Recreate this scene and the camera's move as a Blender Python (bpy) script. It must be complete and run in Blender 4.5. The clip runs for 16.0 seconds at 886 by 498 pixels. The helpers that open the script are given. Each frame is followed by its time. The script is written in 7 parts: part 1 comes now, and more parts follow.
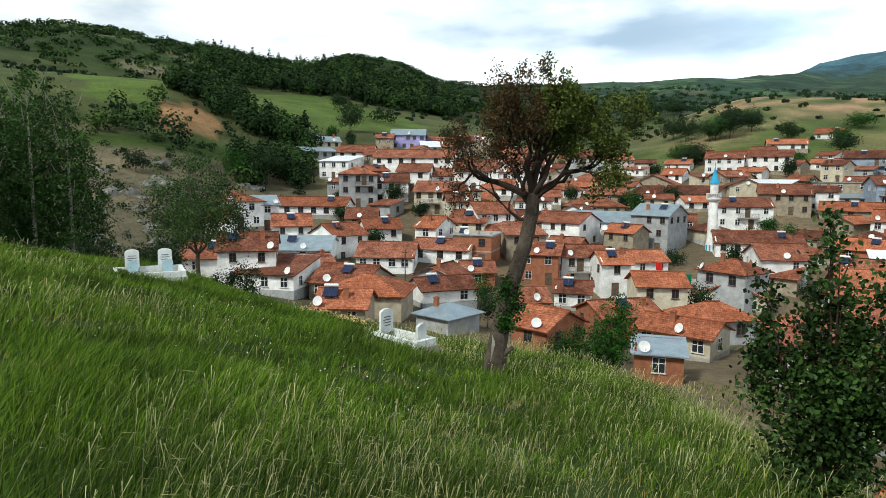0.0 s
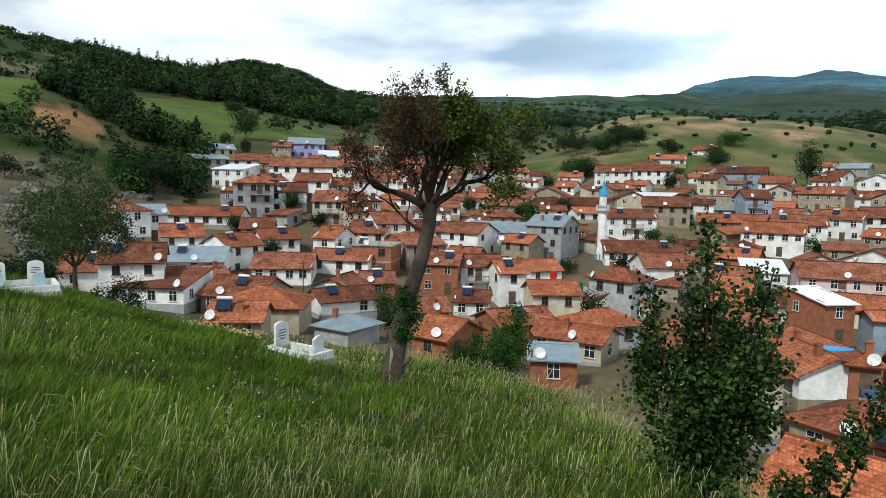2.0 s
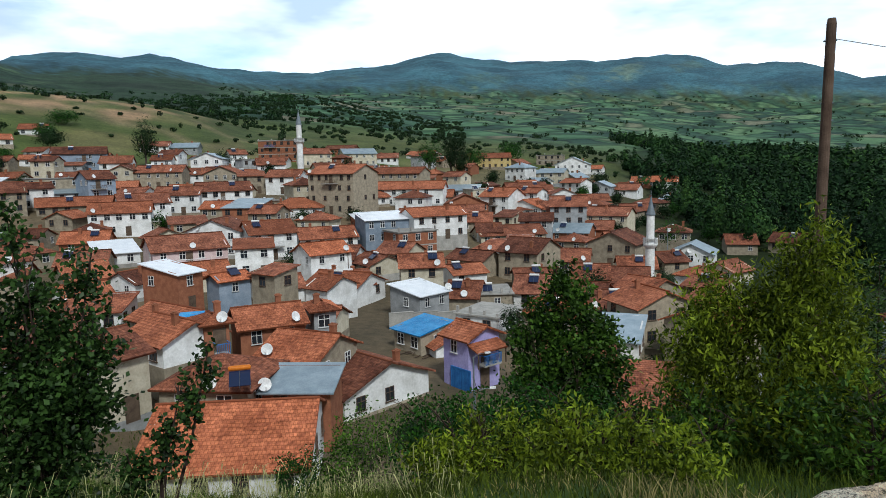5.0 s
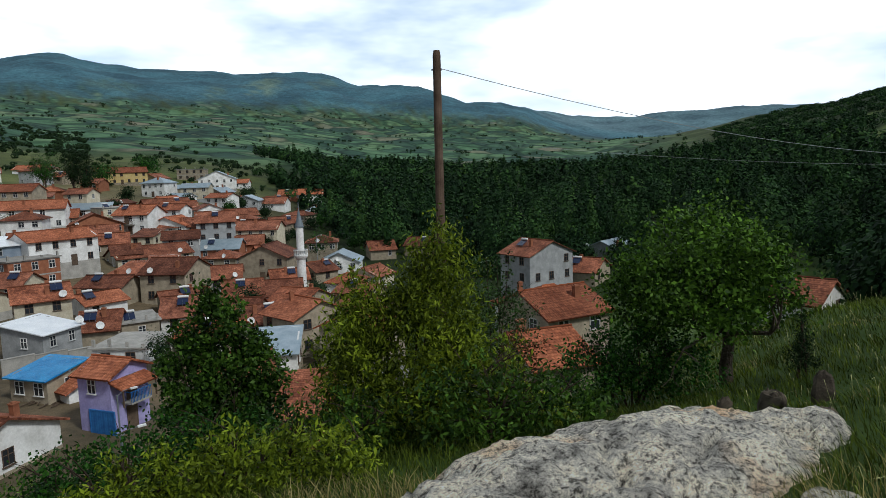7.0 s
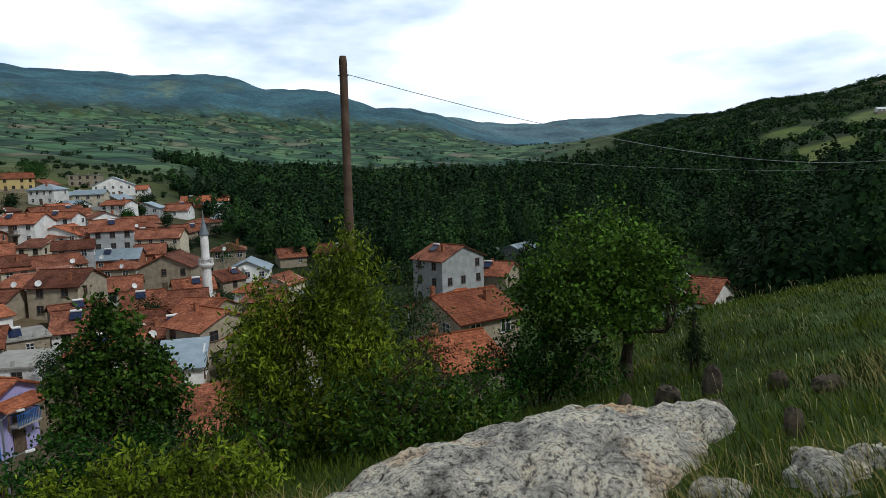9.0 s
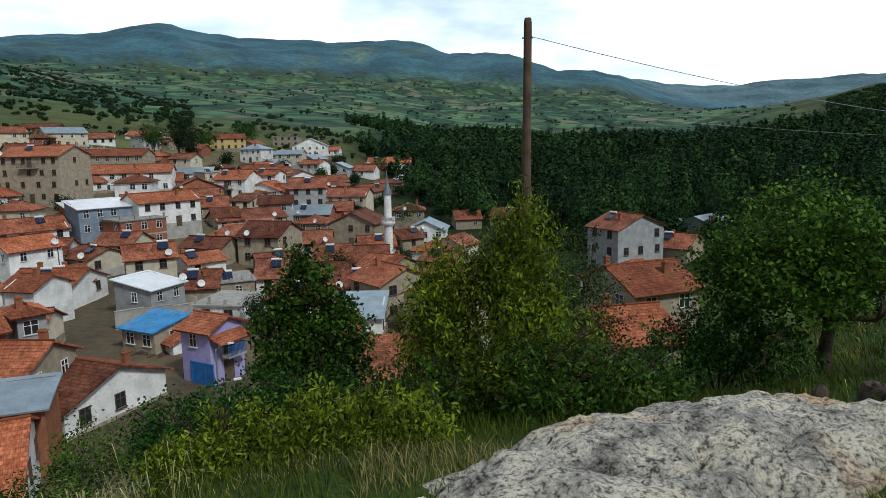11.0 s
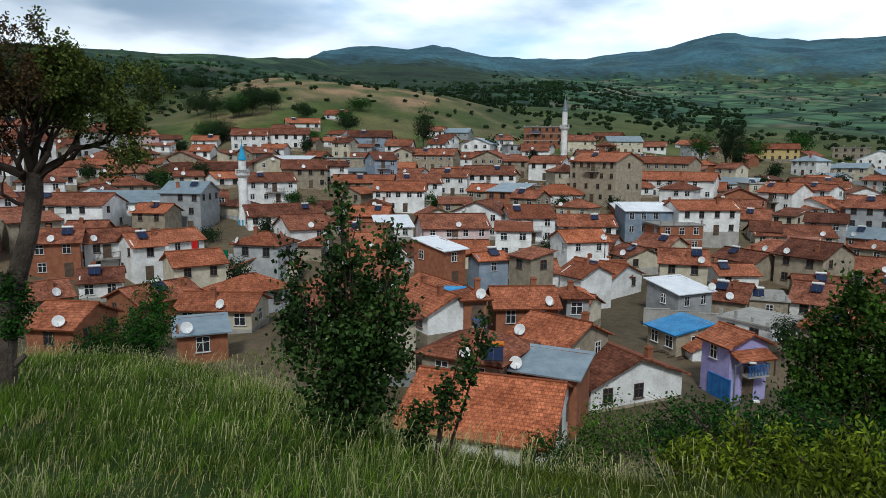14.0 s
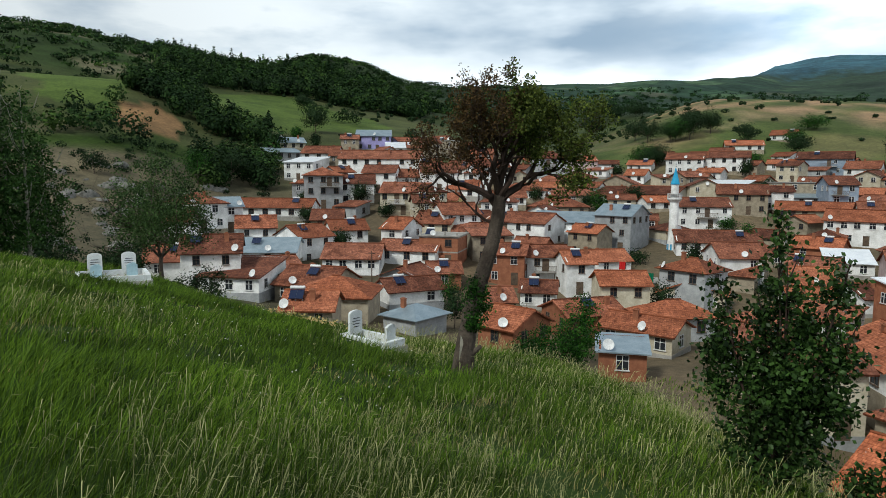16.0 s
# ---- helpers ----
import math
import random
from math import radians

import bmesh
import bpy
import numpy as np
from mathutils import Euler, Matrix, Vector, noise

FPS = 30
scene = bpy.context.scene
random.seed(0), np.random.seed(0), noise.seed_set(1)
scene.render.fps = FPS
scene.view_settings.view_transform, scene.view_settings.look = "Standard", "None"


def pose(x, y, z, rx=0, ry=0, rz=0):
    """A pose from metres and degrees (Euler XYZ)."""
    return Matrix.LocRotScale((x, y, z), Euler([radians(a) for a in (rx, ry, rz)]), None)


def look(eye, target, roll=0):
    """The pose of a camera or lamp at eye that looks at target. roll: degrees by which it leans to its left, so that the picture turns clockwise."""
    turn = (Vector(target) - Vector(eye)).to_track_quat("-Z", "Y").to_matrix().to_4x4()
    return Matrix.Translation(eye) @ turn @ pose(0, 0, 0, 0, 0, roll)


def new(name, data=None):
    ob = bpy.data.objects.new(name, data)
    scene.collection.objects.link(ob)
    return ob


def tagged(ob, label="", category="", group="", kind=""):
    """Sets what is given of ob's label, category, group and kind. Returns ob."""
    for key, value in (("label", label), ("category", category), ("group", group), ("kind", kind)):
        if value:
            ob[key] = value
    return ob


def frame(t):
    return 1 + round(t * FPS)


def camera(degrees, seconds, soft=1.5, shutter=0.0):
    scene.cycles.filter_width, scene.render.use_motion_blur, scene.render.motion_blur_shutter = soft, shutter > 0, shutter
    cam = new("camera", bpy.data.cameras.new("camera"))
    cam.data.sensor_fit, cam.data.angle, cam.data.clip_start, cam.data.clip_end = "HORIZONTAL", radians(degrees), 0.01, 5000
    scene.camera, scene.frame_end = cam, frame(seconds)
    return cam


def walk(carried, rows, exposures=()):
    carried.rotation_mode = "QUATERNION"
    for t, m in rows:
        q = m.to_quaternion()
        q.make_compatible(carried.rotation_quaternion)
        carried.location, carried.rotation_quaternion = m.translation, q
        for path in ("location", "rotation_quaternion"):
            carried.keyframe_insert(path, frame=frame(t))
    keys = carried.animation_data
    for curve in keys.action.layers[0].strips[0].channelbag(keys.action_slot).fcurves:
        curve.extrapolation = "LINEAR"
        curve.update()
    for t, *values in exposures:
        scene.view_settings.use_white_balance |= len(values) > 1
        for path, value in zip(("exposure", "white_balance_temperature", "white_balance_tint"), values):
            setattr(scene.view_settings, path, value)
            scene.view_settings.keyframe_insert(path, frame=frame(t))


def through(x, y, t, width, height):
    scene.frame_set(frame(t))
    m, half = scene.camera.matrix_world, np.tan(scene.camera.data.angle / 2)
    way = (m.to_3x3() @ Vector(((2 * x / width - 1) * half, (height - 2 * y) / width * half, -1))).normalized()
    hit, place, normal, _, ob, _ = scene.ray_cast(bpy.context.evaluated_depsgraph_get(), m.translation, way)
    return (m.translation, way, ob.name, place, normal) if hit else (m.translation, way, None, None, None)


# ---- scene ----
cam = camera(67.6, 16.0, 0.7)
METRES, EYE, TILT, LEAN, TURN = 8.0, 1.5, 0.0, 0.0, 0.0
PATH = [
    (0, (1.209, -1.245, -0.148), (1.176, 0.742, -0.370), 0.5),
    (0.5, (1.222, -1.249, -0.161), (1.057, 0.733, -0.373), -0.1),
    (1, (1.212, -1.212, -0.168), (0.975, 0.764, -0.375), -0.1),
    (1.5, (1.244, -1.160, -0.174), (1.187, 0.827, -0.390), 0.4),
    (2, (1.275, -1.149, -0.164), (1.542, 0.825, -0.351), 1.1),
    (2.5, (1.294, -1.079, -0.186), (1.748, 0.860, -0.377), 0.7),
    (3, (1.366, -1.133, -0.170), (2.119, 0.710, -0.358), 0.6),
    (3.5, (1.377, -1.251, -0.145), (2.443, 0.428, -0.352), -0.1),
    (4, (1.443, -1.141, -0.171), (2.790, 0.318, -0.407), -0.8),
    (4.5, (1.557, -1.084, -0.181), (3.096, 0.170, -0.420), -1.2),
    (5, (1.791, -1.092, -0.224), (3.510, -0.100, -0.471), -1.2),
    (7.5, (1.821, -1.216, -0.218), (3.802, -1.391, -0.437), -1.9),
    (8, (1.830, -1.250, -0.215), (3.799, -1.535, -0.422), -1.9),
    (10.5, (1.775, -1.248, -0.188), (3.748, -1.211, -0.511), -1.3),
    (11, (1.782, -1.204, -0.199), (3.738, -0.936, -0.516), -1.1),
    (11.5, (1.745, -1.136, -0.198), (3.666, -0.673, -0.512), -1.0),
    (12, (1.665, -1.083, -0.184), (3.516, -0.397, -0.503), -0.6),
    (12.5, (1.630, -1.038, -0.186), (3.381, -0.126, -0.501), -0.5),
    (13, (1.536, -1.089, -0.185), (3.140, 0.067, -0.483), -0.1),
    (13.5, (1.375, -1.129, -0.156), (2.803, 0.239, -0.456), -0.2),
    (14, (1.318, -1.185, -0.149), (2.538, 0.377, -0.430), 0.4),
    (14.5, (1.334, -1.255, -0.160), (2.320, 0.467, -0.424), 0.2),
    (15, (1.266, -1.374, -0.135), (1.944, 0.493, -0.383), 0.3),
    (15.5, (1.189, -1.438, -0.112), (1.502, 0.525, -0.356), -0.0),
    (16, (1.158, -1.498, -0.103), (1.227, 0.491, -0.322), 0.4),
]
walk(cam, [(t, look(eye, target, roll)) for t, eye, target, roll in PATH], [(0.0, 0.5, 6400, 2), (1.5, 0.46, 6350, 3), (3.0, 0.06, 6050, 5), (5.0, 0.02, 5950, 5), (7.5, -0.3, 6080, 6), (8.0, -0.32, 6080, 6), (10.5, -0.2, 6050, 6), (12.5, -0.12, 5950, 5), (14.5, -0.2, 5950, 5), (15.5, -0.16, 6150, 3), (16.0, 0.04, 6250, 3)])

# ---- world, sun ----
world = bpy.data.worlds.new("sky")
scene.world = world
world.use_nodes = True
wn, wl = world.node_tree.nodes, world.node_tree.links
wn.clear()
SUN_ELEVATION, SUN_BEARING = 46.0, 222.0


def wnode(kind, **values):
    n = wn.new(kind)
    for k, v in values.items():
        n.inputs[k].default_value = v
    return n


sky = wn.new("ShaderNodeTexSky")
sky.sky_type, sky.sun_disc = "NISHITA", False
sky.sun_elevation, sky.sun_rotation = radians(SUN_ELEVATION), radians(SUN_BEARING)
coord = wn.new("ShaderNodeTexCoord")
stretch = wn.new("ShaderNodeMapping")
stretch.inputs["Scale"].default_value = (1.0, 1.0, 3.2)
wl.new(coord.outputs["Generated"], stretch.inputs["Vector"])
cloud = wnode("ShaderNodeTexNoise", Scale=2.1, Detail=7.0, Roughness=0.52)
cloud.noise_dimensions = "4D"
cloud.inputs["W"].default_value = 3.7
wl.new(stretch.outputs[0], cloud.inputs["Vector"])
cover = wn.new("ShaderNodeValToRGB")
cover.color_ramp.elements[0].position, cover.color_ramp.elements[1].position = 0.30, 0.44
wl.new(cloud.outputs[0], cover.inputs[0])
shade = wnode("ShaderNodeTexNoise", Scale=2.6, Detail=5.0, Roughness=0.5)
shade.noise_dimensions = "4D"
shade.inputs["W"].default_value = 11.3
wl.new(stretch.outputs[0], shade.inputs["Vector"])
tone = wn.new("ShaderNodeValToRGB")
tone.color_ramp.elements[0].position, tone.color_ramp.elements[0].color = 0.34, (0.50, 0.605, 0.745, 1)
tone.color_ramp.elements[1].position, tone.color_ramp.elements[1].color = 0.50, (1.2, 1.23, 1.28, 1)
wl.new(shade.outputs[0], tone.inputs[0])
blue = wn.new("ShaderNodeVectorMath")
blue.operation = "SCALE"
blue.inputs["Scale"].default_value = 0.13
wl.new(sky.outputs[0], blue.inputs[0])
both = wn.new("ShaderNodeMix")
both.data_type = "RGBA"
wl.new(cover.outputs[0], both.inputs["Factor"])
wl.new(blue.outputs[0], both.inputs[6])
wl.new(tone.outputs[0], both.inputs[7])
split = wn.new("ShaderNodeSeparateXYZ")
wl.new(coord.outputs["Generated"], split.inputs[0])
glow = wn.new("ShaderNodeMapRange")
glow.inputs["From Min"].default_value, glow.inputs["From Max"].default_value = -0.5, 0.9
glow.inputs["To Min"].default_value, glow.inputs["To Max"].default_value = 0.72, 1.62
wl.new(split.outputs["X"], glow.inputs["Value"])
bright = wn.new("ShaderNodeVectorMath")
bright.operation = "SCALE"
wl.new(both.outputs[2], bright.inputs[0])
wl.new(glow.outputs[0], bright.inputs["Scale"])
back = wn.new("ShaderNodeBackground")
back.inputs["Strength"].default_value = 0.86
# A darker bank of cloud stands over the northern hills.
high = wn.new("ShaderNodeMapRange")
high.interpolation_type = "SMOOTHSTEP"
high.inputs["From Min"].default_value, high.inputs["From Max"].default_value = 0.125, 0.19
wl.new(split.outputs["Z"], high.inputs["Value"])
north = wn.new("ShaderNodeMapRange")
north.interpolation_type = "SMOOTHSTEP"
north.inputs["From Min"].default_value, north.inputs["From Max"].default_value = 0.42, 0.12
aside = wn.new("ShaderNodeMath")
aside.operation = "SUBTRACT"
aside.inputs[1].default_value = 0.12
wl.new(split.outputs["X"], aside.inputs[0])
apart = wn.new("ShaderNodeMath")
apart.operation = "ABSOLUTE"
wl.new(aside.outputs[0], apart.inputs[0])
wl.new(apart.outputs[0], north.inputs["Value"])
ragged = wn.new("ShaderNodeMapRange")
ragged.inputs["From Min"].default_value, ragged.inputs["From Max"].default_value = 0.68, 0.46
ragged.inputs["To Max"].default_value = 0.95
wl.new(shade.outputs[0], ragged.inputs["Value"])
dim = wn.new("ShaderNodeMath")
dim.operation = "MULTIPLY"
wl.new(high.outputs[0], dim.inputs[0])
wl.new(north.outputs[0], dim.inputs[1])
dimmer = wn.new("ShaderNodeMath")
dimmer.operation = "MULTIPLY"
wl.new(dim.outputs[0], dimmer.inputs[0])
wl.new(ragged.outputs[0], dimmer.inputs[1])
bank = wn.new("ShaderNodeMix")
bank.data_type = "RGBA"
wl.new(dimmer.outputs[0], bank.inputs["Factor"])
wl.new(bright.outputs[0], bank.inputs[6])
bank.inputs[7].default_value = (0.38, 0.50, 0.66, 1)
overhead = wn.new("ShaderNodeMapRange")
overhead.interpolation_type = "SMOOTHSTEP"
overhead.inputs["From Min"].default_value, overhead.inputs["From Max"].default_value = 0.22, 0.75
overhead.inputs["To Min"].default_value, overhead.inputs["To Max"].default_value = 1.0, 0.42
wl.new(split.outputs["Z"], overhead.inputs["Value"])
heavy = wn.new("ShaderNodeVectorMath")
heavy.operation = "SCALE"
wl.new(bank.outputs[2], heavy.inputs[0])
wl.new(overhead.outputs[0], heavy.inputs["Scale"])
wl.new(heavy.outputs[0], back.inputs["Color"])
wo = wn.new("ShaderNodeOutputWorld")
wl.new(back.outputs[0], wo.inputs[0])

lamp = bpy.data.lights.new("sun", "SUN")
lamp.energy, lamp.angle, lamp.color = 2.75, radians(10), (1.0, 0.962, 0.89)
sun = new("sun", lamp)
sb, se = radians(SUN_BEARING), radians(SUN_ELEVATION)
sun.matrix_world = look((60 * math.sin(sb) * math.cos(se), 60 * math.cos(sb) * math.cos(se), 60 * math.sin(se)), (0, 0, 0))


# ---- materials ----
def shader(name, rough=0.8, metal=0.0):
    m = bpy.data.materials.new(name)
    m.use_nodes = True
    n, l = m.node_tree.nodes, m.node_tree.links
    b = n["Principled BSDF"]
    b.inputs["Roughness"].default_value, b.inputs["Metallic"].default_value = rough, metal
    b.inputs["Specular IOR Level"].default_value = 0.12
    return m, n, l, b


def ramp(n, stops):
    r = n.new("ShaderNodeValToRGB")
    r.color_ramp.elements[0].position, r.color_ramp.elements[0].color = stops[0][0], (*stops[0][1], 1)
    r.color_ramp.elements[1].position, r.color_ramp.elements[1].color = stops[-1][0], (*stops[-1][1], 1)
    for p, c in stops[1:-1]:
        r.color_ramp.elements.new(p).color = (*c, 1)
    return r


def noise_node(n, l, vector, scale, detail=4.0, rough=0.6):
    t = n.new("ShaderNodeTexNoise")
    t.inputs["Scale"].default_value, t.inputs["Detail"].default_value, t.inputs["Roughness"].default_value = scale, detail, rough
    l.new(vector, t.inputs["Vector"])
    return t


def mixed(n, l, mode, factor, a, b):
    x = n.new("ShaderNodeMix")
    x.data_type, x.blend_type = "RGBA", mode
    for socket, v in ((x.inputs["Factor"], factor), (x.inputs[6], a), (x.inputs[7], b)):
        if isinstance(v, (int, float)):
            socket.default_value = v
        elif isinstance(v, tuple):
            socket.default_value = (*v, 1)
        else:
            l.new(v, socket)
    return x.outputs[2]


def bumped(n, l, b, height, strength, distance):
    u = n.new("ShaderNodeBump")
    u.inputs["Strength"].default_value, u.inputs["Distance"].default_value = strength, distance
    l.new(height, u.inputs["Height"])
    l.new(u.outputs[0], b.inputs["Normal"])


def plain(name, dark, light, scale=2.0, fine=30.0, rough=0.85, metal=0.0, bump=0.3, depth=0.02, vary=0.25):
    """A worn surface: two tones at a large and a small scale, and a tone of its own for each object."""
    m, n, l, b = shader(name, rough, metal)
    c = n.new("ShaderNodeTexCoord")
    big, small = noise_node(n, l, c.outputs["Object"], scale), noise_node(n, l, c.outputs["Object"], fine, 3)
    col = ramp(n, [(0.35, dark), (0.68, light)])
    l.new(big.outputs[0], col.inputs[0])
    g = ramp(n, [(0.3, (0.84, 0.84, 0.84)), (0.7, (1.05, 1.05, 1.05))])
    l.new(small.outputs[0], g.inputs[0])
    out = mixed(n, l, "MULTIPLY", 1.0, col.outputs[0], g.outputs[0])
    info = n.new("ShaderNodeObjectInfo")
    v = ramp(n, [(0.0, (1 - vary,) * 3), (1.0, (1.0,) * 3)])
    l.new(info.outputs["Random"], v.inputs[0])
    l.new(mixed(n, l, "MULTIPLY", 1.0, out, v.outputs[0]), b.inputs["Base Color"])
    bumped(n, l, b, small.outputs[0], bump, depth)
    return m


def tiled(name, a, c, stain, metal=False):
    """Roofing laid in courses, by the roof's own metres."""
    m, n, l, b = shader(name, 0.85)
    uv = n.new("ShaderNodeUVMap")
    uv.uv_map = "courses"
    t = n.new("ShaderNodeTexBrick")
    t.offset, t.squash = 0.5, 1.0
    t.inputs["Color1"].default_value, t.inputs["Color2"].default_value, t.inputs["Mortar"].default_value = (*a, 1), (*c, 1), (a[0] * 0.52, a[1] * 0.48, a[2] * 0.46, 1)
    t.inputs["Scale"].default_value, t.inputs["Mortar Size"].default_value, t.inputs["Mortar Smooth"].default_value = 1.0, 0.028, 0.6
    t.inputs["Brick Width"].default_value, t.inputs["Row Height"].default_value = 0.25, 0.36
    l.new(uv.outputs[0], t.inputs["Vector"])
    info = n.new("ShaderNodeObjectInfo")
    shift = n.new("ShaderNodeVectorMath")
    shift.operation = "ADD"
    l.new(uv.outputs[0], shift.inputs[0])
    far = n.new("ShaderNodeVectorMath")
    far.operation = "SCALE"
    far.inputs[0].default_value = (70, 50, 30)
    l.new(info.outputs["Random"], far.inputs["Scale"])
    l.new(far.outputs[0], shift.inputs[1])
    big, mid = noise_node(n, l, shift.outputs[0], 0.45, 5), noise_node(n, l, shift.outputs[0], 3.0, 3)
    s = ramp(n, [(0.36, stain), (0.62, (1, 1, 1))])
    l.new(big.outputs[0], s.inputs[0])
    s2 = ramp(n, [(0.32, (0.56, 0.52, 0.5)), (0.66, (1.22, 1.2, 1.18))])
    l.new(mid.outputs[0], s2.inputs[0])
    v = ramp(n, [(0.0, (0.45, 0.47, 0.52)), (0.25, (0.72, 0.74, 0.78)), (0.5, (0.95, 0.95, 0.95)), (0.75, (1.05, 1.12, 1.2)), (1.0, (1.28, 1.2, 1.12))])
    l.new(info.outputs["Random"], v.inputs[0])
    out = mixed(n, l, "MULTIPLY", 1.0, mixed(n, l, "MULTIPLY", 1.0, mixed(n, l, "MULTIPLY", 0.9, t.outputs[0], s.outputs[0]), s2.outputs[0]), v.outputs[0])
    l.new(out, b.inputs["Base Color"])
    bumped(n, l, b, t.outputs["Fac"], -0.6, 0.04)
    return m


def foliage(name, dark, light, rough=0.6, through=0.25, patch=0.35, swing=(0.66, 1.12), kinds=False):
    m, n, l, b = shader(name, rough)
    g = n.new("ShaderNodeNewGeometry")
    c = ramp(n, [(0.0, dark), (0.75, light), (1.0, tuple(min(1, v * 1.35) for v in light))])
    l.new(g.outputs["Random Per Island"], c.inputs[0])
    k = noise_node(n, l, g.outputs["Position"], patch, 3)
    s = ramp(n, [(0.36, (swing[0],) * 3), (0.64, (swing[1], swing[1] * 0.98, swing[1] * 0.9))])
    l.new(k.outputs[0], s.inputs[0])
    out = mixed(n, l, "MULTIPLY", 1.0, c.outputs[0], s.outputs[0])
    if kinds:
        a = n.new("ShaderNodeAttribute")
        a.attribute_name = "kind_tint"
        out = mixed(n, l, "MULTIPLY", 1.0, out, a.outputs["Color"])
    l.new(out, b.inputs["Base Color"])
    tr = n.new("ShaderNodeBsdfTranslucent")
    l.new(out, tr.inputs["Color"])
    mx = n.new("ShaderNodeMixShader")
    mx.inputs[0].default_value = through
    l.new(b.outputs[0], mx.inputs[1])
    l.new(tr.outputs[0], mx.inputs[2])
    l.new(mx.outputs[0], n["Material Output"].inputs["Surface"])
    return m


M = {}
M["o"] = tiled("old_clay_tile", (0.40, 0.158, 0.092), (0.23, 0.09, 0.06), (0.42, 0.38, 0.37))
M["n"] = tiled("orange_clay_tile", (0.50, 0.182, 0.094), (0.34, 0.118, 0.066), (0.6, 0.55, 0.52))
M["m"] = plain("zinc_sheet", (0.30, 0.38, 0.44), (0.42, 0.50, 0.56), 0.8, 9, 0.45, 0.5, 0.15, 0.01, 0.15)
M["w_roof"] = plain("bright_sheet", (0.70, 0.73, 0.78), (0.85, 0.87, 0.9), 0.6, 8, 0.35, 0.2, 0.1, 0.01, 0.1)
M["w"] = plain("white_limewash", (0.62, 0.615, 0.60), (0.9, 0.9, 0.9), 0.55, 4, 0.9, vary=0.12)
M["c"] = plain("cream_plaster", (0.50, 0.44, 0.33), (0.68, 0.62, 0.49), 0.9, 6, 0.9)
M["g"] = plain("grey_render", (0.30, 0.31, 0.32), (0.45, 0.46, 0.47), 0.9, 6, 0.9)
M["m_wall"] = plain("mud_plaster", (0.26, 0.22, 0.165), (0.42, 0.36, 0.27), 1.1, 8, 0.95, bump=0.6, depth=0.04)
M["r"] = plain("red_hollow_brick", (0.27, 0.105, 0.06), (0.38, 0.16, 0.09), 1.5, 14, 0.9, bump=0.5)
M["l"] = plain("lilac_paint", (0.30, 0.27, 0.52), (0.40, 0.37, 0.64), 0.8, 6, 0.8, vary=0.1)
M["u"] = plain("blue_grey_paint", (0.22, 0.28, 0.36), (0.33, 0.39, 0.48), 0.8, 6, 0.85)
M["y"] = plain("ochre_paint", (0.55, 0.40, 0.16), (0.66, 0.52, 0.25), 0.8, 6, 0.85)
M["p"] = plain("pink_paint", (0.56, 0.42, 0.42), (0.68, 0.55, 0.54), 0.8, 6, 0.85)
M["concrete"] = plain("concrete", (0.30, 0.29, 0.27), (0.45, 0.43, 0.40), 0.8, 9, 0.9, bump=0.4)
M["frame"] = plain("white_window_paint", (0.7, 0.7, 0.7), (0.8, 0.8, 0.8), 3, 20, 0.5, vary=0.35)
M["wood"] = plain("weathered_wood", (0.085, 0.06, 0.045), (0.17, 0.125, 0.09), 1.5, 22, 0.85, bump=0.6)
M["brown_frame"] = plain("brown_window_paint", (0.09, 0.06, 0.045), (0.16, 0.11, 0.08), 3, 20, 0.6)
M["headstone"] = plain("brown_field_stone", (0.055, 0.046, 0.038), (0.16, 0.13, 0.10), 4, 25, 0.95, bump=0.8)
M["bluepaint"] = plain("blue_paint", (0.03, 0.12, 0.36), (0.05, 0.2, 0.5), 1.5, 9, 0.55, vary=0.2)
M["tarp"] = plain("blue_tarpaulin", (0.02, 0.22, 0.55), (0.05, 0.36, 0.75), 0.8, 5, 0.4, bump=0.8, depth=0.08)
M["green"] = plain("green_cloth", (0.01, 0.16, 0.08), (0.02, 0.22, 0.11), 2, 9, 0.8)
M["orange"] = plain("orange_enamel", (0.7, 0.2, 0.02), (0.8, 0.26, 0.03), 2, 9, 0.4)
M["red"] = plain("red_cloth", (0.55, 0.02, 0.02), (0.65, 0.03, 0.03), 2, 9, 0.8)
M["steel"] = plain("white_enamel", (0.66, 0.67, 0.68), (0.8, 0.8, 0.8), 2, 9, 0.35, vary=0.1)
M["lead"] = plain("lead_sheet", (0.16, 0.19, 0.22), (0.24, 0.27, 0.30), 1, 7, 0.5, 0.4)
M["turquoise"] = plain("turquoise_paint", (0.03, 0.28, 0.5), (0.05, 0.36, 0.6), 1, 7, 0.5, vary=0.05)
M["marble"] = plain("grave_marble", (0.58, 0.61, 0.62), (0.78, 0.8, 0.8), 3.5, 25, 0.5, bump=0.1, vary=0.1)
M["bluestone"] = plain("pale_blue_marble", (0.36, 0.52, 0.6), (0.5, 0.66, 0.72), 3.5, 25, 0.5, bump=0.1, vary=0.1)
M["ink"] = plain("dark_lettering", (0.06, 0.06, 0.07), (0.1, 0.1, 0.11), 5, 20, 0.7)
M["bark"] = plain("grey_bark", (0.065, 0.05, 0.04), (0.16, 0.13, 0.105), 3.0, 26, 0.95, bump=1.0, depth=0.05)
M["twig"] = plain("dark_twig", (0.035, 0.024, 0.02), (0.075, 0.05, 0.04), 3, 20, 0.9)
M["pale_bark"] = plain("pale_poplar_bark", (0.22, 0.21, 0.17), (0.36, 0.34, 0.29), 2, 12, 0.9, bump=0.6)
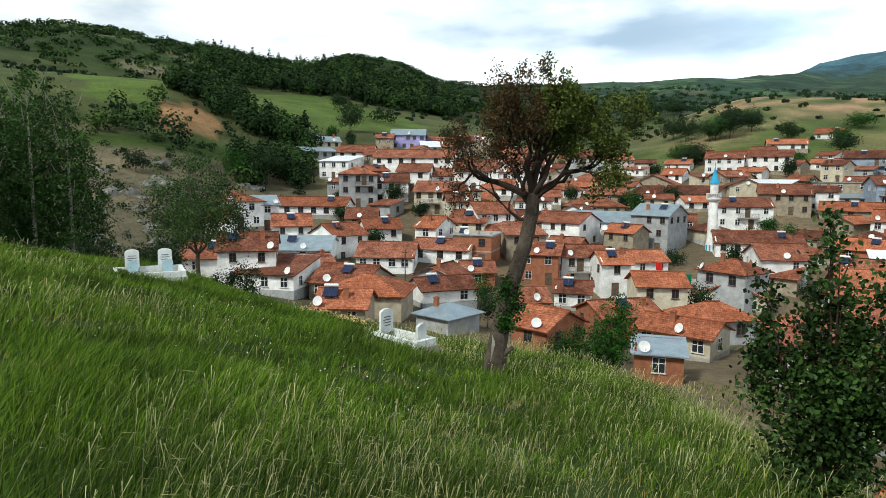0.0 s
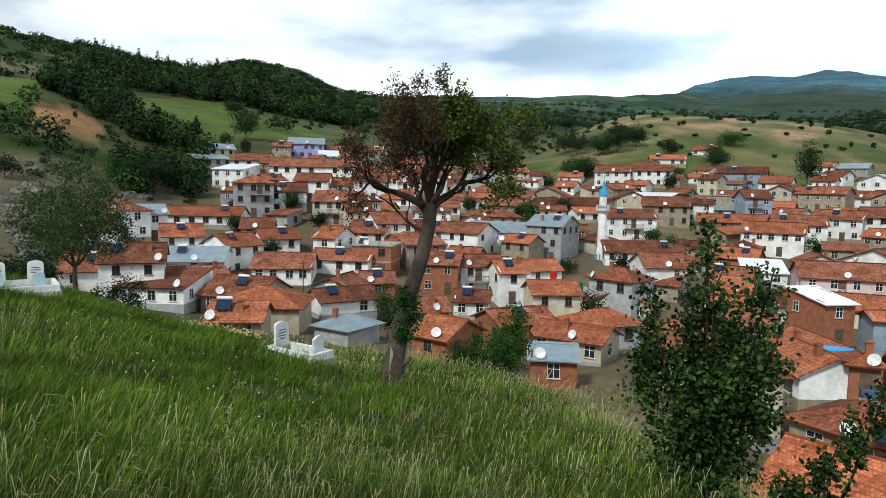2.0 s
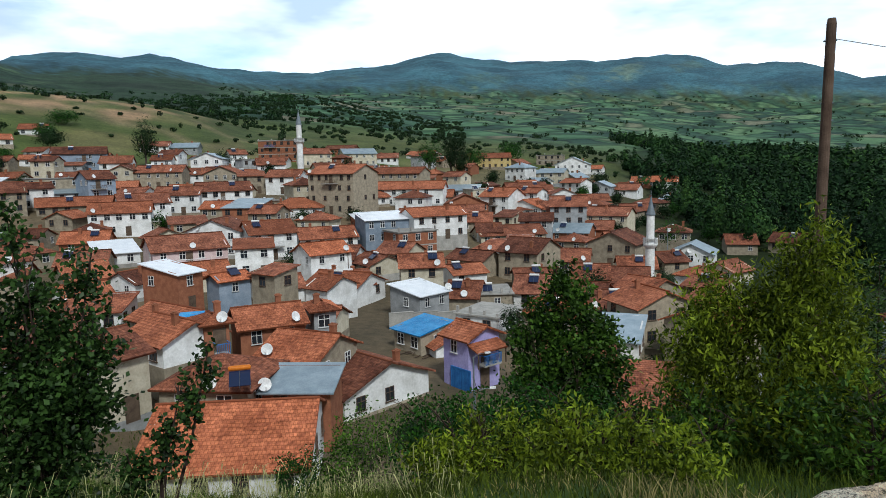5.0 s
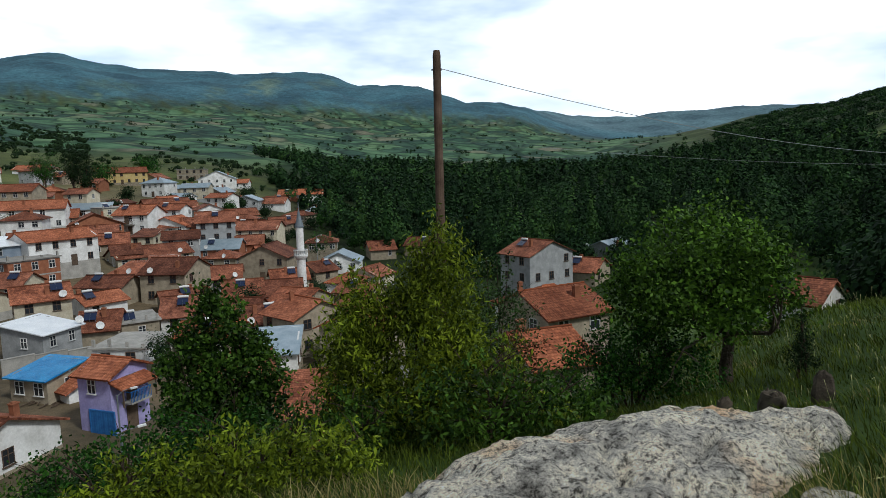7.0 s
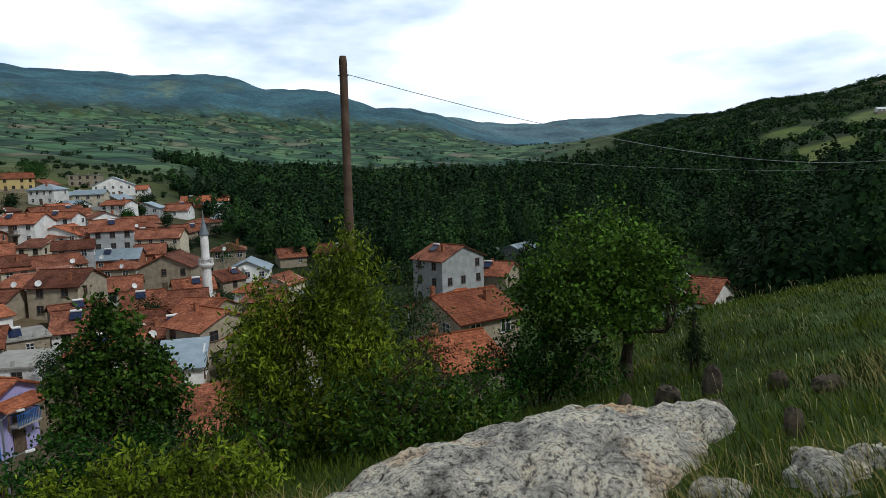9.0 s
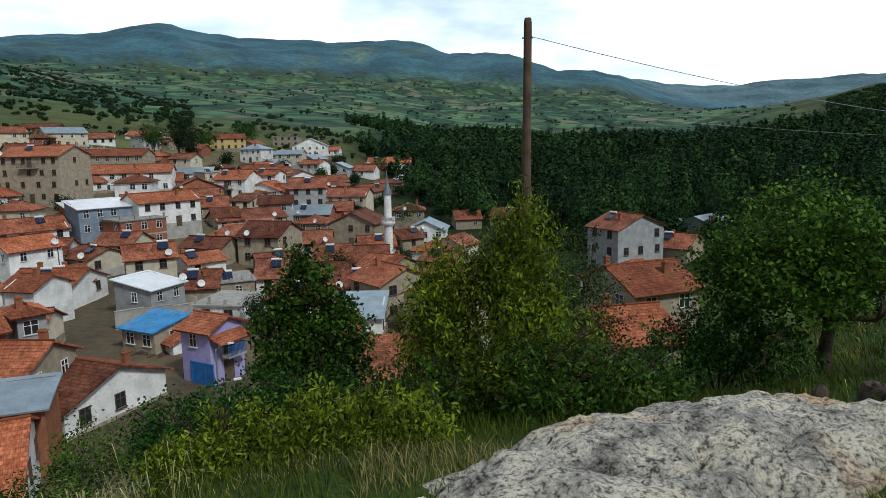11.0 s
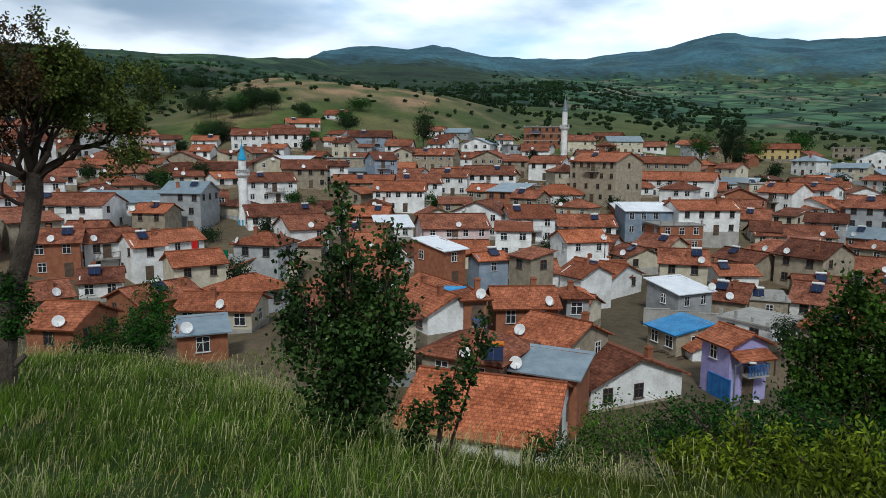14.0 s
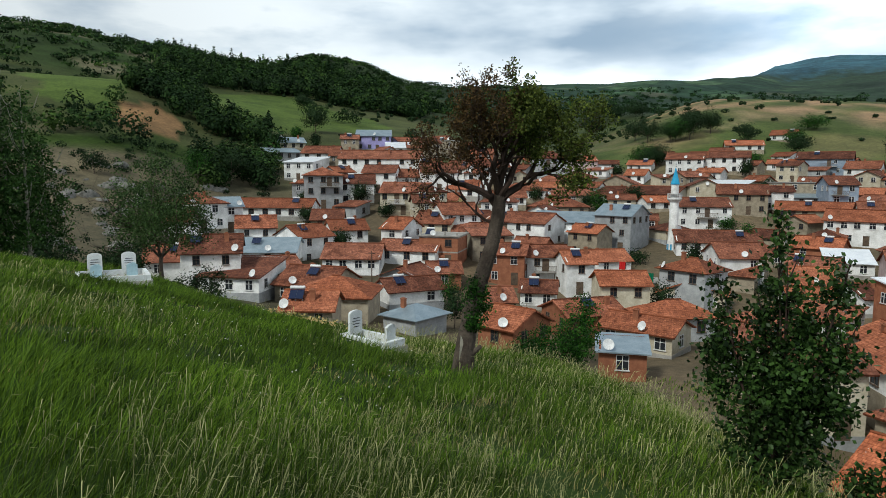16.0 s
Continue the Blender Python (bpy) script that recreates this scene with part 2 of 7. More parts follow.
M["pole"] = plain("weathered_pole", (0.075, 0.048, 0.035), (0.155, 0.105, 0.08), 2.0, 30, 0.9, bump=0.8, depth=0.02)
M["wire"] = plain("wire", (0.30, 0.32, 0.34), (0.36, 0.38, 0.4), 5, 20, 0.5)
M["leaf_pear"] = foliage("pear_leaf", (0.006, 0.017, 0.005), (0.045, 0.092, 0.022), 0.42, 0.25, 1.4, (0.5, 1.3))
M["leaf_bright"] = foliage("bright_leaf", (0.016, 0.036, 0.004), (0.165, 0.22, 0.015), 0.55, 0.32, 1.3, (0.5, 1.4))
M["leaf_mid"] = foliage("elm_leaf", (0.004, 0.02, 0.004), (0.031, 0.1, 0.012), 0.6, 0.22)
M["leaf_elm"] = foliage("young_elm_leaf", (0.006, 0.021, 0.004), (0.056, 0.118, 0.015), 0.5, 0.28, 1.3, (0.4, 1.35))
M["leaf_tree"] = foliage("ash_leaf", (0.007, 0.026, 0.004), (0.088, 0.178, 0.02), 0.55, 0.3, 1.2, (0.5, 1.3))
M["leaf_haw"] = foliage("thorn_leaf", (0.03, 0.05, 0.012), (0.10, 0.13, 0.024), 0.7, 0.25)
M["leaf_rust"] = foliage("rusty_leaf", (0.034, 0.024, 0.012), (0.085, 0.052, 0.02), 0.8, 0.2)
M["leaf_dark"] = foliage("woodland_leaf", (0.007, 0.018, 0.008), (0.02, 0.042, 0.014), 0.8, 0.12)
M["leaf_grey"] = foliage("willow_leaf", (0.02, 0.046, 0.014), (0.065, 0.115, 0.036), 0.7, 0.2)
M["leaf_wood"] = foliage("valley_wood_leaf", (0.006, 0.020, 0.008), (0.017, 0.043, 0.013), 0.85, 0.1, 0.05, (0.7, 1.3), True)
M["leaf_hill"] = foliage("hill_oak_leaf", (0.008, 0.022, 0.007), (0.022, 0.048, 0.013), 0.85, 0.1, 0.03, (0.7, 1.25), True)
M["leaf_poplar"] = foliage("poplar_leaf", (0.014, 0.042, 0.01), (0.048, 0.105, 0.024), 0.7, 0.2)
M["petal"] = plain("white_petal", (0.6, 0.6, 0.55), (0.8, 0.8, 0.74), 5, 20, 0.8)

# Window glass: dark rooms behind a glossy pane.
M["glass"], gn, gl, gb = shader("window_glass", 0.08)
gb.inputs["Base Color"].default_value = (0.02, 0.024, 0.03, 1)
gb.inputs["Specular IOR Level"].default_value = 0.5
M["solar"], gn, gl, gb = shader("solar_glass", 0.12)
gb.inputs["Base Color"].default_value = (0.016, 0.024, 0.06, 1)
gb.inputs["Specular IOR Level"].default_value = 0.5
M["inside"] = plain("dark_timber", (0.03, 0.026, 0.022), (0.06, 0.05, 0.042), 2, 9, 0.9)
WALLS = {"w": M["w"], "c": M["c"], "g": M["g"], "m": M["m_wall"], "r": M["r"], "l": M["l"], "u": M["u"], "y": M["y"], "p": M["p"]}
ROOFS = {"o": M["o"], "n": M["n"], "m": M["m"], "w": M["w_roof"], "b": M["tarp"], "r": M["concrete"], "g": M["concrete"]}
WALL_WORDS = {"w": "whitewashed", "c": "cream plastered", "g": "grey rendered", "m": "mud plastered", "r": "bare red brick", "l": "lilac painted", "u": "blue grey", "y": "ochre painted", "p": "pale pink"}
ROOF_WORDS = {"o": "weathered clay tile", "n": "orange clay tile", "m": "grey zinc sheet", "w": "bright white sheet metal", "b": "blue tarpaulin", "r": "flat concrete", "g": "flat concrete"}

# Grass blades and the ground under them.
M["grass"] = foliage("meadow_grass", (0.019, 0.050, 0.005), (0.106, 0.182, 0.016), 0.6, 0.3, 0.45, (0.5, 1.3))
M["grass_olive"] = foliage("slope_grass", (0.014, 0.030, 0.004), (0.082, 0.116, 0.011), 0.65, 0.25, 0.6, (0.45, 1.25))
M["seed"] = foliage("grass_seed", (0.24, 0.25, 0.10), (0.40, 0.40, 0.20), 0.7, 0.25)
M["straw"] = foliage("dry_grass", (0.20, 0.17, 0.07), (0.34, 0.29, 0.12), 0.7, 0.25)

M["land"], gn, gl, gb = shader("open_land", 0.95)
at_cover = gn.new("ShaderNodeAttribute")
at_cover.attribute_name = "cover"
at_field = gn.new("ShaderNodeAttribute")
at_field.attribute_name = "tilled"
gpos = gn.new("ShaderNodeNewGeometry").outputs["Position"]
n1, n2, n3 = noise_node(gn, gl, gpos, 0.9, 6), noise_node(gn, gl, gpos, 0.055, 6, 0.65), noise_node(gn, gl, gpos, 9.0, 4)
r1 = ramp(gn, [(0.3, (0.72, 0.74, 0.7)), (0.7, (1.22, 1.18, 1.1))])
gl.new(n1.outputs[0], r1.inputs[0])
r2 = ramp(gn, [(0.34, (0.62, 0.66, 0.62)), (0.66, (1.25, 1.2, 1.1))])
gl.new(n2.outputs[0], r2.inputs[0])
r3 = ramp(gn, [(0.3, (0.75, 0.75, 0.75)), (0.7, (1.15, 1.15, 1.15))])
gl.new(n3.outputs[0], r3.inputs[0])
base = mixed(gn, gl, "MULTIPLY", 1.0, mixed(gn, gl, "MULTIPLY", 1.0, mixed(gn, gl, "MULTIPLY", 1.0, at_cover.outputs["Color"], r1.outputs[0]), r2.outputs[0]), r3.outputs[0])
n4 = noise_node(gn, gl, gpos, 0.0045, 7, 0.62)
r4 = ramp(gn, [(0.36, (0.66, 0.68, 0.72)), (0.5, (1.0, 1.0, 1.0)), (0.64, (1.38, 1.38, 1.34))])
gl.new(n4.outputs[0], r4.inputs[0])
base = mixed(gn, gl, "MULTIPLY", 1.0, base, r4.outputs[0])
warp = noise_node(gn, gl, gpos, 0.01, 3)
wv = gn.new("ShaderNodeVectorMath")
wv.operation = "MULTIPLY_ADD"
wv.inputs[1].default_value, wv.inputs[2].default_value = (60, 60, 0), (0, 0, 0)
gl.new(warp.outputs["Color"], wv.inputs[0])
gl.new(gpos, wv.inputs[2])
flat = gn.new("ShaderNodeVectorMath")
flat.operation = "MULTIPLY"
flat.inputs[1].default_value = (1.0, 1.0, 0.0)
gl.new(wv.outputs[0], flat.inputs[0])
cells = gn.new("ShaderNodeTexVoronoi")
cells.inputs["Scale"].default_value = 1 / 60
gl.new(flat.outputs[0], cells.inputs["Vector"])
sep = gn.new("ShaderNodeSeparateColor")
gl.new(cells.outputs["Color"], sep.inputs[0])
# Valley fields: green crops and earth, with blue distance haze mixed into the colours.
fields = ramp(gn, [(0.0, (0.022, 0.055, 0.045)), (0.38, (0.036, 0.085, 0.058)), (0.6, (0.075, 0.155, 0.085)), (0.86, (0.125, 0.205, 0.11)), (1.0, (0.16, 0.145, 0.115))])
gl.new(sep.outputs[0], fields.inputs[0])
edge = gn.new("ShaderNodeTexVoronoi")
edge.feature = "DISTANCE_TO_EDGE"
edge.inputs["Scale"].default_value = 1 / 60
gl.new(flat.outputs[0], edge.inputs["Vector"])
hedge = ramp(gn, [(0.03, (0.36, 0.44, 0.42)), (0.16, (1, 1, 1))])
gl.new(edge.outputs["Distance"], hedge.inputs[0])
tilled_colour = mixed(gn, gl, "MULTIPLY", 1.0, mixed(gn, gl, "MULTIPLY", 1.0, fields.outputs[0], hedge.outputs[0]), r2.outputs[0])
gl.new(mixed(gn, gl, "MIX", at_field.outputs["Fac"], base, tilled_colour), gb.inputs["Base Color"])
bumped(gn, gl, gb, n1.outputs[0], 0.5, 0.15)

# ---- the lie of the land: profiles of height against distance, by bearing clockwise from +y ----
HILL = (1.3, -1.3)
RADII = [0, 6, 14, 22, 32, 45, 65, 95, 140, 200, 280, 420, 700, 1200, 2200, 3000, 4200]
PROFILES = {}
PROFILES[-60] = [-1.85, -1.6, -1.6, -1.8, -2, -3, -5, -6, 2, 18, 38, 66, 108, 165, 200, 200, 200]
PROFILES[-40] = [-1.85, -2.1, -2.3, -2.6, -2.9, -4.4, -9, -10, -3, 12, 32, 58, 116, 170, 190, 220, 220]
PROFILES[-25] = [-1.85, -2.4, -3.1, -3.65, -4.4, -7.5, -13, -14, -7, 10, 34, 50, 121, 165, 200, 200, 200]
PROFILES[-12] = [-1.85, -2.9, -4, -4.9, -7.4, -11, -15, -17, -12, 0, 20, 46, 104, 140, 170, 174, 180]
PROFILES[-6] = [-1.85, -3.05, -4.35, -5.4, -8.3, -12.5, -16.5, -18, -12, 1, 18, 40, 111, 158, 165, 170, 176]
PROFILES[0] = [-1.85, -3.2, -4.6, -5.9, -9.2, -14, -18, -18.5, -11.5, 2, 16, 34, 76, 155, 168, 178, 190]
PROFILES[12] = [-1.85, -3.3, -4.7, -6.5, -11, -16, -19, -20, -17, -7, 6, 20, 60, 130, 262, 266, 270]
PROFILES[24] = [-1.85, -3.4, -5.3, -8.7, -13.2, -16, -18.1, -19.7, -16.5, -6, 12, 44, 60, 120, 272, 300, 330]
PROFILES[30] = [-1.85, -3.4, -5.9, -9.7, -14.6, -17.8, -19, -20, -16.8, -7.5, 9, 41, 57, 115, 275, 425, 615]
PROFILES[36] = [-1.85, -3.45, -6.6, -11.2, -17.1, -20.5, -19.8, -20.2, -17, -9, 6, 38, 55, 110, 280, 451, 660]
PROFILES[48] = [-1.85, -3.5, -7.25, -12.6, -18.3, -21.7, -20.8, -20.7, -17, -8, 3, 18, 50, 120, 230, 396, 600]
PROFILES[60] = [-1.85, -3.35, -7.25, -12.8, -18.2, -21.6, -21.4, -21.7, -18.5, -12, -3, 10, 32, 80, 205, 420, 700]
PROFILES[72] = [-1.85, -3.1, -6.7, -12, -17.3, -21, -22, -22.7, -22, -17, -10, 2, 20, 60, 185, 370, 620]
PROFILES[84] = [-1.85, -3.15, -6, -10, -14, -20, -23, -24, -24, -23, -19, -12, 0, 20, 140, 347, 545]
PROFILES[96] = [-1.85, -3.3, -5.3, -8.5, -13, -18, -21.5, -22.5, -22.5, -22, -20, -14, -8, 8, 110, 255, 350]
PROFILES[102] = [-1.85, -3.3, -5.2, -7.7, -11.5, -15.5, -19, -20.5, -21, -21, -19.5, -13.5, -8, 4, 82, 150, 335]
PROFILES[108] = [-1.85, -3.2, -5, -6.8, -9, -13, -17, -19, -20, -20, -19, -13, -2, 24, 84, 105, 338]
PROFILES[120] = [-1.85, -2.7, -3.9, -4.5, -7, -11, -15, -18, -18, -17, -14, -5, 20, 80, 140, 115, 300]
PROFILES[132] = [-1.85, -2.3, -3, -3.6, -4.6, -7, -11, -14, -13, -11, -6, 8, 40, 116, 140, 140, 140]
PROFILES[180] = [-1.85, -1.5, -1, -0.5, 0, 1, 3, 5, 8, 12, 20, 30, 40, 60, 80, 89, 100]
PROFILES[300] = PROFILES[-60]
BEARINGS = sorted(PROFILES)
SHEET = np.array([PROFILES[b] for b in BEARINGS], float)
LOGR = np.log(np.array(RADII, float) + 12)


def smooth_rows(table, knots, at):
    """Monotone cubic interpolation along the second axis."""
    d = np.diff(table, axis=1) / np.diff(knots)
    m = np.zeros_like(table)
    same = d[:, 1:] * d[:, :-1] > 0
    m[:, 1:-1] = np.where(same, 2 * d[:, 1:] * d[:, :-1] / np.where(same, d[:, 1:] + d[:, :-1], 1), 0)
    m[:, 0], m[:, -1] = d[:, 0], d[:, -1]
    k = np.clip(np.searchsorted(knots, at) - 1, 0, len(knots) - 2)
    h = knots[k + 1] - knots[k]
    s = np.clip((at - knots[k]) / h, 0, 1)
    return ((2 * s**3 - 3 * s**2 + 1) * table[:, k] + (s**3 - 2 * s**2 + s) * h * m[:, k]
            + (3 * s**2 - 2 * s**3) * table[:, k + 1] + (s**3 - s**2) * h * m[:, k + 1])


FINE_R = np.concatenate([np.arange(0, 40, 0.5), np.geomspace(40, 4500, 220)])
FINE_B = np.arange(-60, 300.1, 1.0)
FINE = smooth_rows(SHEET, LOGR, np.log(np.minimum(FINE_R, 4200) + 12))
FINE = smooth_rows(FINE.T.copy(), np.array(BEARINGS, float), FINE_B).T


# The skyline: bearing and elevation in degrees; the far part of each profile is raised or lowered to meet it.
SKYLINE = ((-34, 10.0), (-30, 10.4), (-27, 10.3), (-23, 9.9), (-19, 9.3), (-16.5, 8.8), (-12.6, 8.3), (-8.9, 9.5), (-5, 9.0), (-1, 7.6), (3, 7.4), (13, 7.5), (23, 7.7), (27.5, 8.2), (32, 8.9), (35, 8.65),
           (37, 8.95), (42, 8.1), (47, 7.75), (50, 7.85), (53, 8.3), (56.3, 8.5), (58.5, 9.2), (60.6, 9.4), (63, 8.8), (66, 8.45), (71, 8.5), (73.5, 8.25), (76, 8.4), (80.2, 8.25), (83, 7.3), (88, 7.1), (90, 6.45),
           (92.2, 5.55), (95, 5.5), (98.4, 4.75), (101, 4.2), (104, 4.0), (113, 4.25), (118, 4.2), (120, 4.0), (123, 4.6), (127.8, 4.9), (129.6, 5.3), (132, 5.8))
for row, bearing in enumerate(FINE_B):
    if -36 <= bearing <= 134:
        aim = math.tan(radians(np.interp(bearing, [q[0] for q in SKYLINE], [q[1] for q in SKYLINE])))
        begin = np.interp(bearing, [18, 30, 117, 121], [350, 2200, 2200, 400])
        beyond = FINE_R > begin
        now = (FINE[row, beyond] / FINE_R[beyond]).max()
        FINE[row] *= 1 + (np.clip(aim / now, 0.6, 1.6) - 1) * np.clip((FINE_R / begin - 1) / 0.6, 0, 1)


def wobble(x, y):
    """Small unevenness of the ground, growing with distance."""
    r = np.hypot(x - HILL[0], y - HILL[1])
    near = 0.05 * np.sin(x * 1.1 + 0.7 * np.sin(y * 0.9)) * np.sin(y * 1.3 + 1.0)
    mid = np.clip((r - 250) / 400, 0, 1) * 4.0 * np.sin(x / 41 + 1.3 * np.sin(y / 67)) * np.sin(y / 37 + 0.5)
    far = np.clip((r - 900) / 2500, 0, 1) * (7 * np.sin(x / 130 + 1.7 * np.sin(y / 210)) * np.sin(y / 160) + 6 * np.sin(x / 71 + y / 90) * np.sin(y / 55 - x / 140))
    return near + mid + far


def land(x, y):
    """Height of the ground at x, y (numbers or arrays)."""
    x, y = np.asarray(x, float), np.asarray(y, float)
    r = np.hypot(x - HILL[0], y - HILL[1])
    b = (np.degrees(np.arctan2(x - HILL[0], y - HILL[1])) + 60) % 360 - 60
    i = np.clip(b + 60, 0, 359.999)
    j = np.interp(r, FINE_R, np.arange(len(FINE_R)))
    i0, j0 = np.floor(i).astype(int), np.minimum(np.floor(j).astype(int), len(FINE_R) - 2)
    u, v = i - i0, j - j0
    z = ((1 - u) * (1 - v) * FINE[i0, j0] + u * (1 - v) * FINE[i0 + 1, j0] + (1 - u) * v * FINE[i0, j0 + 1] + u * v * FINE[i0 + 1, j0 + 1])
    return z + wobble(x, y)


def ground(x, y):
    return float(land(x, y))


# ---- builders ----
def fast_mesh(name, verts, faces, mats, face_mat=None):
    """A mesh from arrays; faces all have the same number of corners."""
    verts, faces = np.asarray(verts, np.float32), np.asarray(faces, np.int32)
    me = bpy.data.meshes.new(name)
    k = faces.shape[1]
    me.vertices.add(len(verts))
    me.vertices.foreach_set("co", verts.ravel())
    me.loops.add(faces.size)
    me.loops.foreach_set("vertex_index", faces.ravel())
    me.polygons.add(len(faces))
    me.polygons.foreach_set("loop_start", np.arange(0, faces.size, k, dtype=np.int32))
    for m in mats:
        me.materials.append(m)
    if face_mat is not None:
        me.polygons.foreach_set("material_index", np.asarray(face_mat, np.int32))
    me.update(calc_edges=True)
    me.validate()
    return me


class Kit:
    """Gathers boxes, tubes and turned forms into one mesh."""

    def __init__(self):
        self.v, self.f = [], []

    def box(self, x0, x1, y0, y1, z0, z1, m=None):
        b = len(self.v)
        pts = [Vector((x, y, z)) for z in (z0, z1) for x, y in ((x0, y0), (x1, y0), (x1, y1), (x0, y1))]
        self.v += [tuple(m @ p if m else p) for p in pts]
        self.f += [tuple(b + i for i in q) for q in ((3, 2, 1, 0), (4, 5, 6, 7), (0, 1, 5, 4), (1, 2, 6, 5), (2, 3, 7, 6), (3, 0, 4, 7))]
        return self

    def turned(self, rings, sides=16, cx=0.0, cy=0.0):
        """A form turned about the upright: rings of (radius, z)."""
        b = len(self.v)
        for r, z in rings:
            self.v += [(cx + r * math.cos(2 * math.pi * i / sides), cy + r * math.sin(2 * math.pi * i / sides), z) for i in range(sides)]
        for k in range(len(rings) - 1):
            for i in range(sides):
                j = (i + 1) % sides
                self.f.append((b + k * sides + i, b + k * sides + j, b + (k + 1) * sides + j, b + (k + 1) * sides + i))
        self.f.append(tuple(b + i for i in reversed(range(sides))))
        self.f.append(tuple(b + (len(rings) - 1) * sides + i for i in range(sides)))
        return self

    def tube(self, path, radii, sides=6):
        b, path = len(self.v), [Vector(p) for p in path]
        for k, p in enumerate(path):
            d = (path[min(k + 1, len(path) - 1)] - path[max(k - 1, 0)]).normalized()
            u = d.orthogonal().normalized()
            w = d.cross(u)
            self.v += [tuple(p + radii[k] * (u * math.cos(2 * math.pi * i / sides) + w * math.sin(2 * math.pi * i / sides))) for i in range(sides)]
        for k in range(len(path) - 1):
            for i in range(sides):
                j = (i + 1) % sides
                self.f.append((b + k * sides + i, b + k * sides + j, b + (k + 1) * sides + j, b + (k + 1) * sides + i))
        self.f.append(tuple(b + (len(path) - 1) * sides + i for i in range(sides)))
        return self

    def poly(self, pts, thick=0.0):
        """A flat plate; thick: how far it is pushed back along its normal."""
        b, n = len(self.v), len(pts)
        pts = [Vector(p) for p in pts]
        self.v += [tuple(p) for p in pts]
        self.f.append(tuple(range(b, b + n)))
        if thick:
            off = (pts[1] - pts[0]).cross(pts[2] - pts[0]).normalized() * -thick
            self.v += [tuple(p + off) for p in pts]
            self.f.append(tuple(reversed(range(b + n, b + 2 * n))))
            self.f += [(b + (i + 1) % n, b + i, b + n + i, b + n + (i + 1) % n) for i in range(n)]
        return self

    def mesh(self, name, mat, smooth=False):
        me = bpy.data.meshes.new(name)
        me.from_pydata(self.v, [], self.f)
        me.materials.append(mat)
        if smooth:
            me.polygons.foreach_set("use_smooth", [True] * len(me.polygons))
        me.update()
        return me


def thing(name, x, y, z, turn=0.0, label="", category="", group="", kind=""):
    ob = new(name)
    ob.empty_display_size = 0.3
    ob.location, ob.rotation_euler = (x, y, z), (0, 0, radians(turn))
    return tagged(ob, label, category, group, kind)


def part(name, data, parent, m=None, label=""):
    ob = new(name, data)
    ob.parent = parent
    if m is not None:
        ob.matrix_basis = m
    return tagged(ob, label) if label else ob


# ---- the ground: one sheet out to the horizon ----
# Pastures on the wooded far slope: bearing, distance, half widths of both, colour.
PASTURES = ((124.7, 640, 2.0, 55, (0.10, 0.14, 0.042)), (127.0, 440, 2.9, 58, (0.115, 0.15, 0.045)), (130.3, 690, 1.9, 85, (0.10, 0.135, 0.05)), (131.4, 285, 1.6, 42, (0.07, 0.115, 0.035)), (126.2, 255, 0.9, 20, (0.085, 0.13, 0.04)), (120.0, 840, 3.2, 35, (0.085, 0.12, 0.045)), (133.5, 640, 2.0, 45, (0.11, 0.14, 0.05)), (131.4, 1060, 0.8, 60, (0.25, 0.2, 0.14)))
# Parts of the hillsides, as corners of bearing and distance.
UPPER_FIELD = ((-30.4, 300), (-21.8, 490), (-19.5, 480), (-22, 300), (-24.4, 231), (-27.2, 227), (-29, 245))
LOWER_FIELD = ((-18.2, 440), (-13.5, 425), (-8, 388), (-2.5, 331), (-3.2, 285), (-8, 283), (-11.7, 265), (-15.9, 262), (-17.6, 277))
RED_EARTH = ((-24.2, 228), (-23.1, 243), (-21.1, 256), (-19, 235), (-19.9, 216), (-23.2, 204), (-24.6, 215))
OAK_GROVE = ((-23.3, 262), (-18.9, 450), (-17.6, 269), (-12.7, 254), (-11.8, 232), (-14.5, 230), (-17.2, 231), (-21.9, 254))
GARDEN_GROVE = ((-18.6, 197), (-14.5, 214), (-12.0, 205), (-12.0, 180), (-14.6, 180), (-18.7, 164))
OAK_BELT = ((-21, 500), (-18, 452), (-11.7, 417), (-5.1, 412), (0, 440), (2, 620), (-5, 540), (-12, 600), (-21, 680))


def inside(shape, b, r):
    """Where bearings and distances lie within a shape's corners."""
    b, r = np.asarray(b, float), np.asarray(r, float)
    hit = np.zeros(b.shape, bool)
    for (b0, r0), (b1, r1) in zip(shape, shape[1:] + shape[:1]):
        if b0 != b1:
            hit ^= ((b0 > b) != (b1 > b)) & (r < (r1 - r0) * (b - b0) / (b1 - b0) + r0)
    return hit


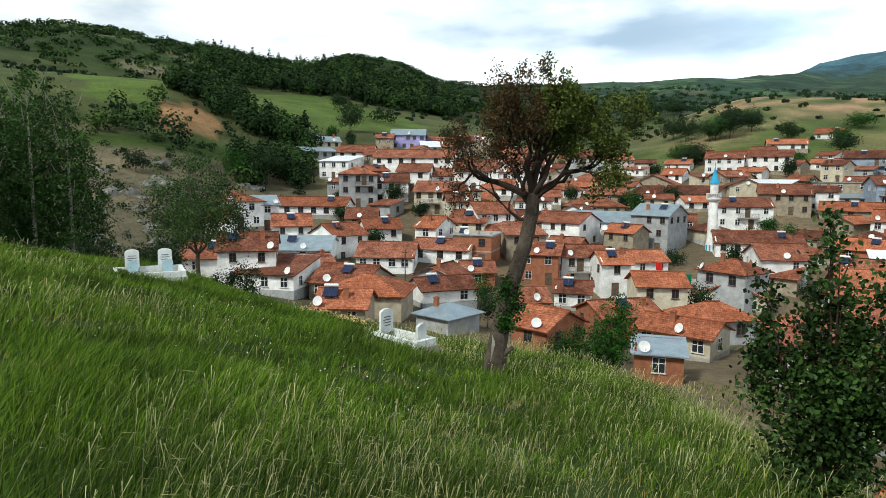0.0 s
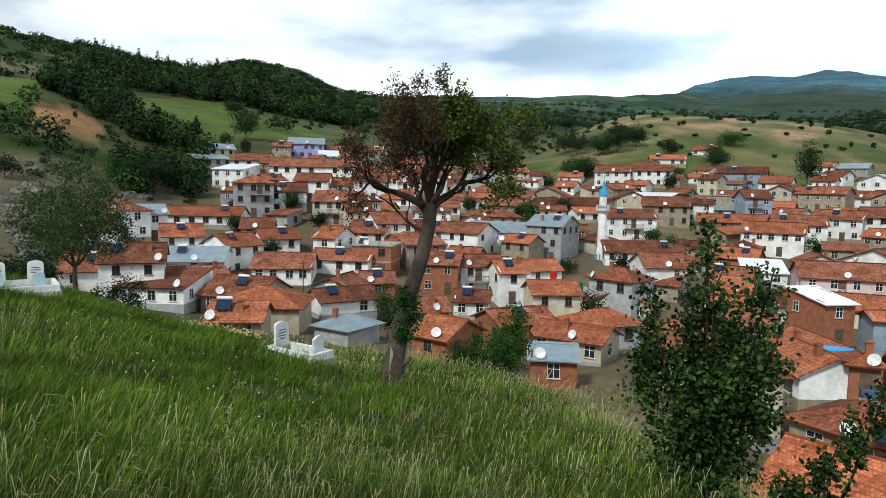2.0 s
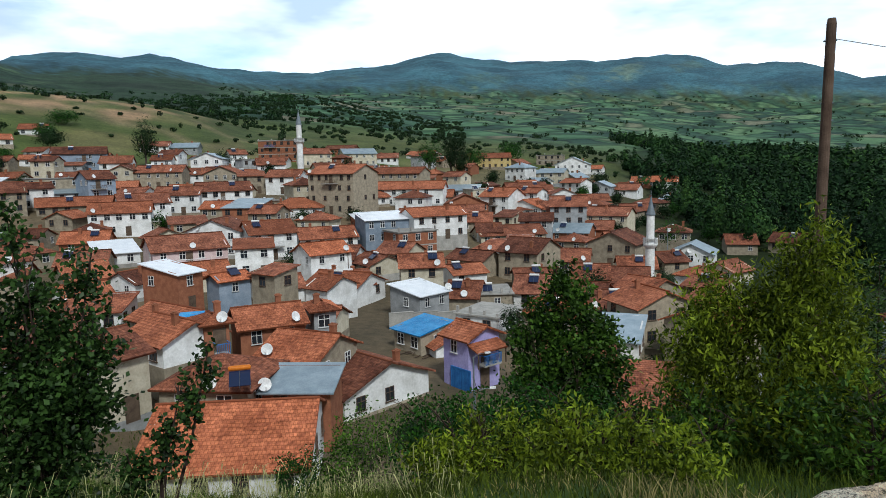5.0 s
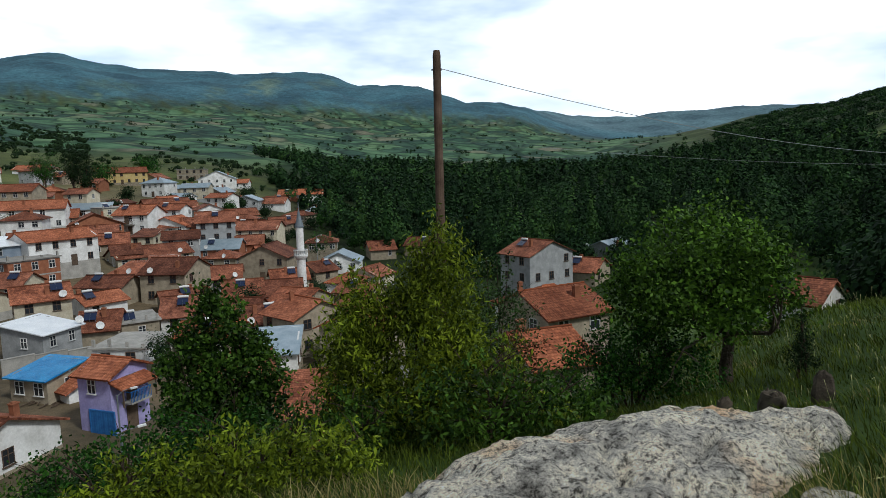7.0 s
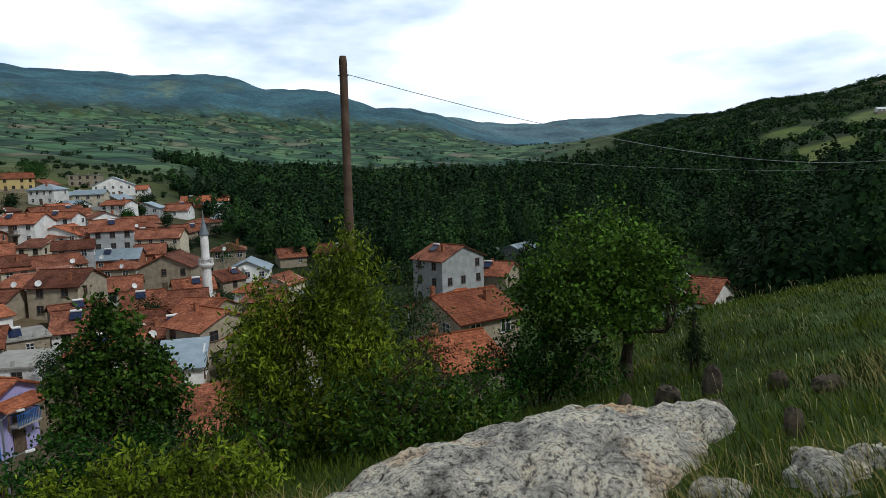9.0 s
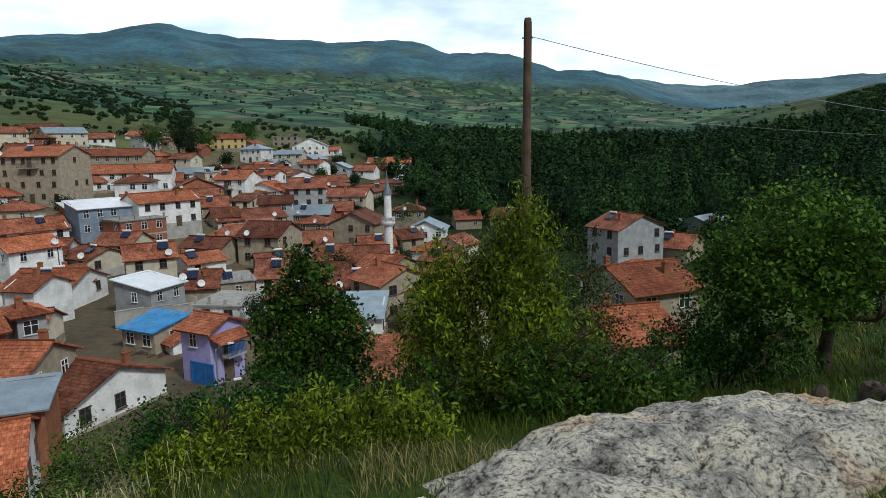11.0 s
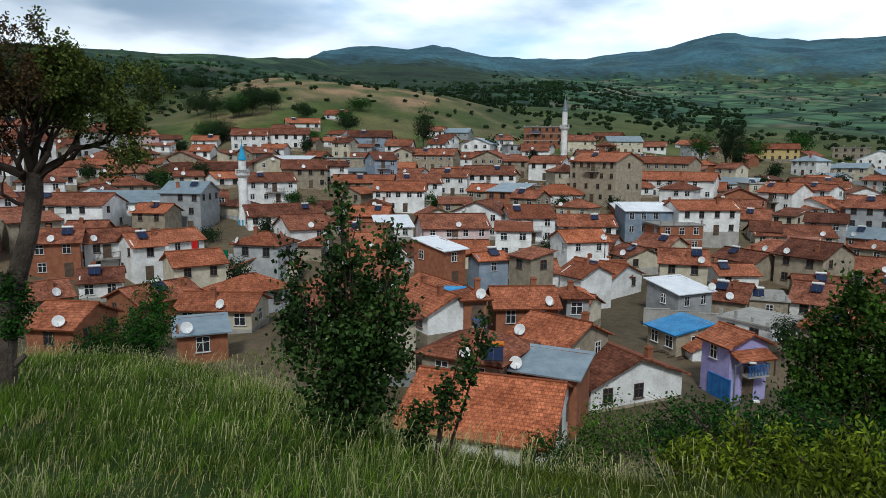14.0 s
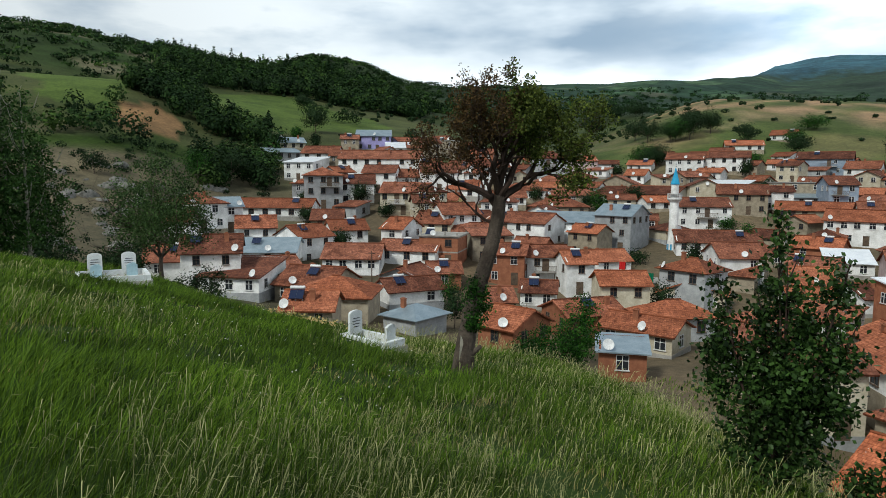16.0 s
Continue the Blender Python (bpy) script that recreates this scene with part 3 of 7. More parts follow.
def make_ground():
    radii = np.concatenate([np.arange(0.4, 12, 0.4), np.geomspace(12, 4600, 250)])
    turns = np.concatenate([np.arange(-60, 145, 0.5), np.arange(145, 300, 3.0)])
    rr, tt = np.meshgrid(radii, np.radians(turns), indexing="ij")
    x, y = HILL[0] + rr * np.sin(tt), HILL[1] + rr * np.cos(tt)
    z = land(x, y)
    nr, nt = rr.shape
    verts = np.concatenate([np.stack([x, y, z], -1).reshape(-1, 3), [[HILL[0], HILL[1], ground(*HILL)]]])
    i, j = np.meshgrid(np.arange(nr - 1), np.arange(nt), indexing="ij")
    k = (j + 1) % nt
    quads = np.stack([i * nt + j, (i + 1) * nt + j, (i + 1) * nt + k, i * nt + k], -1).reshape(-1, 4)
    centre = len(verts) - 1
    cap = [(centre, a, (a + 1) % nt, (a + 1) % nt) for a in range(nt)]
    me = bpy.data.meshes.new("ground")
    me.from_pydata(verts.tolist(), [], [tuple(reversed(q)) for q in quads.tolist()] + [(c, b, a) for c, a, b, _ in cap])
    me.materials.append(M["land"])
    me.polygons.foreach_set("use_smooth", [True] * len(me.polygons))
    bearing, r = np.degrees(tt), rr

    def soft(v, a, b):
        s = np.clip((v - a) / (b - a), 0, 1)
        return s * s * (3 - 2 * s)

    def between(v, a, b, e):
        return soft(v, a - e, a + e) * (1 - soft(v, b - e, b + e))

    col = np.empty((nr, nt, 3))
    col[:] = (0.035, 0.065, 0.012)

    def lay(mask, c):
        col[:] = col * (1 - mask[..., None]) + mask[..., None] * np.array(c)

    rag = 18 * np.sin(x / 13 + 2 * np.sin(y / 17)) + 12 * np.sin(y / 7.5 - x / 11)
    lay(soft(r, 150, 400), (0.05, 0.068, 0.024))
    lay(between(bearing, -11, 82, 3) * between(r, 50, 265 + rag - 1.2 * np.clip(bearing - 60, 0, 30) * 4, 9), (0.155, 0.122, 0.088))
    lay(between(bearing, 4, 80, 4) * between(r, 30, 62, 5), (0.16, 0.125, 0.09))
    lay(between(bearing, -70, -10, 3) * between(r, 75, 205 + rag, 14), (0.135, 0.118, 0.085))
    lay(between(bearing, -34, 6, 5) * between(r + rag, 215, 440, 18), (0.06, 0.072, 0.03))
    lay(between(bearing, -70, 11, 3) * soft(r + rag, 430, 520), (0.026, 0.045, 0.016))
    stony = soft(np.sin(x / 29 + 2 * np.sin(y / 37)) * np.sin(y / 23 - x / 47), 0.35, 0.7)
    lay(0.7 * stony * between(bearing, -32, -16, 3) * between(r, 470, 760, 30), (0.15, 0.135, 0.105))
    lay(0.8 * stony * between(bearing, -11, 1, 2) * between(r, 520, 800, 30), (0.17, 0.13, 0.085))
    near = 0.05 * rag
    for shape, tone in ((UPPER_FIELD, (0.075, 0.115, 0.028)), (LOWER_FIELD, (0.075, 0.115, 0.028)), (RED_EARTH, (0.27, 0.16, 0.09))):
        lay(0.95 * inside(shape, bearing + 0.3 * near, r + near * 8).astype(float), tone)
    lay(between(bearing, 13, 54, 4) * between(r + rag, 262, 560, 20), (0.075, 0.102, 0.036))
    bank = np.exp(-((r + 0.4 * rag - 330 - 30 * np.sin(bearing / 4)) / 7) ** 2) + np.exp(-((r + 0.5 * rag - 372 - 22 * np.sin(bearing / 3 + 2)) / 6) ** 2)
    lay(0.65 * np.clip(bank, 0, 1) * between(bearing, 14, 46, 4), (0.24, 0.19, 0.125))
    lay(between(bearing, 18, 40, 3) * between(r + 1.5 * rag, 385, 425, 12), (0.32, 0.215, 0.145))
    worn = soft(np.sin(x / 17 + 2 * np.sin(y / 23)) * np.sin(y / 19 - x / 31), 0.3, 0.65)
    lay(0.3 * worn * between(bearing, 2, 50, 5) * between(r, 265, 440, 20), (0.22, 0.155, 0.105))
    lay(between(bearing, 3, 56, 4) * soft(r + rag, 560, 700), (0.022, 0.042, 0.03))
    lay(between(bearing, 52, 74, 4) * between(r + rag, 290, 620, 20), (0.085, 0.105, 0.036))
    lay(0.75 * between(bearing, 58, 79, 2.5) * between(r + 0.6 * rag, 150, 325, 12), (0.15, 0.125, 0.085))
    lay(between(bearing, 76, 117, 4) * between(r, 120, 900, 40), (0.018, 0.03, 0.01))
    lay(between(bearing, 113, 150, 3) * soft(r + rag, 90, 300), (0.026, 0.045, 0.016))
    for pb, pr, db, dr, pc in PASTURES:
        ring = np.hypot((bearing + 0.02 * rag - pb) / db, (r + 0.6 * rag - pr) / dr)
        lay(1 - soft(ring, 0.85, 1.05), pc)
    # Haze of distance is painted into the mountains' blue, palest on the last ridges.
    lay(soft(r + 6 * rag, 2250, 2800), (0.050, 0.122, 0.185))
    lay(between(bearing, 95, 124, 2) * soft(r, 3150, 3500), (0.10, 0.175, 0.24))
    # Mountain clearings, their colour paled by haze and sunlight put into it.
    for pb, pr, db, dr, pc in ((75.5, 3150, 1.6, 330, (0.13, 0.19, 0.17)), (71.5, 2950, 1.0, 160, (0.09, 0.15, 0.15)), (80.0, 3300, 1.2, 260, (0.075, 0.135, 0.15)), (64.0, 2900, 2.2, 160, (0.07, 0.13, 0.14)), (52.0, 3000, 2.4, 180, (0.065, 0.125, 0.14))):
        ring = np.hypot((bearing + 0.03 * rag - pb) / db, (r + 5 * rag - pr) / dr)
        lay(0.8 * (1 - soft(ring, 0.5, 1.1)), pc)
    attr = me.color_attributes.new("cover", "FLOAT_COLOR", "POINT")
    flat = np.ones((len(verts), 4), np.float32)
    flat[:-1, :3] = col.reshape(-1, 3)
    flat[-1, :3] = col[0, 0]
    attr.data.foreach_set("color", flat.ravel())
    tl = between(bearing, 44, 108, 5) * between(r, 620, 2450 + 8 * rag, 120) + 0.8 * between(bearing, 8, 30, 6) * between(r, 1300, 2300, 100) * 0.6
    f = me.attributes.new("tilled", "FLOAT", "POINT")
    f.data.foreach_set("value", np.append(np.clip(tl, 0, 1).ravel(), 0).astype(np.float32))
    me.update()
    tagged(new("ground", me), "sloping meadow, village earth, wooded hills and tilled valley", "ground", kind="structure")


make_ground()


# ---- houses ----
def slope(bucket, e0, e1, t0, t1, close, metal):
    """One pitch of a roof from its eave e0-e1 up to t0-t1, laid in courses; close: tiles shaped one by one."""
    e0, e1, t0, t1 = (np.array(p, float) for p in (e0, e1, t0, t1))
    along = (e1 - e0) / np.linalg.norm(e1 - e0)
    up = (t0 + t1) / 2 - (e0 + e1) / 2
    normal = np.cross(along, up)
    normal /= np.linalg.norm(normal)
    upd = np.cross(normal, along)
    length, rise = np.linalg.norm(e1 - e0), abs(up @ upd)
    if close and not metal:
        nu, nv = int(length / 0.125) + 1, int(rise / 0.18) * 2 + 1
    else:
        nu, nv = max(4, int(length / 1.2)), 4
    s, q = np.meshgrid(np.linspace(0, 1, nu + 1), np.linspace(0, 1, nv + 1))
    s, q = s[..., None], q[..., None]
    p = (1 - q) * ((1 - s) * e0 + s * e1) + q * ((1 - s) * t0 + s * t1)
    u, v = (p - e0) @ along, (p - e0) @ upd
    sag = 0.05 * np.sin(u * 0.9 + e0[0]) * np.sin(v * 0.8 + 0.4) * (q[..., 0] * (1 - q[..., 0]) * 4)
    lift = sag
    if close and not metal:
        lift = sag + 0.035 * np.abs(np.sin(np.pi * u / 0.25)) + 0.03 * (1 - (v / 0.36) % 1.0)
    top = p + normal * lift[..., None]
    low = p - normal * 0.13
    bucket = bucket.setdefault(len(bucket), {"v": [], "f": [], "uv": []})
    b = 0
    bucket["v"] += top.reshape(-1, 3).tolist() + low.reshape(-1, 3).tolist()
    uv = np.stack([u, v], -1).reshape(-1, 2).tolist()
    bucket["uv"] += uv + uv
    w, n = nu + 1, (nu + 1) * (nv + 1)
    for j in range(nv):
        for i in range(nu):
            a = b + j * w + i
            bucket["f"].append((a, a + 1, a + w + 1, a + w))
    rim = [i for i in range(w)] + [j * w + nu for j in range(1, nv + 1)] + [nv * w + i for i in range(nu - 1, -1, -1)] + [j * w for j in range(nv - 1, 0, -1)]
    for a, c in zip(rim, rim[1:] + rim[:1]):
        bucket["f"].append((b + c, b + a, b + n + a, b + n + c))
    bucket["f"].append((b + n, b + n + nv * w, b + n + nv * w + nu, b + n + nu))


def roof_mesh(bucket, mat, name="roof"):
    me = bpy.data.meshes.new(name)
    me.from_pydata(bucket["v"], [], bucket["f"])
    me.materials.append(mat)
    layer = me.uv_layers.new(name="courses")
    idx = np.empty(len(me.loops), np.int32)
    me.loops.foreach_get("vertex_index", idx)
    layer.data.foreach_set("uv", np.array(bucket["uv"], np.float32)[idx].ravel())
    me.update()
    return me


WINDOWS = {}


def window_pair(w, h, tone="frame"):
    """Frame with sill and mullion, and the pane behind it; shared between all windows of that size."""
    key = (w, h, tone)
    if key not in WINDOWS:
        k, t = Kit(), 0.055
        k.box(-w / 2 - t, -w / 2, -0.06, 0.02, -t, h + t).box(w / 2, w / 2 + t, -0.06, 0.02, -t, h + t)
        k.box(-w / 2, w / 2, -0.06, 0.02, h, h + t).box(-w / 2 - 0.14, w / 2 + 0.14, -0.14, 0.02, -t - 0.05, -t + 0.02)
        k.box(-0.035, 0.035, -0.055, 0.02, 0, h).box(-w / 2, -0.035, -0.05, 0.02, h * 0.62, h * 0.62 + 0.05).box(0.035, w / 2, -0.05, 0.02, h * 0.62, h * 0.62 + 0.05)
        WINDOWS[key] = (k.mesh("window", M[tone]), Kit().box(-w / 2, w / 2, -0.012, 0.015, 0, h).mesh("pane", M["glass"]))
    return WINDOWS[key]


DOOR = Kit().box(-0.5, 0.5, -0.05, 0.02, 0, 2.05).box(-0.58, -0.5, -0.08, 0.02, 0, 2.13).box(0.5, 0.58, -0.08, 0.02, 0, 2.13).box(-0.5, 0.5, -0.08, 0.02, 2.05, 2.13).box(-0.38, 0.38, -0.065, -0.045, 0.2, 0.9).box(-0.38, 0.38, -0.065, -0.045, 1.05, 1.9).mesh("door", M["wood"])
CHIMNEY = Kit().box(-0.28, 0.28, -0.22, 0.22, -0.6, 1.0).box(-0.34, 0.34, -0.28, 0.28, 1.0, 1.1).box(-0.2, 0.2, -0.15, 0.15, 1.1, 1.2).mesh("chimney", M["r"])
RIDGES = {}
house_count = [0]
rng_house = random.Random(7)


def house(x, y, face, w, d, storeys, roof, tiles, walls, balcony=False, eave=None):
    """A village house. eave: the height of its walls' top, where the ground is terraced. face: the bearing its front looks to; roof: gable along the front (g), gable to the front (x), hipped (h), single pitch (s), flat (f)."""
    rg = rng_house
    r = math.hypot(x - HILL[0], y - HILL[1])
    close = r < 88
    turn = radians(180 - face)
    cs, sn = math.cos(turn), math.sin(turn)
    corners = [(x + cs * a - sn * b, y + sn * a + cs * b) for a in (-w / 2, w / 2) for b in (-d / 2, d / 2)]
    heights = [ground(*c) for c in corners]
    fx, fy = x + sn * d / 2, y - cs * d / 2
    floor = ground(fx, fy) + 0.25 if eave is None else eave - storeys * 2.65
    deep = max(floor - min(heights), 0) + 0.6
    storey = 2.65
    H = storeys * storey
    words = f"{WALL_WORDS[walls]} {('', 'one', 'two', 'three', 'four')[storeys]} storey house, {ROOF_WORDS[tiles]} roof"
    root = thing("house", x, y, floor, 180 - face, words, "house", "village houses")
    pitch = rg.uniform(0.38, 0.47)
    o = 0.55
    k = Kit()
    wall_mat = WALLS[walls]
    bucket = {}
    metal = tiles in "mwb"
    hw, hd = w / 2, d / 2
    k.box(-hw, hw, -hd, hd, -deep, H)
    top = H
    if roof == "g":
        rise = hd * pitch
        top = H + rise
        for sx in (-1, 1):
            a, b, c = (sx * hw, -hd, H), (sx * hw, hd, H), (sx * hw, 0, top)
            k.poly([a, b, c] if sx > 0 else [b, a, c], 0.2)
        e, z0 = hd + o, H - o * pitch + 0.02
        slope(bucket, (-hw - 0.4, -e, z0), (hw + 0.4, -e, z0), (-hw - 0.4, 0, top + 0.02), (hw + 0.4, 0, top + 0.02), close, metal)
        slope(bucket, (hw + 0.4, e, z0), (-hw - 0.4, e, z0), (hw + 0.4, 0, top + 0.02), (-hw - 0.4, 0, top + 0.02), close, metal)
        ridge = ((-hw - 0.4, 0, top + 0.06), (hw + 0.4, 0, top + 0.06))
    elif roof == "x":
        rise = hw * pitch
        top = H + rise
        for sy in (-1, 1):
            a, b, c = (-hw, sy * hd, H), (hw, sy * hd, H), (0, sy * hd, top)
            k.poly([a, b, c] if sy < 0 else [b, a, c], 0.2)
        e, z0 = hw + o, H - o * pitch + 0.02
        slope(bucket, (e, -hd - 0.5, z0), (e, hd + 0.4, z0), (0, -hd - 0.5, top + 0.02), (0, hd + 0.4, top + 0.02), close, metal)
        slope(bucket, (-e, hd + 0.4, z0), (-e, -hd - 0.5, z0), (0, hd + 0.4, top + 0.02), (0, -hd - 0.5, top + 0.02), close, metal)
        ridge = ((0, -hd - 0.5, top + 0.06), (0, hd + 0.4, top + 0.06))
    elif roof == "h":
        run = min(hw, hd) + o
        z0 = H - 0.03
        top = z0 + run * pitch
        X, Y = hw + o, hd + o
        ax, ay = (X - run, 0.02) if hw >= hd else (0.02, Y - run)
        slope(bucket, (-X, -Y, z0), (X, -Y, z0), (-ax, -ay, top), (ax, -ay, top), close, metal)
        slope(bucket, (X, Y, z0), (-X, Y, z0), (ax, ay, top), (-ax, ay, top), close, metal)
        slope(bucket, (X, -Y, z0), (X, Y, z0), (ax, -ay, top), (ax, ay, top), close, metal)
        slope(bucket, (-X, Y, z0), (-X, -Y, z0), (-ax, ay, top), (-ax, -ay, top), close, metal)
        ridge = ((-ax, 0, top + 0.05), (ax, 0, top + 0.05)) if hw >= hd else ((0, -ay, top + 0.05), (0, ay, top + 0.05))
    elif roof == "s":
        rise = d * 0.17
        top = H + rise
        for sx in (-1, 1):
            a, b, c = (sx * hw, -hd, H), (sx * hw, hd, H), (sx * hw, hd, top)
            k.poly([a, b, c] if sx > 0 else [b, a, c], 0.2)
        k.poly([(hw, hd, H), (-hw, hd, H), (-hw, hd, top), (hw, hd, top)], 0.2)
        slope(bucket, (-hw - 0.35, -hd - 0.5, H - 0.07), (hw + 0.35, -hd - 0.5, H - 0.07), (-hw - 0.35, hd + 0.4, top + 0.09), (hw + 0.35, hd + 0.4, top + 0.09), close, metal)
        ridge = None
    else:
        slab = Kit().box(-hw - 0.3, hw + 0.3, -hd - 0.3, hd + 0.3, H + 0.003, H + 0.2)
        for sx in (-hw + 0.2, -hw / 3, hw / 3, hw - 0.2):
            slab.box(sx - 0.15, sx + 0.15, -hd + 0.05, -hd + 0.35, H + 0.2, H + 0.2 + rg.uniform(0.3, 0.9))
        part("roof_slab", slab.mesh("roof_slab", M["concrete"]), root)
        if storeys > 1:
            for s in range(storeys + 1):
                part("floor_band", Kit().box(-hw - 0.03, hw + 0.03, -hd - 0.03, hd + 0.03, s * storey - 0.25, s * storey).mesh("floor_band", M["concrete"]), root)
        ridge = None
    part("wall", k.mesh("wall", wall_mat), root)
    if walls in "wclpy" and deep > 0.3 and rg.random() < 0.7:
        up = rg.uniform(0.3, 0.82)
        part("plinth", Kit().box(-hw - 0.03, hw + 0.03, -hd - 0.03, hd + 0.03, -deep, up).mesh("plinth", rg.choice((M["m_wall"], M["m_wall"], M["g"], M["concrete"]))), root, None, "rough bare plinth")
    for pitch_data in bucket.values():
        part("roof_slope", roof_mesh(pitch_data, ROOFS[tiles], "roof_slope"), root)
    if ridge and not metal:
        a, b = Vector(ridge[0]), Vector(ridge[1])
        if (b - a).length > 0.5:
            n = max(2, int((b - a).length / 0.45))
            pts = [a.lerp(b, i / n) for i in range(n + 1)]
            part("ridge_tiles", Kit().tube(pts, [0.13 if i % 2 else 0.11 for i in range(n + 1)], 6).mesh("ridge_tiles", ROOFS[tiles]), root)
    # openings on the three sides that show
    wsize = rg.choice([(0.9, 1.2), (1.0, 1.25), (0.8, 1.15), (1.1, 1.2)])
    wmesh, pmesh = window_pair(*wsize, "brown_frame" if rg.random() < 0.45 else "frame")

    def opening(side, off, z, kind="window"):
        m = {"front": pose(off, -hd, z), "right": pose(hw, off, z, 0, 0, 90), "left": pose(-hw, off, z, 0, 0, -90)}[side]
        if kind == "door":
            part("door", DOOR, root, m)
        else:
            wi = part("window", wmesh, root, m)
            part("pane", pmesh, wi)

    porch = rg.uniform(-0.2, 0.2) * w
    for s in range(storeys):
        n = max(1, int(w / rg.uniform(2.3, 3.1)))
        for i in range(n):
            off = -hw + w * (i + 0.5) / n + rg.uniform(-0.15, 0.15)
            if balcony and s == storeys - 1 and abs(off - porch) < 0.8:
                continue
            if s == 0 and i == n // 2 and storeys > 1:
                opening("front", off, 0, "door")
            elif rg.random() < 0.9:
                opening("front", off, s * storey + 0.95)
        for side in ("right", "left"):
            n = max(1, int(d / 3.2))
            for i in range(n):
                if rg.random() < (0.62 if s else 0.45) * (0.55 if r > 170 else 1.0):
                    opening(side, -hd + d * (i + 0.5) / n + rg.uniform(-0.3, 0.3), s * storey + 0.95)
    if balcony:
        bw, z = min(w * 0.55, 4.5), (storeys - 1) * storey
        deck = Kit().box(porch - bw / 2, porch + bw / 2, -hd - 1.15, -hd, z - 0.16, z)
        b = part("balcony", deck.mesh("balcony", M["concrete"]), root)
        rail = Kit()
        tone = rg.choice([M["bluepaint"], M["wood"], M["frame"], M["wood"]])
        y0 = -hd - 1.1
        rail.box(porch - bw / 2, porch + bw / 2, y0 - 0.03, y0 + 0.03, z + 0.9, z + 0.97)
        for i in range(int(bw / 0.16) + 1):
            px = porch - bw / 2 + 0.03 + i * (bw - 0.06) / int(bw / 0.16)
            rail.box(px - 0.02, px + 0.02, y0 - 0.02, y0 + 0.02, z, z + 0.9)
        for sx in (-1, 1):
            rail.box(porch + sx * bw / 2 - 0.03, porch + sx * bw / 2 + 0.03, y0, -hd, z + 0.9, z + 0.97)
        part("railing", rail.mesh("railing", tone), b)
        part("door", DOOR, root, pose(porch, -hd, z))
    # chimney, heater and dish
    if roof in "gxh":
        cx = rg.uniform(-0.35, 0.35) * w
        cy = rg.uniform(0.1, 0.35) * d * rg.choice((-1, 1))
        if rg.random() < 0.75:
            rel = abs(cy) if roof != "x" else abs(cx)
            part("chimney", CHIMNEY, root, pose(cx, cy, top - rel * pitch))
    front = Matrix.Translation((x, y, floor)) @ Matrix.Rotation(turn, 4, "Z")
    if roof in "gf" and rg.random() < 0.42 and r > 62:
        hx = rg.uniform(-0.3, 0.3) * w
        hz = H + 0.05 + (hd * 0.55) * pitch if roof == "g" else H + 0.25
        heater(front @ pose(hx, -hd * 0.45, hz))
    if rg.random() < 0.38 and r < 240:
        dz = H + 0.5 if roof != "f" else H + 0.6
        dish(front @ pose(rg.uniform(-0.45, 0.45) * w, -hd - 0.15, dz - 0.5, 0, 0, rg.uniform(-40, 40)))
    return root


HEATER = {}


def heater(m, tank=None):
    """A solar water heater: frame, two dark panels and a tank lying above them."""
    if not HEATER:
        fr = Kit()
        for sx in (-0.9, 0, 0.9):
            fr.box(sx - 0.025, sx + 0.025, -0.9, -0.85, -0.25, 0.1).box(sx - 0.025, sx + 0.025, 0.55, 0.6, -0.3, 1.1)
            fr.tube([(sx, -0.9, 0.05), (sx, 0.6, 1.0)], [0.025, 0.025], 5)
        HEATER["frame"] = fr.mesh("frame", M["lead"])
        HEATER["panel"] = Kit().poly([(-0.46, -0.95, 0.08), (0.46, -0.95, 0.08), (0.46, 0.55, 1.03), (-0.46, 0.55, 1.03)], 0.09).mesh("panel", M["solar"])
        pts = [(-1.0 + 0.1 * i, 0.62, 1.28) for i in range(21)]
        for key, mat in (("tank", M["steel"]), ("orange", M["orange"])):
            HEATER[key] = Kit().tube(pts, [0.16] + [0.24] * 19 + [0.16], 12).mesh("tank", mat, True)
    root = new("solar_water_heater")
    root.matrix_basis = m @ Matrix.Scale(0.78, 4)
    tagged(root, "rooftop solar water heater with dark panels and a lying tank", "water heater", "solar heaters")
    part("frame", HEATER["frame"], root)
    for sx in (-0.48, 0.48):
        part("panel", HEATER["panel"], root, pose(sx, 0, 0))
    part("tank", HEATER[tank or "tank"], root)
    return root


DISH = {}


def dish(m, size=1.0):
    """A satellite dish on a bent arm."""
    if not DISH:
        k = Kit()
        rings, sides = [(0.02, 0.0), (0.15, 0.015), (0.3, 0.05), (0.42, 0.1), (0.5, 0.145), (0.515, 0.14), (0.43, 0.085), (0.3, 0.03), (0.15, -0.005), (0.02, -0.02)], 20
        k.turned(rings, sides)
        DISH["bowl"] = k.mesh("bowl", M["steel"], True)
        DISH["arm"] = Kit().tube([(0, 0.2, -0.5), (0, 0.2, 0.45), (0, 0.05, 0.5)], [0.03] * 3, 6).tube([(0, 0.0, 0.2), (0, -0.35, 0.1), (0, -0.6, 0.42)], [0.015] * 3, 5).mesh("arm", M["lead"])
        DISH["feed"] = Kit().box(-0.05, 0.05, -0.66, -0.54, 0.38, 0.5).mesh("feed_horn", M["steel"])
    root = new("satellite_dish")
    root.matrix_basis = m @ Matrix.Scale(size, 4)
    tagged(root, "white satellite dish on a bent steel arm", "satellite dish", "satellite dishes")
    part("bowl", DISH["bowl"], root, pose(0, 0, 0.5, 65))
    part("arm", DISH["arm"], root)
    part("feed_horn", DISH["feed"], root)
    return root


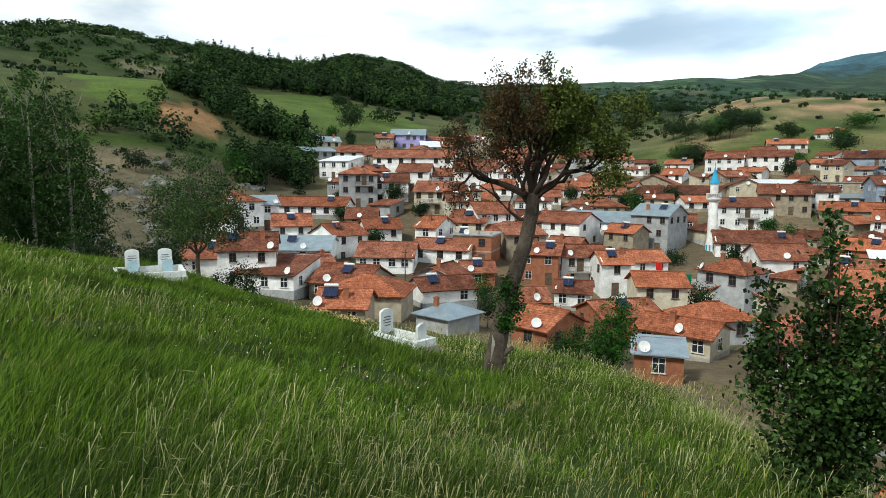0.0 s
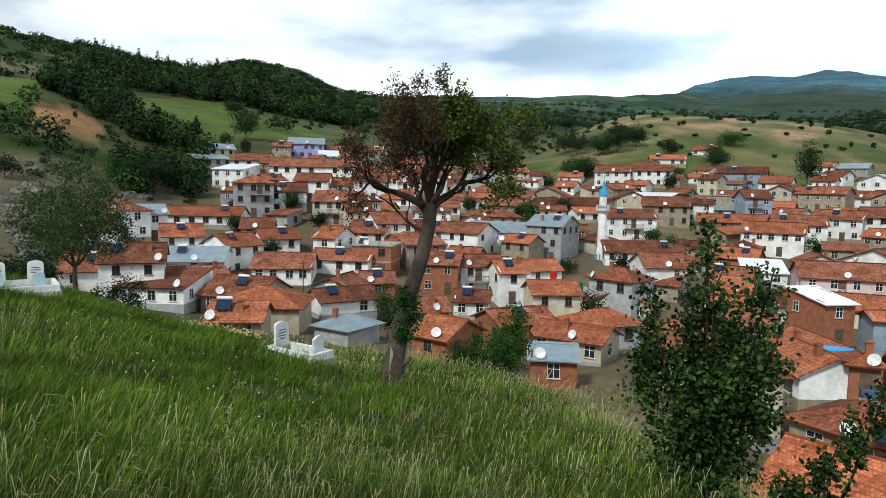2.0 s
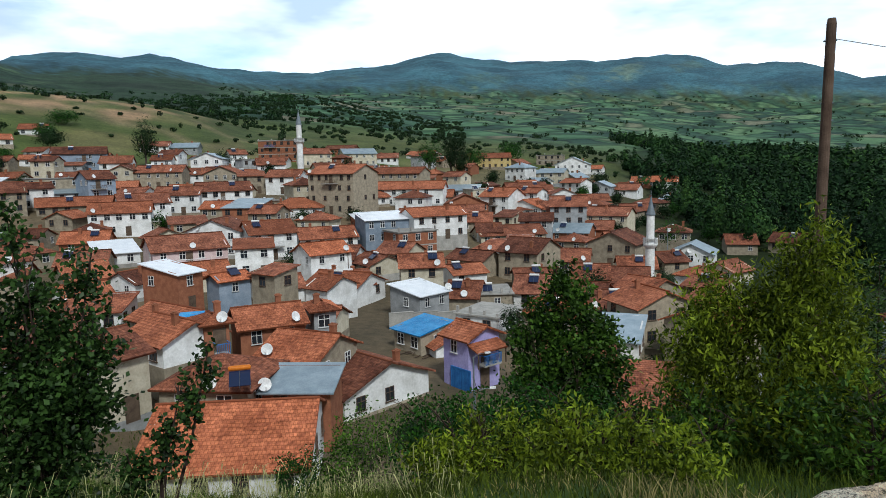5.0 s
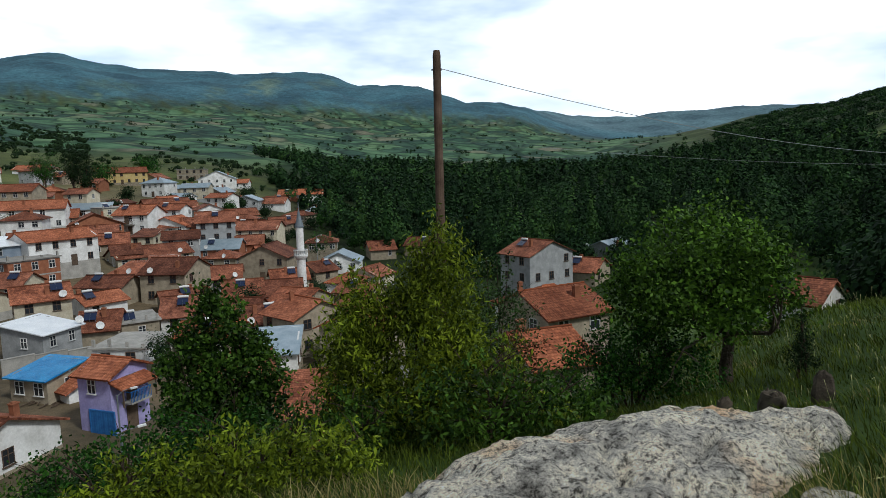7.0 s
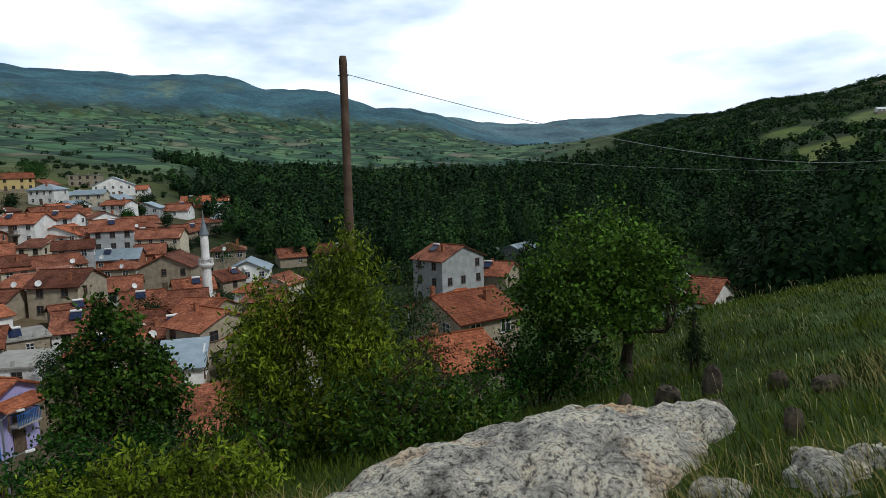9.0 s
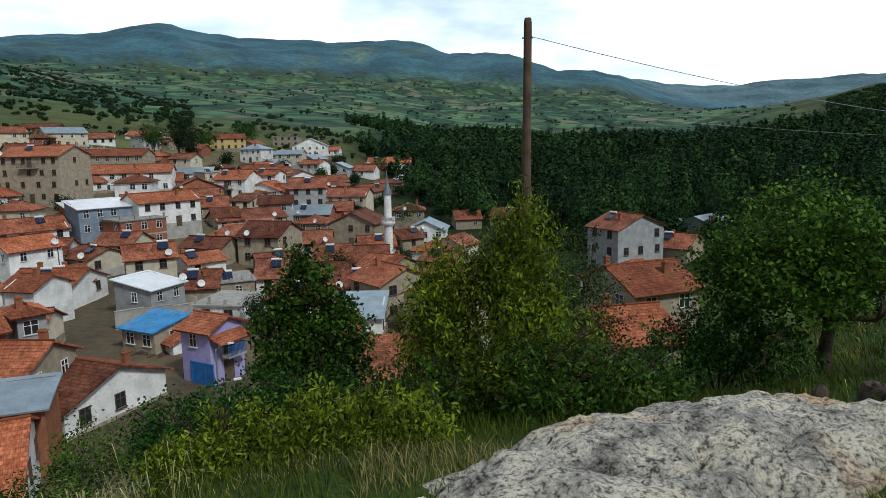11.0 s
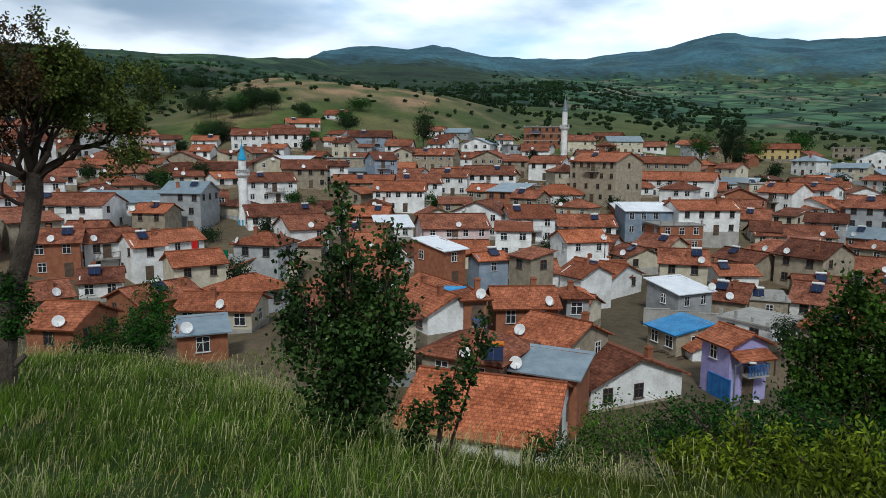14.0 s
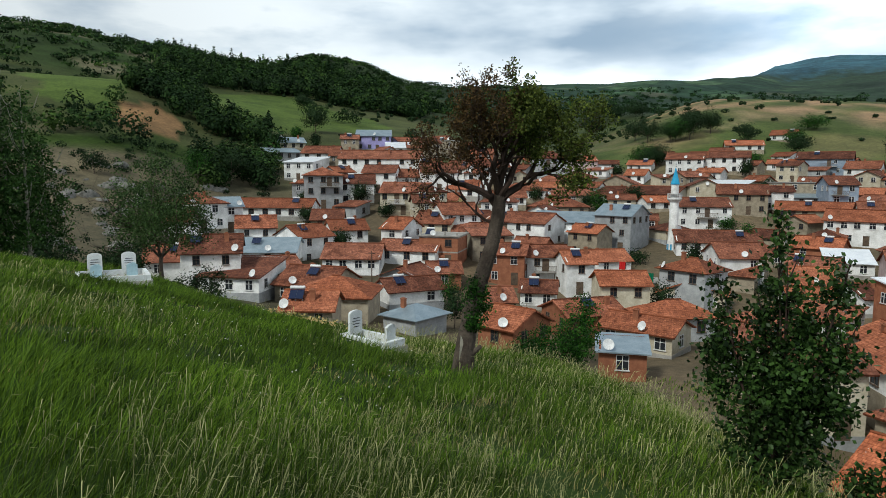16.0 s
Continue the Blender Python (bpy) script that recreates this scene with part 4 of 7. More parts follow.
def minaret(x, y, z, height, radius, tip, words, balcony=0.62, foot=None):
    root = thing("minaret", x, y, z, 0, words, "minaret")
    h, r = height, radius
    cone = h * 0.80
    k = Kit().turned([(r * 1.25, -2), (r * 1.25, h * 0.10), (r * 1.02, h * 0.16), (r, h * balcony - 0.8)], 20)
    part("shaft", k.mesh("shaft", M["w"], False), root)
    b = h * balcony
    part("balcony", Kit().turned([(r, b - 0.8), (r * 1.5, b - 0.25), (r * 1.62, b), (r * 1.62, b + 0.12)], 20).mesh("balcony", M["w"]), root)
    rail, bar = Kit(), Kit().box(-0.05, 0.05, -0.04, 0.04, b + 0.12, b + 1.0).mesh("baluster", M["w"])
    for i in range(20):
        a = 2 * math.pi * i / 20
        part("baluster", bar, root, pose(r * 1.52 * math.cos(a), r * 1.52 * math.sin(a), 0, 0, 0, math.degrees(a)))
    rail.turned([(r * 1.58, b + 1.0), (r * 1.58, b + 1.1), (r * 1.46, b + 1.1), (r * 1.46, b + 1.0)], 20)
    part("railing", rail.mesh("railing", M["w"]), root)
    part("lantern", Kit().turned([(r * 0.86, b + 0.12), (r * 0.84, cone)], 18).mesh("lantern", M["w"]), root)
    part("spire", Kit().turned([(r * 1.0, cone), (r * 0.98, cone + 0.15), (r * 0.5, cone + (h - cone) * 0.5), (0.05, h)], 18).mesh("spire", tip), root)
    part("finial", Kit().turned([(0.04, h), (0.13, h + 0.25), (0.05, h + 0.4), (0.1, h + 0.6), (0.02, h + 1.1)], 8).mesh("finial", M["lead"]), root)
    if foot:
        for i in range(10):
            a = 36 * i
            part("stripe", Kit().box(-0.16, 0.16, -0.02, 0.04, 0, h * 0.09).mesh("stripe", foot), root, pose(0, 0, 0, 0, 0, a) @ pose(0, -r * 1.25 - 0.01, 0))
    return root


minaret(55.5, 138.6, -15.9, 18.0, 0.95, M["turquoise"], "white village minaret with a turquoise cone and stripes at its foot", 0.63, M["turquoise"])
minaret(176.6, 155.7, -3.6, 23.2, 1.05, M["lead"], "tall white minaret with a grey lead cone", 0.56)
minaret(123.8, 25.9, -23.7, 17.5, 0.82, M["lead"], "slim white minaret with a dark grey cone beside old roofs", 0.5)
minaret(43.0, 231.0, -0.3, 13.5, 0.9, M["w"], "short white minaret near the upper apartment block", 0.66)

# upper quarter below the green hill
house(-44.9, 231.2, 158, 10.9, 9.0, 1, "g", "m", "c")
house(-43.8, 216.5, 153, 10.8, 9.0, 1, "s", "m", "g")
house(-28.6, 204.2, 187, 10.7, 9.5, 2, "g", "o", "w")
house(-31.3, 190.7, 200, 9.3, 9.5, 2, "s", "w", "w")
house(-15.2, 235.5, 179, 11.8, 9.5, 2, "g", "m", "l")
house(-5.9, 226.7, 174, 9.3, 9.0, 1, "g", "w", "w")
house(-10.1, 193.1, 188, 23.2, 9.5, 2, "g", "o", "w")
house(-22.8, 162.5, 169, 9.1, 10.0, 3, "h", "o", "g", True)
house(-9.1, 175.7, 187, 8.4, 9.5, 2, "g", "o", "w")
house(-27.0, 165.6, 179, 6.1, 9.5, 2, "h", "o", "g")
house(-14.6, 165.3, 176, 8.4, 9.5, 2, "g", "o", "w", True)
house(-3.8, 154.9, 189, 7.1, 9.5, 2, "g", "o", "c", True)
house(1.6, 154.7, 158, 8.5, 9.5, 2, "h", "o", "c")
house(-42.9, 130.2, 146, 9.2, 9.5, 2, "h", "o", "w", True)
house(-37.7, 132.9, 153, 4.7, 7.5, 2, "g", "m", "w")
house(-31.7, 151.6, 184, 17.5, 9.0, 1, "g", "n", "w")
house(-43.1, 122.2, 173, 4.7, 7.5, 1, "g", "o", "w")
house(-27.5, 90.6, 167, 7.5, 9.5, 2, "g", "o", "w")
house(-24.3, 112.9, 179, 9.3, 9.0, 1, "g", "m", "w")
house(5.1, 138.0, 200, 7.9, 9.0, 1, "g", "o", "c")
house(-10.2, 113.7, 184, 9.6, 9.0, 1, "g", "o", "w")
house(-34.8, 95.8, 164, 7.2, 9.0, 1, "g", "o", "w")
house(-22.7, 88.2, 191, 8.3, 9.0, 1, "s", "o", "w")
house(-12.8, 88.6, 200, 8.0, 9.0, 1, "g", "o", "m")
# middle quarter by the blue-tipped minaret
house(2.0, 144.5, 173, 5.3, 7.5, 2, "g", "o", "c")
house(8.6, 159.2, 199, 4.7, 7.5, 1, "g", "o", "y")
house(20.7, 160.9, 190, 8.5, 9.5, 2, "h", "o", "w")
house(24.2, 144.1, 218, 14.9, 9.5, 2, "g", "o", "w", True)
house(35.6, 151.1, 206, 14.4, 9.5, 2, "g", "m", "w")
house(38.8, 177.9, 192, 15.7, 9.0, 1, "h", "o", "m")
house(45.6, 142.6, 221, 8.3, 10.0, 3, "g", "m", "g")
house(25.0, 124.6, 193, 10.5, 9.0, 1, "g", "o", "w", True)
house(89.6, 217.9, 208, 11.6, 9.5, 2, "g", "o", "w")
house(99.9, 215.6, 208, 18.1, 9.5, 2, "g", "o", "w")
house(122.3, 245.6, 200, 13.0, 9.0, 1, "g", "n", "w")
house(89.4, 188.5, 224, 13.6, 9.0, 1, "s", "w", "m")
house(69.2, 157.5, 191, 12.3, 9.5, 2, "g", "o", "w", True)
house(84.3, 167.7, 203, 11.8, 9.5, 2, "g", "o", "m")
house(63.1, 135.3, 193, 16.4, 9.0, 1, "g", "o", "w")
house(31.1, 192.0, 194, 13.7, 9.0, 1, "h", "o", "w")
house(45.2, 190.8, 184, 16.1, 9.0, 1, "h", "o", "m")
house(57.7, 188.5, 201, 15.0, 9.0, 1, "h", "o", "w")
house(68.6, 185.4, 229, 16.5, 9.0, 1, "g", "o", "w")
house(53.4, 218.6, 186, 11.9, 9.0, 1, "h", "o", "m")
house(62.8, 203.1, 209, 12.6, 9.0, 1, "x", "o", "m")
house(72.5, 214.6, 214, 6.4, 9.0, 1, "g", "n", "w")
house(45.3, 227.0, 185, 12.2, 10.0, 3, "h", "o", "g", True)
house(58.2, 237.1, 176, 10.7, 9.5, 2, "g", "o", "p")
house(45.0, 213.3, 181, 13.2, 9.0, 1, "h", "o", "y")
# upper middle quarter
house(147.9, 263.5, 219, 9.5, 9.0, 1, "g", "n", "w")
house(133.6, 212.6, 216, 15.9, 9.5, 2, "g", "o", "u", True)
house(136.6, 197.4, 224, 9.2, 9.5, 2, "g", "o", "w")
house(105.9, 179.6, 203, 15.1, 9.5, 2, "f", "m", "m")
house(106.8, 174.0, 198, 10.9, 9.0, 1, "s", "m", "g")
house(99.5, 159.8, 210, 17.9, 9.0, 1, "g", "n", "m")
house(108.0, 165.4, 195, 6.7, 10.0, 3, "g", "o", "u", True)
house(124.0, 175.2, 223, 5.9, 7.5, 1, "g", "n", "r")
house(138.4, 178.1, 233, 13.9, 9.5, 2, "g", "o", "m")
house(164.6, 186.3, 239, 10.8, 9.5, 2, "x", "m", "w")
house(150.2, 179.4, 229, 12.8, 9.0, 1, "g", "o", "w")
house(147.7, 160.5, 240, 10.7, 9.5, 2, "x", "o", "m")
house(158.1, 164.2, 205, 12.2, 9.0, 1, "g", "o", "m")
house(128.1, 140.1, 214, 13.7, 9.5, 2, "g", "o", "w", True)
house(118.6, 145.4, 232, 11.1, 9.5, 2, "g", "o", "w")
house(105.9, 143.8, 207, 11.3, 9.5, 2, "g", "o", "w")
house(95.9, 137.5, 220, 12.7, 9.5, 2, "g", "n", "w")
house(99.5, 135.7, 233, 10.5, 9.0, 1, "f", "m", "m")
house(116.1, 118.6, 248, 8.5, 9.5, 2, "s", "m", "r")
house(95.3, 104.6, 244, 10.9, 9.5, 2, "x", "o", "w")
house(78.0, 114.2, 206, 7.3, 9.0, 1, "s", "w", "w")
house(80.0, 96.9, 207, 12.4, 9.5, 2, "g", "o", "p", True)
house(130.9, 116.5, 235, 13.0, 9.0, 1, "h", "n", "w")
house(98.4, 95.1, 211, 9.1, 9.5, 2, "g", "n", "w", True)
house(168.7, 162.2, 221, 8.9, 9.5, 2, "g", "o", "w")
house(152.9, 140.0, 245, 10.2, 9.5, 2, "g", "o", "w")
house(207.1, 193.0, 240, 16.3, 10.0, 3, "f", "r", "r", True)
house(203.4, 172.7, 210, 11.2, 9.5, 2, "g", "o", "c")
house(144.4, 126.3, 211, 8.3, 9.5, 2, "h", "o", "c")
house(82.7, 63.4, 265, 9.1, 9.0, 1, "g", "n", "w")
house(98.1, 77.7, 249, 9.2, 9.0, 1, "g", "o", "w")
house(111.3, 91.1, 219, 11.8, 9.0, 1, "g", "o", "w")
house(133.1, 92.0, 217, 12.5, 9.0, 1, "s", "w", "r")
house(173.4, 102.9, 246, 15.6, 9.0, 1, "g", "n", "m")
house(173.2, 90.2, 238, 13.0, 9.0, 1, "x", "o", "r")
house(141.7, 109.8, 269, 14.6, 11.0, 4, "g", "n", "m", True)
house(165.7, 105.1, 248, 22.2, 9.5, 2, "g", "n", "w", True)
house(190.3, 123.5, 261, 17.5, 9.5, 2, "g", "n", "m")
house(264.3, 206.9, 251, 14.9, 9.0, 1, "g", "o", "r")
house(225.7, 168.3, 218, 13.7, 9.5, 2, "g", "m", "c")
house(250.9, 171.7, 236, 11.5, 9.0, 1, "g", "o", "w")
house(296.4, 179.4, 269, 15.4, 9.0, 1, "g", "n", "w")
house(292.5, 141.7, 240, 23.5, 9.5, 2, "g", "n", "y")
house(146.6, 64.4, 228, 15.7, 9.0, 1, "g", "o", "c")
house(116.7, 46.4, 276, 8.0, 9.5, 2, "g", "o", "m")
house(129.3, 43.7, 255, 9.3, 9.0, 1, "g", "o", "g")
house(143.9, 37.0, 275, 10.4, 9.5, 2, "x", "o", "m")
house(163.3, 53.7, 264, 9.2, 9.0, 1, "g", "m", "r")
house(116.7, 28.4, 256, 7.5, 9.0, 1, "g", "o", "m")
# houses at the foot of the hill, by the height of their eaves
house(32.4, 32.9, 236, 10.2, 11.0, 1, "g", "n", "w", False, -18.0)
house(39.7, 33.7, 243, 5.2, 4.2, 1, "s", "m", "r", False, -16.7)
house(49.2, 36.0, 194, 9.8, 9.5, 1, "x", "o", "w", False, -18.9)
lilac_house = house(57.9, 28.3, 200, 4.1, 3.6, 2, "x", "n", "l", True, -16.3)
house(80.3, 48.2, 193, 5.9, 5.9, 2, "s", "w", "g", False, -17.6)
house(66.0, 39.0, 289, 4.9, 4.5, 1, "s", "b", "m", False, -18.8)
house(66.2, 37.3, 302, 5.9, 3.0, 1, "g", "n", "w", False, -20.1)
house(49.2, 46.8, 214, 6.2, 6.0, 2, "g", "n", "r", False, -14.9)
house(42.6, 47.2, 206, 2.2, 3.6, 2, "h", "n", "r", True, -13.7)
house(54.4, 44.3, 217, 2.3, 4.2, 3, "h", "n", "g", False, -14.5)
house(45.7, 38.3, 264, 6.0, 6.5, 1, "g", "n", "m", False, -16.0)
house(36.9, 39.4, 247, 6.9, 7.0, 1, "h", "o", "m", False, -16.1)
house(46.8, 57.3, 277, 9.0, 5.5, 1, "g", "n", "m", False, -15.3)
house(40.5, 49.5, 278, 6.2, 6.0, 1, "g", "n", "w", False, -14.6)
house(43.3, 51.2, 223, 2.2, 4.6, 1, "s", "b", "g", False, -14.9)
house(59.5, 74.1, 176, 4.2, 6.5, 2, "s", "w", "r", False, -13.3)
house(65.8, 91.7, 178, 4.5, 7.0, 1, "g", "o", "w", False, -16.7)
house(65.3, 70.0, 196, 4.6, 3.8, 1, "g", "n", "u", False, -14.8)
house(68.6, 64.5, 274, 4.6, 4.2, 1, "s", "o", "m", False, -14.1)
house(72.6, 57.8, 275, 4.1, 5.8, 1, "g", "n", "w", False, -16.1)
house(90.5, 74.5, 203, 7.7, 7.0, 2, "g", "n", "w", False, -14.3)
house(97.9, 68.2, 294, 7.3, 7.0, 1, "g", "o", "c", False, -16.8)
house(112.9, 56.1, 280, 8.4, 6.5, 1, "g", "o", "m", False, -17.4)
house(102.7, 53.2, 216, 6.3, 6.0, 1, "g", "n", "w", False, -18.3)
house(117.7, 73.7, 210, 8.8, 7.0, 2, "f", "r", "r", False, -13.3)
house(119.2, 81.7, 215, 10.0, 7.0, 2, "s", "w", "u", False, -11.0)
house(127.2, 73.7, 213, 12.8, 8.0, 2, "g", "n", "w", False, -10.5)
house(-9.3, 80.7, 186, 9.6, 8.5, 1, "h", "n", "m", False, -14.5)
house(-10.1, 67.3, 182, 5.1, 6.0, 1, "g", "n", "m", False, -13.4)
house(0.6, 75.4, 221, 5.0, 5.6, 1, "h", "m", "g", False, -16.2)
house(-0.6, 102.1, 206, 6.5, 7.5, 1, "x", "o", "g", False, -15.3)
house(11.2, 67.2, 225, 4.6, 6.5, 1, "g", "n", "r", False, -15.3)
house(5.0, 106.8, 177, 5.2, 7.0, 1, "g", "o", "r", False, -15.4)
house(19.5, 98.5, 194, 5.2, 6.5, 1, "g", "o", "w", False, -17.1)
house(11.3, 88.6, 175, 4.7, 6.5, 1, "g", "o", "m", False, -16.6)
house(16.4, 112.9, 197, 6.9, 7.0, 2, "g", "o", "r", False, -13.1)
house(23.2, 114.3, 180, 7.2, 7.0, 2, "g", "o", "w", True, -13.6)
house(27.0, 107.7, 175, 4.7, 7.0, 2, "g", "n", "w", False, -13.9)
house(36.5, 122.1, 169, 6.6, 7.0, 1, "g", "n", "w", False, -15.3)
house(28.9, 88.4, 183, 6.5, 6.5, 2, "g", "n", "c", False, -14.3)
house(42.4, 95.5, 208, 8.9, 8.0, 1, "x", "n", "c", False, -16.7)
house(41.5, 94.0, 234, 7.4, 6.0, 1, "h", "n", "g", False, -13.4)
house(19.4, 56.3, 195, 4.1, 3.5, 1, "s", "m", "r", False, -15.2)
house(-0.3, 118.7, 197, 10.7, 7.0, 1, "g", "o", "w", False, -13.1)
house(-20.2, 120.8, 135, 7.2, 8.0, 2, "g", "n", "w", False, -10.9)
house(-13.6, 130.2, 161, 7.1, 7.5, 2, "g", "n", "w", False, -10.4)
house(-2.3, 123.8, 207, 4.4, 8.0, 2, "g", "n", "w", False, -9.6)
house(5.5, 119.7, 196, 7.1, 8.0, 2, "f", "r", "r", False, -10.8)
# lower quarter towards the valley
house(196.5, 103.2, 248, 11.2, 9.0, 1, "s", "m", "w")
house(180.2, 81.3, 276, 9.6, 9.5, 2, "g", "n", "w", True)
house(184.8, 74.2, 277, 11.1, 9.0, 1, "x", "n", "w")
house(169.9, 57.4, 251, 9.2, 10.0, 3, "g", "o", "g")
house(223.6, 92.5, 231, 14.5, 9.0, 1, "g", "o", "r")
house(221.9, 66.9, 241, 9.8, 9.0, 1, "g", "o", "m")
house(181.4, 49.3, 269, 11.1, 9.5, 2, "g", "o", "c")
house(260.5, 75.5, 269, 9.6, 9.0, 1, "x", "m", "g")
house(266.5, 66.6, 272, 9.8, 9.0, 1, "g", "o", "w")
house(220.3, 52.4, 250, 9.4, 9.0, 1, "g", "o", "m")
house(172.1, 50.6, 259, 9.0, 9.0, 1, "g", "o", "r")
house(341.1, 126.9, 261, 13.4, 9.5, 2, "f", "m", "m")
house(308.2, 103.2, 257, 15.9, 9.5, 2, "x", "m", "w")
house(325.6, 98.7, 265, 9.4, 9.0, 1, "g", "n", "w")
house(301.0, 59.2, 260, 10.5, 9.5, 2, "g", "n", "w")
house(310.0, 70.4, 263, 10.4, 9.0, 1, "g", "n", "r")
house(160.7, 24.4, 268, 9.4, 9.0, 1, "x", "m", "w")
house(183.3, 17.0, 255, 7.0, 9.0, 1, "g", "o", "m")
house(188.0, 5.5, 284, 8.1, 9.0, 1, "g", "o", "m")
house(108.6, 23.0, 294, 6.8, 9.0, 1, "g", "o", "m")
house(95.9, 25.4, 238, 8.4, 9.0, 1, "g", "o", "m")
house(114.6, -16.6, 324, 7.3, 10.0, 3, "g", "o", "g")
house(119.5, -26.0, 300, 6.4, 9.0, 1, "g", "o", "m")
house(147.4, -37.5, 310, 8.2, 9.0, 1, "x", "m", "g")
house(88.3, -14.5, 242, 11.0, 9.0, 1, "h", "n", "w")
house(64.1, -11.1, 241, 7.1, 8.0, 2, "g", "n", "m")
house(50.6, -8.0, 250, 4.7, 7.5, 1, "g", "n", "m")
house(64.7, -35.4, 317, 5.0, 7.5, 1, "g", "o", "w")
house(76.9, 18.7, 262, 4.7, 7.5, 1, "s", "m", "w")
house(54.2, 10.6, 257, 4.7, 7.5, 1, "s", "o", "r")
# the pale barn on the far slope
house(543.0, -475.0, 290, 22.0, 9.0, 1, "g", "w", "w")
# between the gardens
house(55.0, 108.1, 222, 8.0, 9.0, 1, "g", "o", "m")
house(54.8, 109.5, 187, 7.0, 9.5, 2, "g", "o", "w")
house(56.1, 89.2, 196, 5.9, 7.5, 1, "g", "n", "w")
house(63.8, 101.3, 200, 6.6, 9.0, 1, "g", "n", "m")
house(98.5, 37.4, 255, 6.6, 9.0, 1, "g", "o", "w")
house(92.3, 42.3, 238, 4.7, 7.5, 1, "f", "g", "m")
house(97.5, 29.5, 267, 6.6, 9.0, 1, "g", "o", "m")
house(88.2, 44.9, 253, 4.7, 7.5, 1, "g", "o", "m")
house(115.5, 34.5, 252, 6.4, 9.0, 1, "g", "o", "c")
house(11.7, 135.4, 185, 7.3, 9.0, 1, "g", "o", "w")
house(8.6, 139.6, 165, 8.0, 9.5, 2, "g", "o", "w")
house(-20.8, 101.0, 150, 4.9, 7.5, 1, "g", "o", "g")
house(-18.6, 141.4, 176, 6.4, 9.0, 1, "g", "o", "m")
house(-31.4, 130.8, 166, 7.3, 9.0, 1, "g", "o", "w")
house(28.0, 149.3, 204, 7.1, 9.0, 1, "g", "o", "c")
house(16.0, 204.7, 188, 11.2, 9.0, 1, "g", "o", "w")
house(22.8, 203.3, 172, 11.4, 9.5, 2, "g", "o", "w")
house(5.9, 176.5, 176, 9.6, 9.5, 2, "g", "o", "w")
house(13.0, 173.8, 194, 8.0, 9.0, 1, "g", "o", "w")
house(2.9, 193.8, 181, 8.7, 9.0, 1, "g", "o", "c")
house(-4.1, 180.0, 159, 8.6, 9.0, 1, "g", "o", "w")
house(177.7, 232.2, 230, 10.9, 9.0, 1, "g", "o", "w")
house(186.6, 225.8, 232, 10.9, 9.0, 1, "g", "m", "g")
house(153.0, 75.9, 245, 7.6, 9.0, 1, "g", "o", "m")
house(143.7, 68.2, 239, 5.7, 7.5, 1, "g", "o", "w")
house(184.5, 72.7, 259, 10.9, 9.0, 1, "g", "o", "w")
house(201.1, 92.3, 238, 12.0, 9.0, 1, "g", "o", "r")
house(222.2, 87.5, 238, 10.9, 9.0, 1, "g", "o", "m")
house(176.1, 60.6, 250, 9.3, 9.5, 2, "g", "o", "m")
house(196.5, 57.7, 271, 10.9, 9.0, 1, "g", "o", "w")
house(84.9, 63.6, 217, 4.7, 7.5, 1, "g", "o", "m")

# small houses and sheds packed between the larger ones
rng_fill = random.Random(23)
built = [(o.location.x, o.location.y) for o in scene.objects if o.name.startswith("house")]
open_ground = [(52, 128, 9), (49, 120, 8), (46, 112, 8), (70, 44, 10), (66, 40, 8), (62, 96, 8), (55.5, 138.6, 6), (43, 231, 6), (176.6, 155.7, 6), (123.8, 25.9, 5), (44, 15, 8), (56, 26, 5)]
for step in range(2100):
    b, r = rng_fill.uniform(-9, 84), rng_fill.uniform(56, 262)
    if r > 262 - 1.6 * max(0, b - 50) or r > 215 + 5 * max(0, b + 9) or (b < 12 and r < 84) or (32 < b < 62 and r < 74) or (b > 76 and r > 150):
        continue
    x, y = HILL[0] + r * math.sin(radians(b)), HILL[1] + r * math.cos(radians(b))
    if min(math.hypot(x - a, y - c) for a, c in built) < 9.4 or any(math.hypot(x - a, y - c) < s for a, c, s in open_ground):
        continue
    built.append((x, y))
    house(x, y, (b + 180 + rng_fill.uniform(-38, 38)) % 360, rng_fill.uniform(5.5, 8.5), rng_fill.uniform(5.5, 8.0), 1 if rng_fill.random() < 0.75 else 2, rng_fill.choice("ggggxhsf"), rng_fill.choice("oooon"), rng_fill.choice("wwcgmmmcr"))



for step in range(80):
    b, r = rng_fill.uniform(58, 79.5), rng_fill.uniform(165, 335)
    if r > 345 - 5.5 * max(0, b - 66) or r < 262 - 1.6 * (b - 50) - 60:
        continue
    x, y = HILL[0] + r * math.sin(radians(b)), HILL[1] + r * math.cos(radians(b))
    if min(math.hypot(x - a, y - c) for a, c in built) < 11.0 or any(math.hypot(x - a, y - c) < s for a, c, s in open_ground):
        continue
    built.append((x, y))
    house(x, y, (b + 180 + rng_fill.uniform(-50, 50)) % 360, rng_fill.uniform(6.5, 10.5), rng_fill.uniform(6.0, 8.5), 1 if rng_fill.random() < 0.7 else 2, rng_fill.choice("gggxh"), rng_fill.choice("ooonm"), rng_fill.choice("wwcgmmr"))


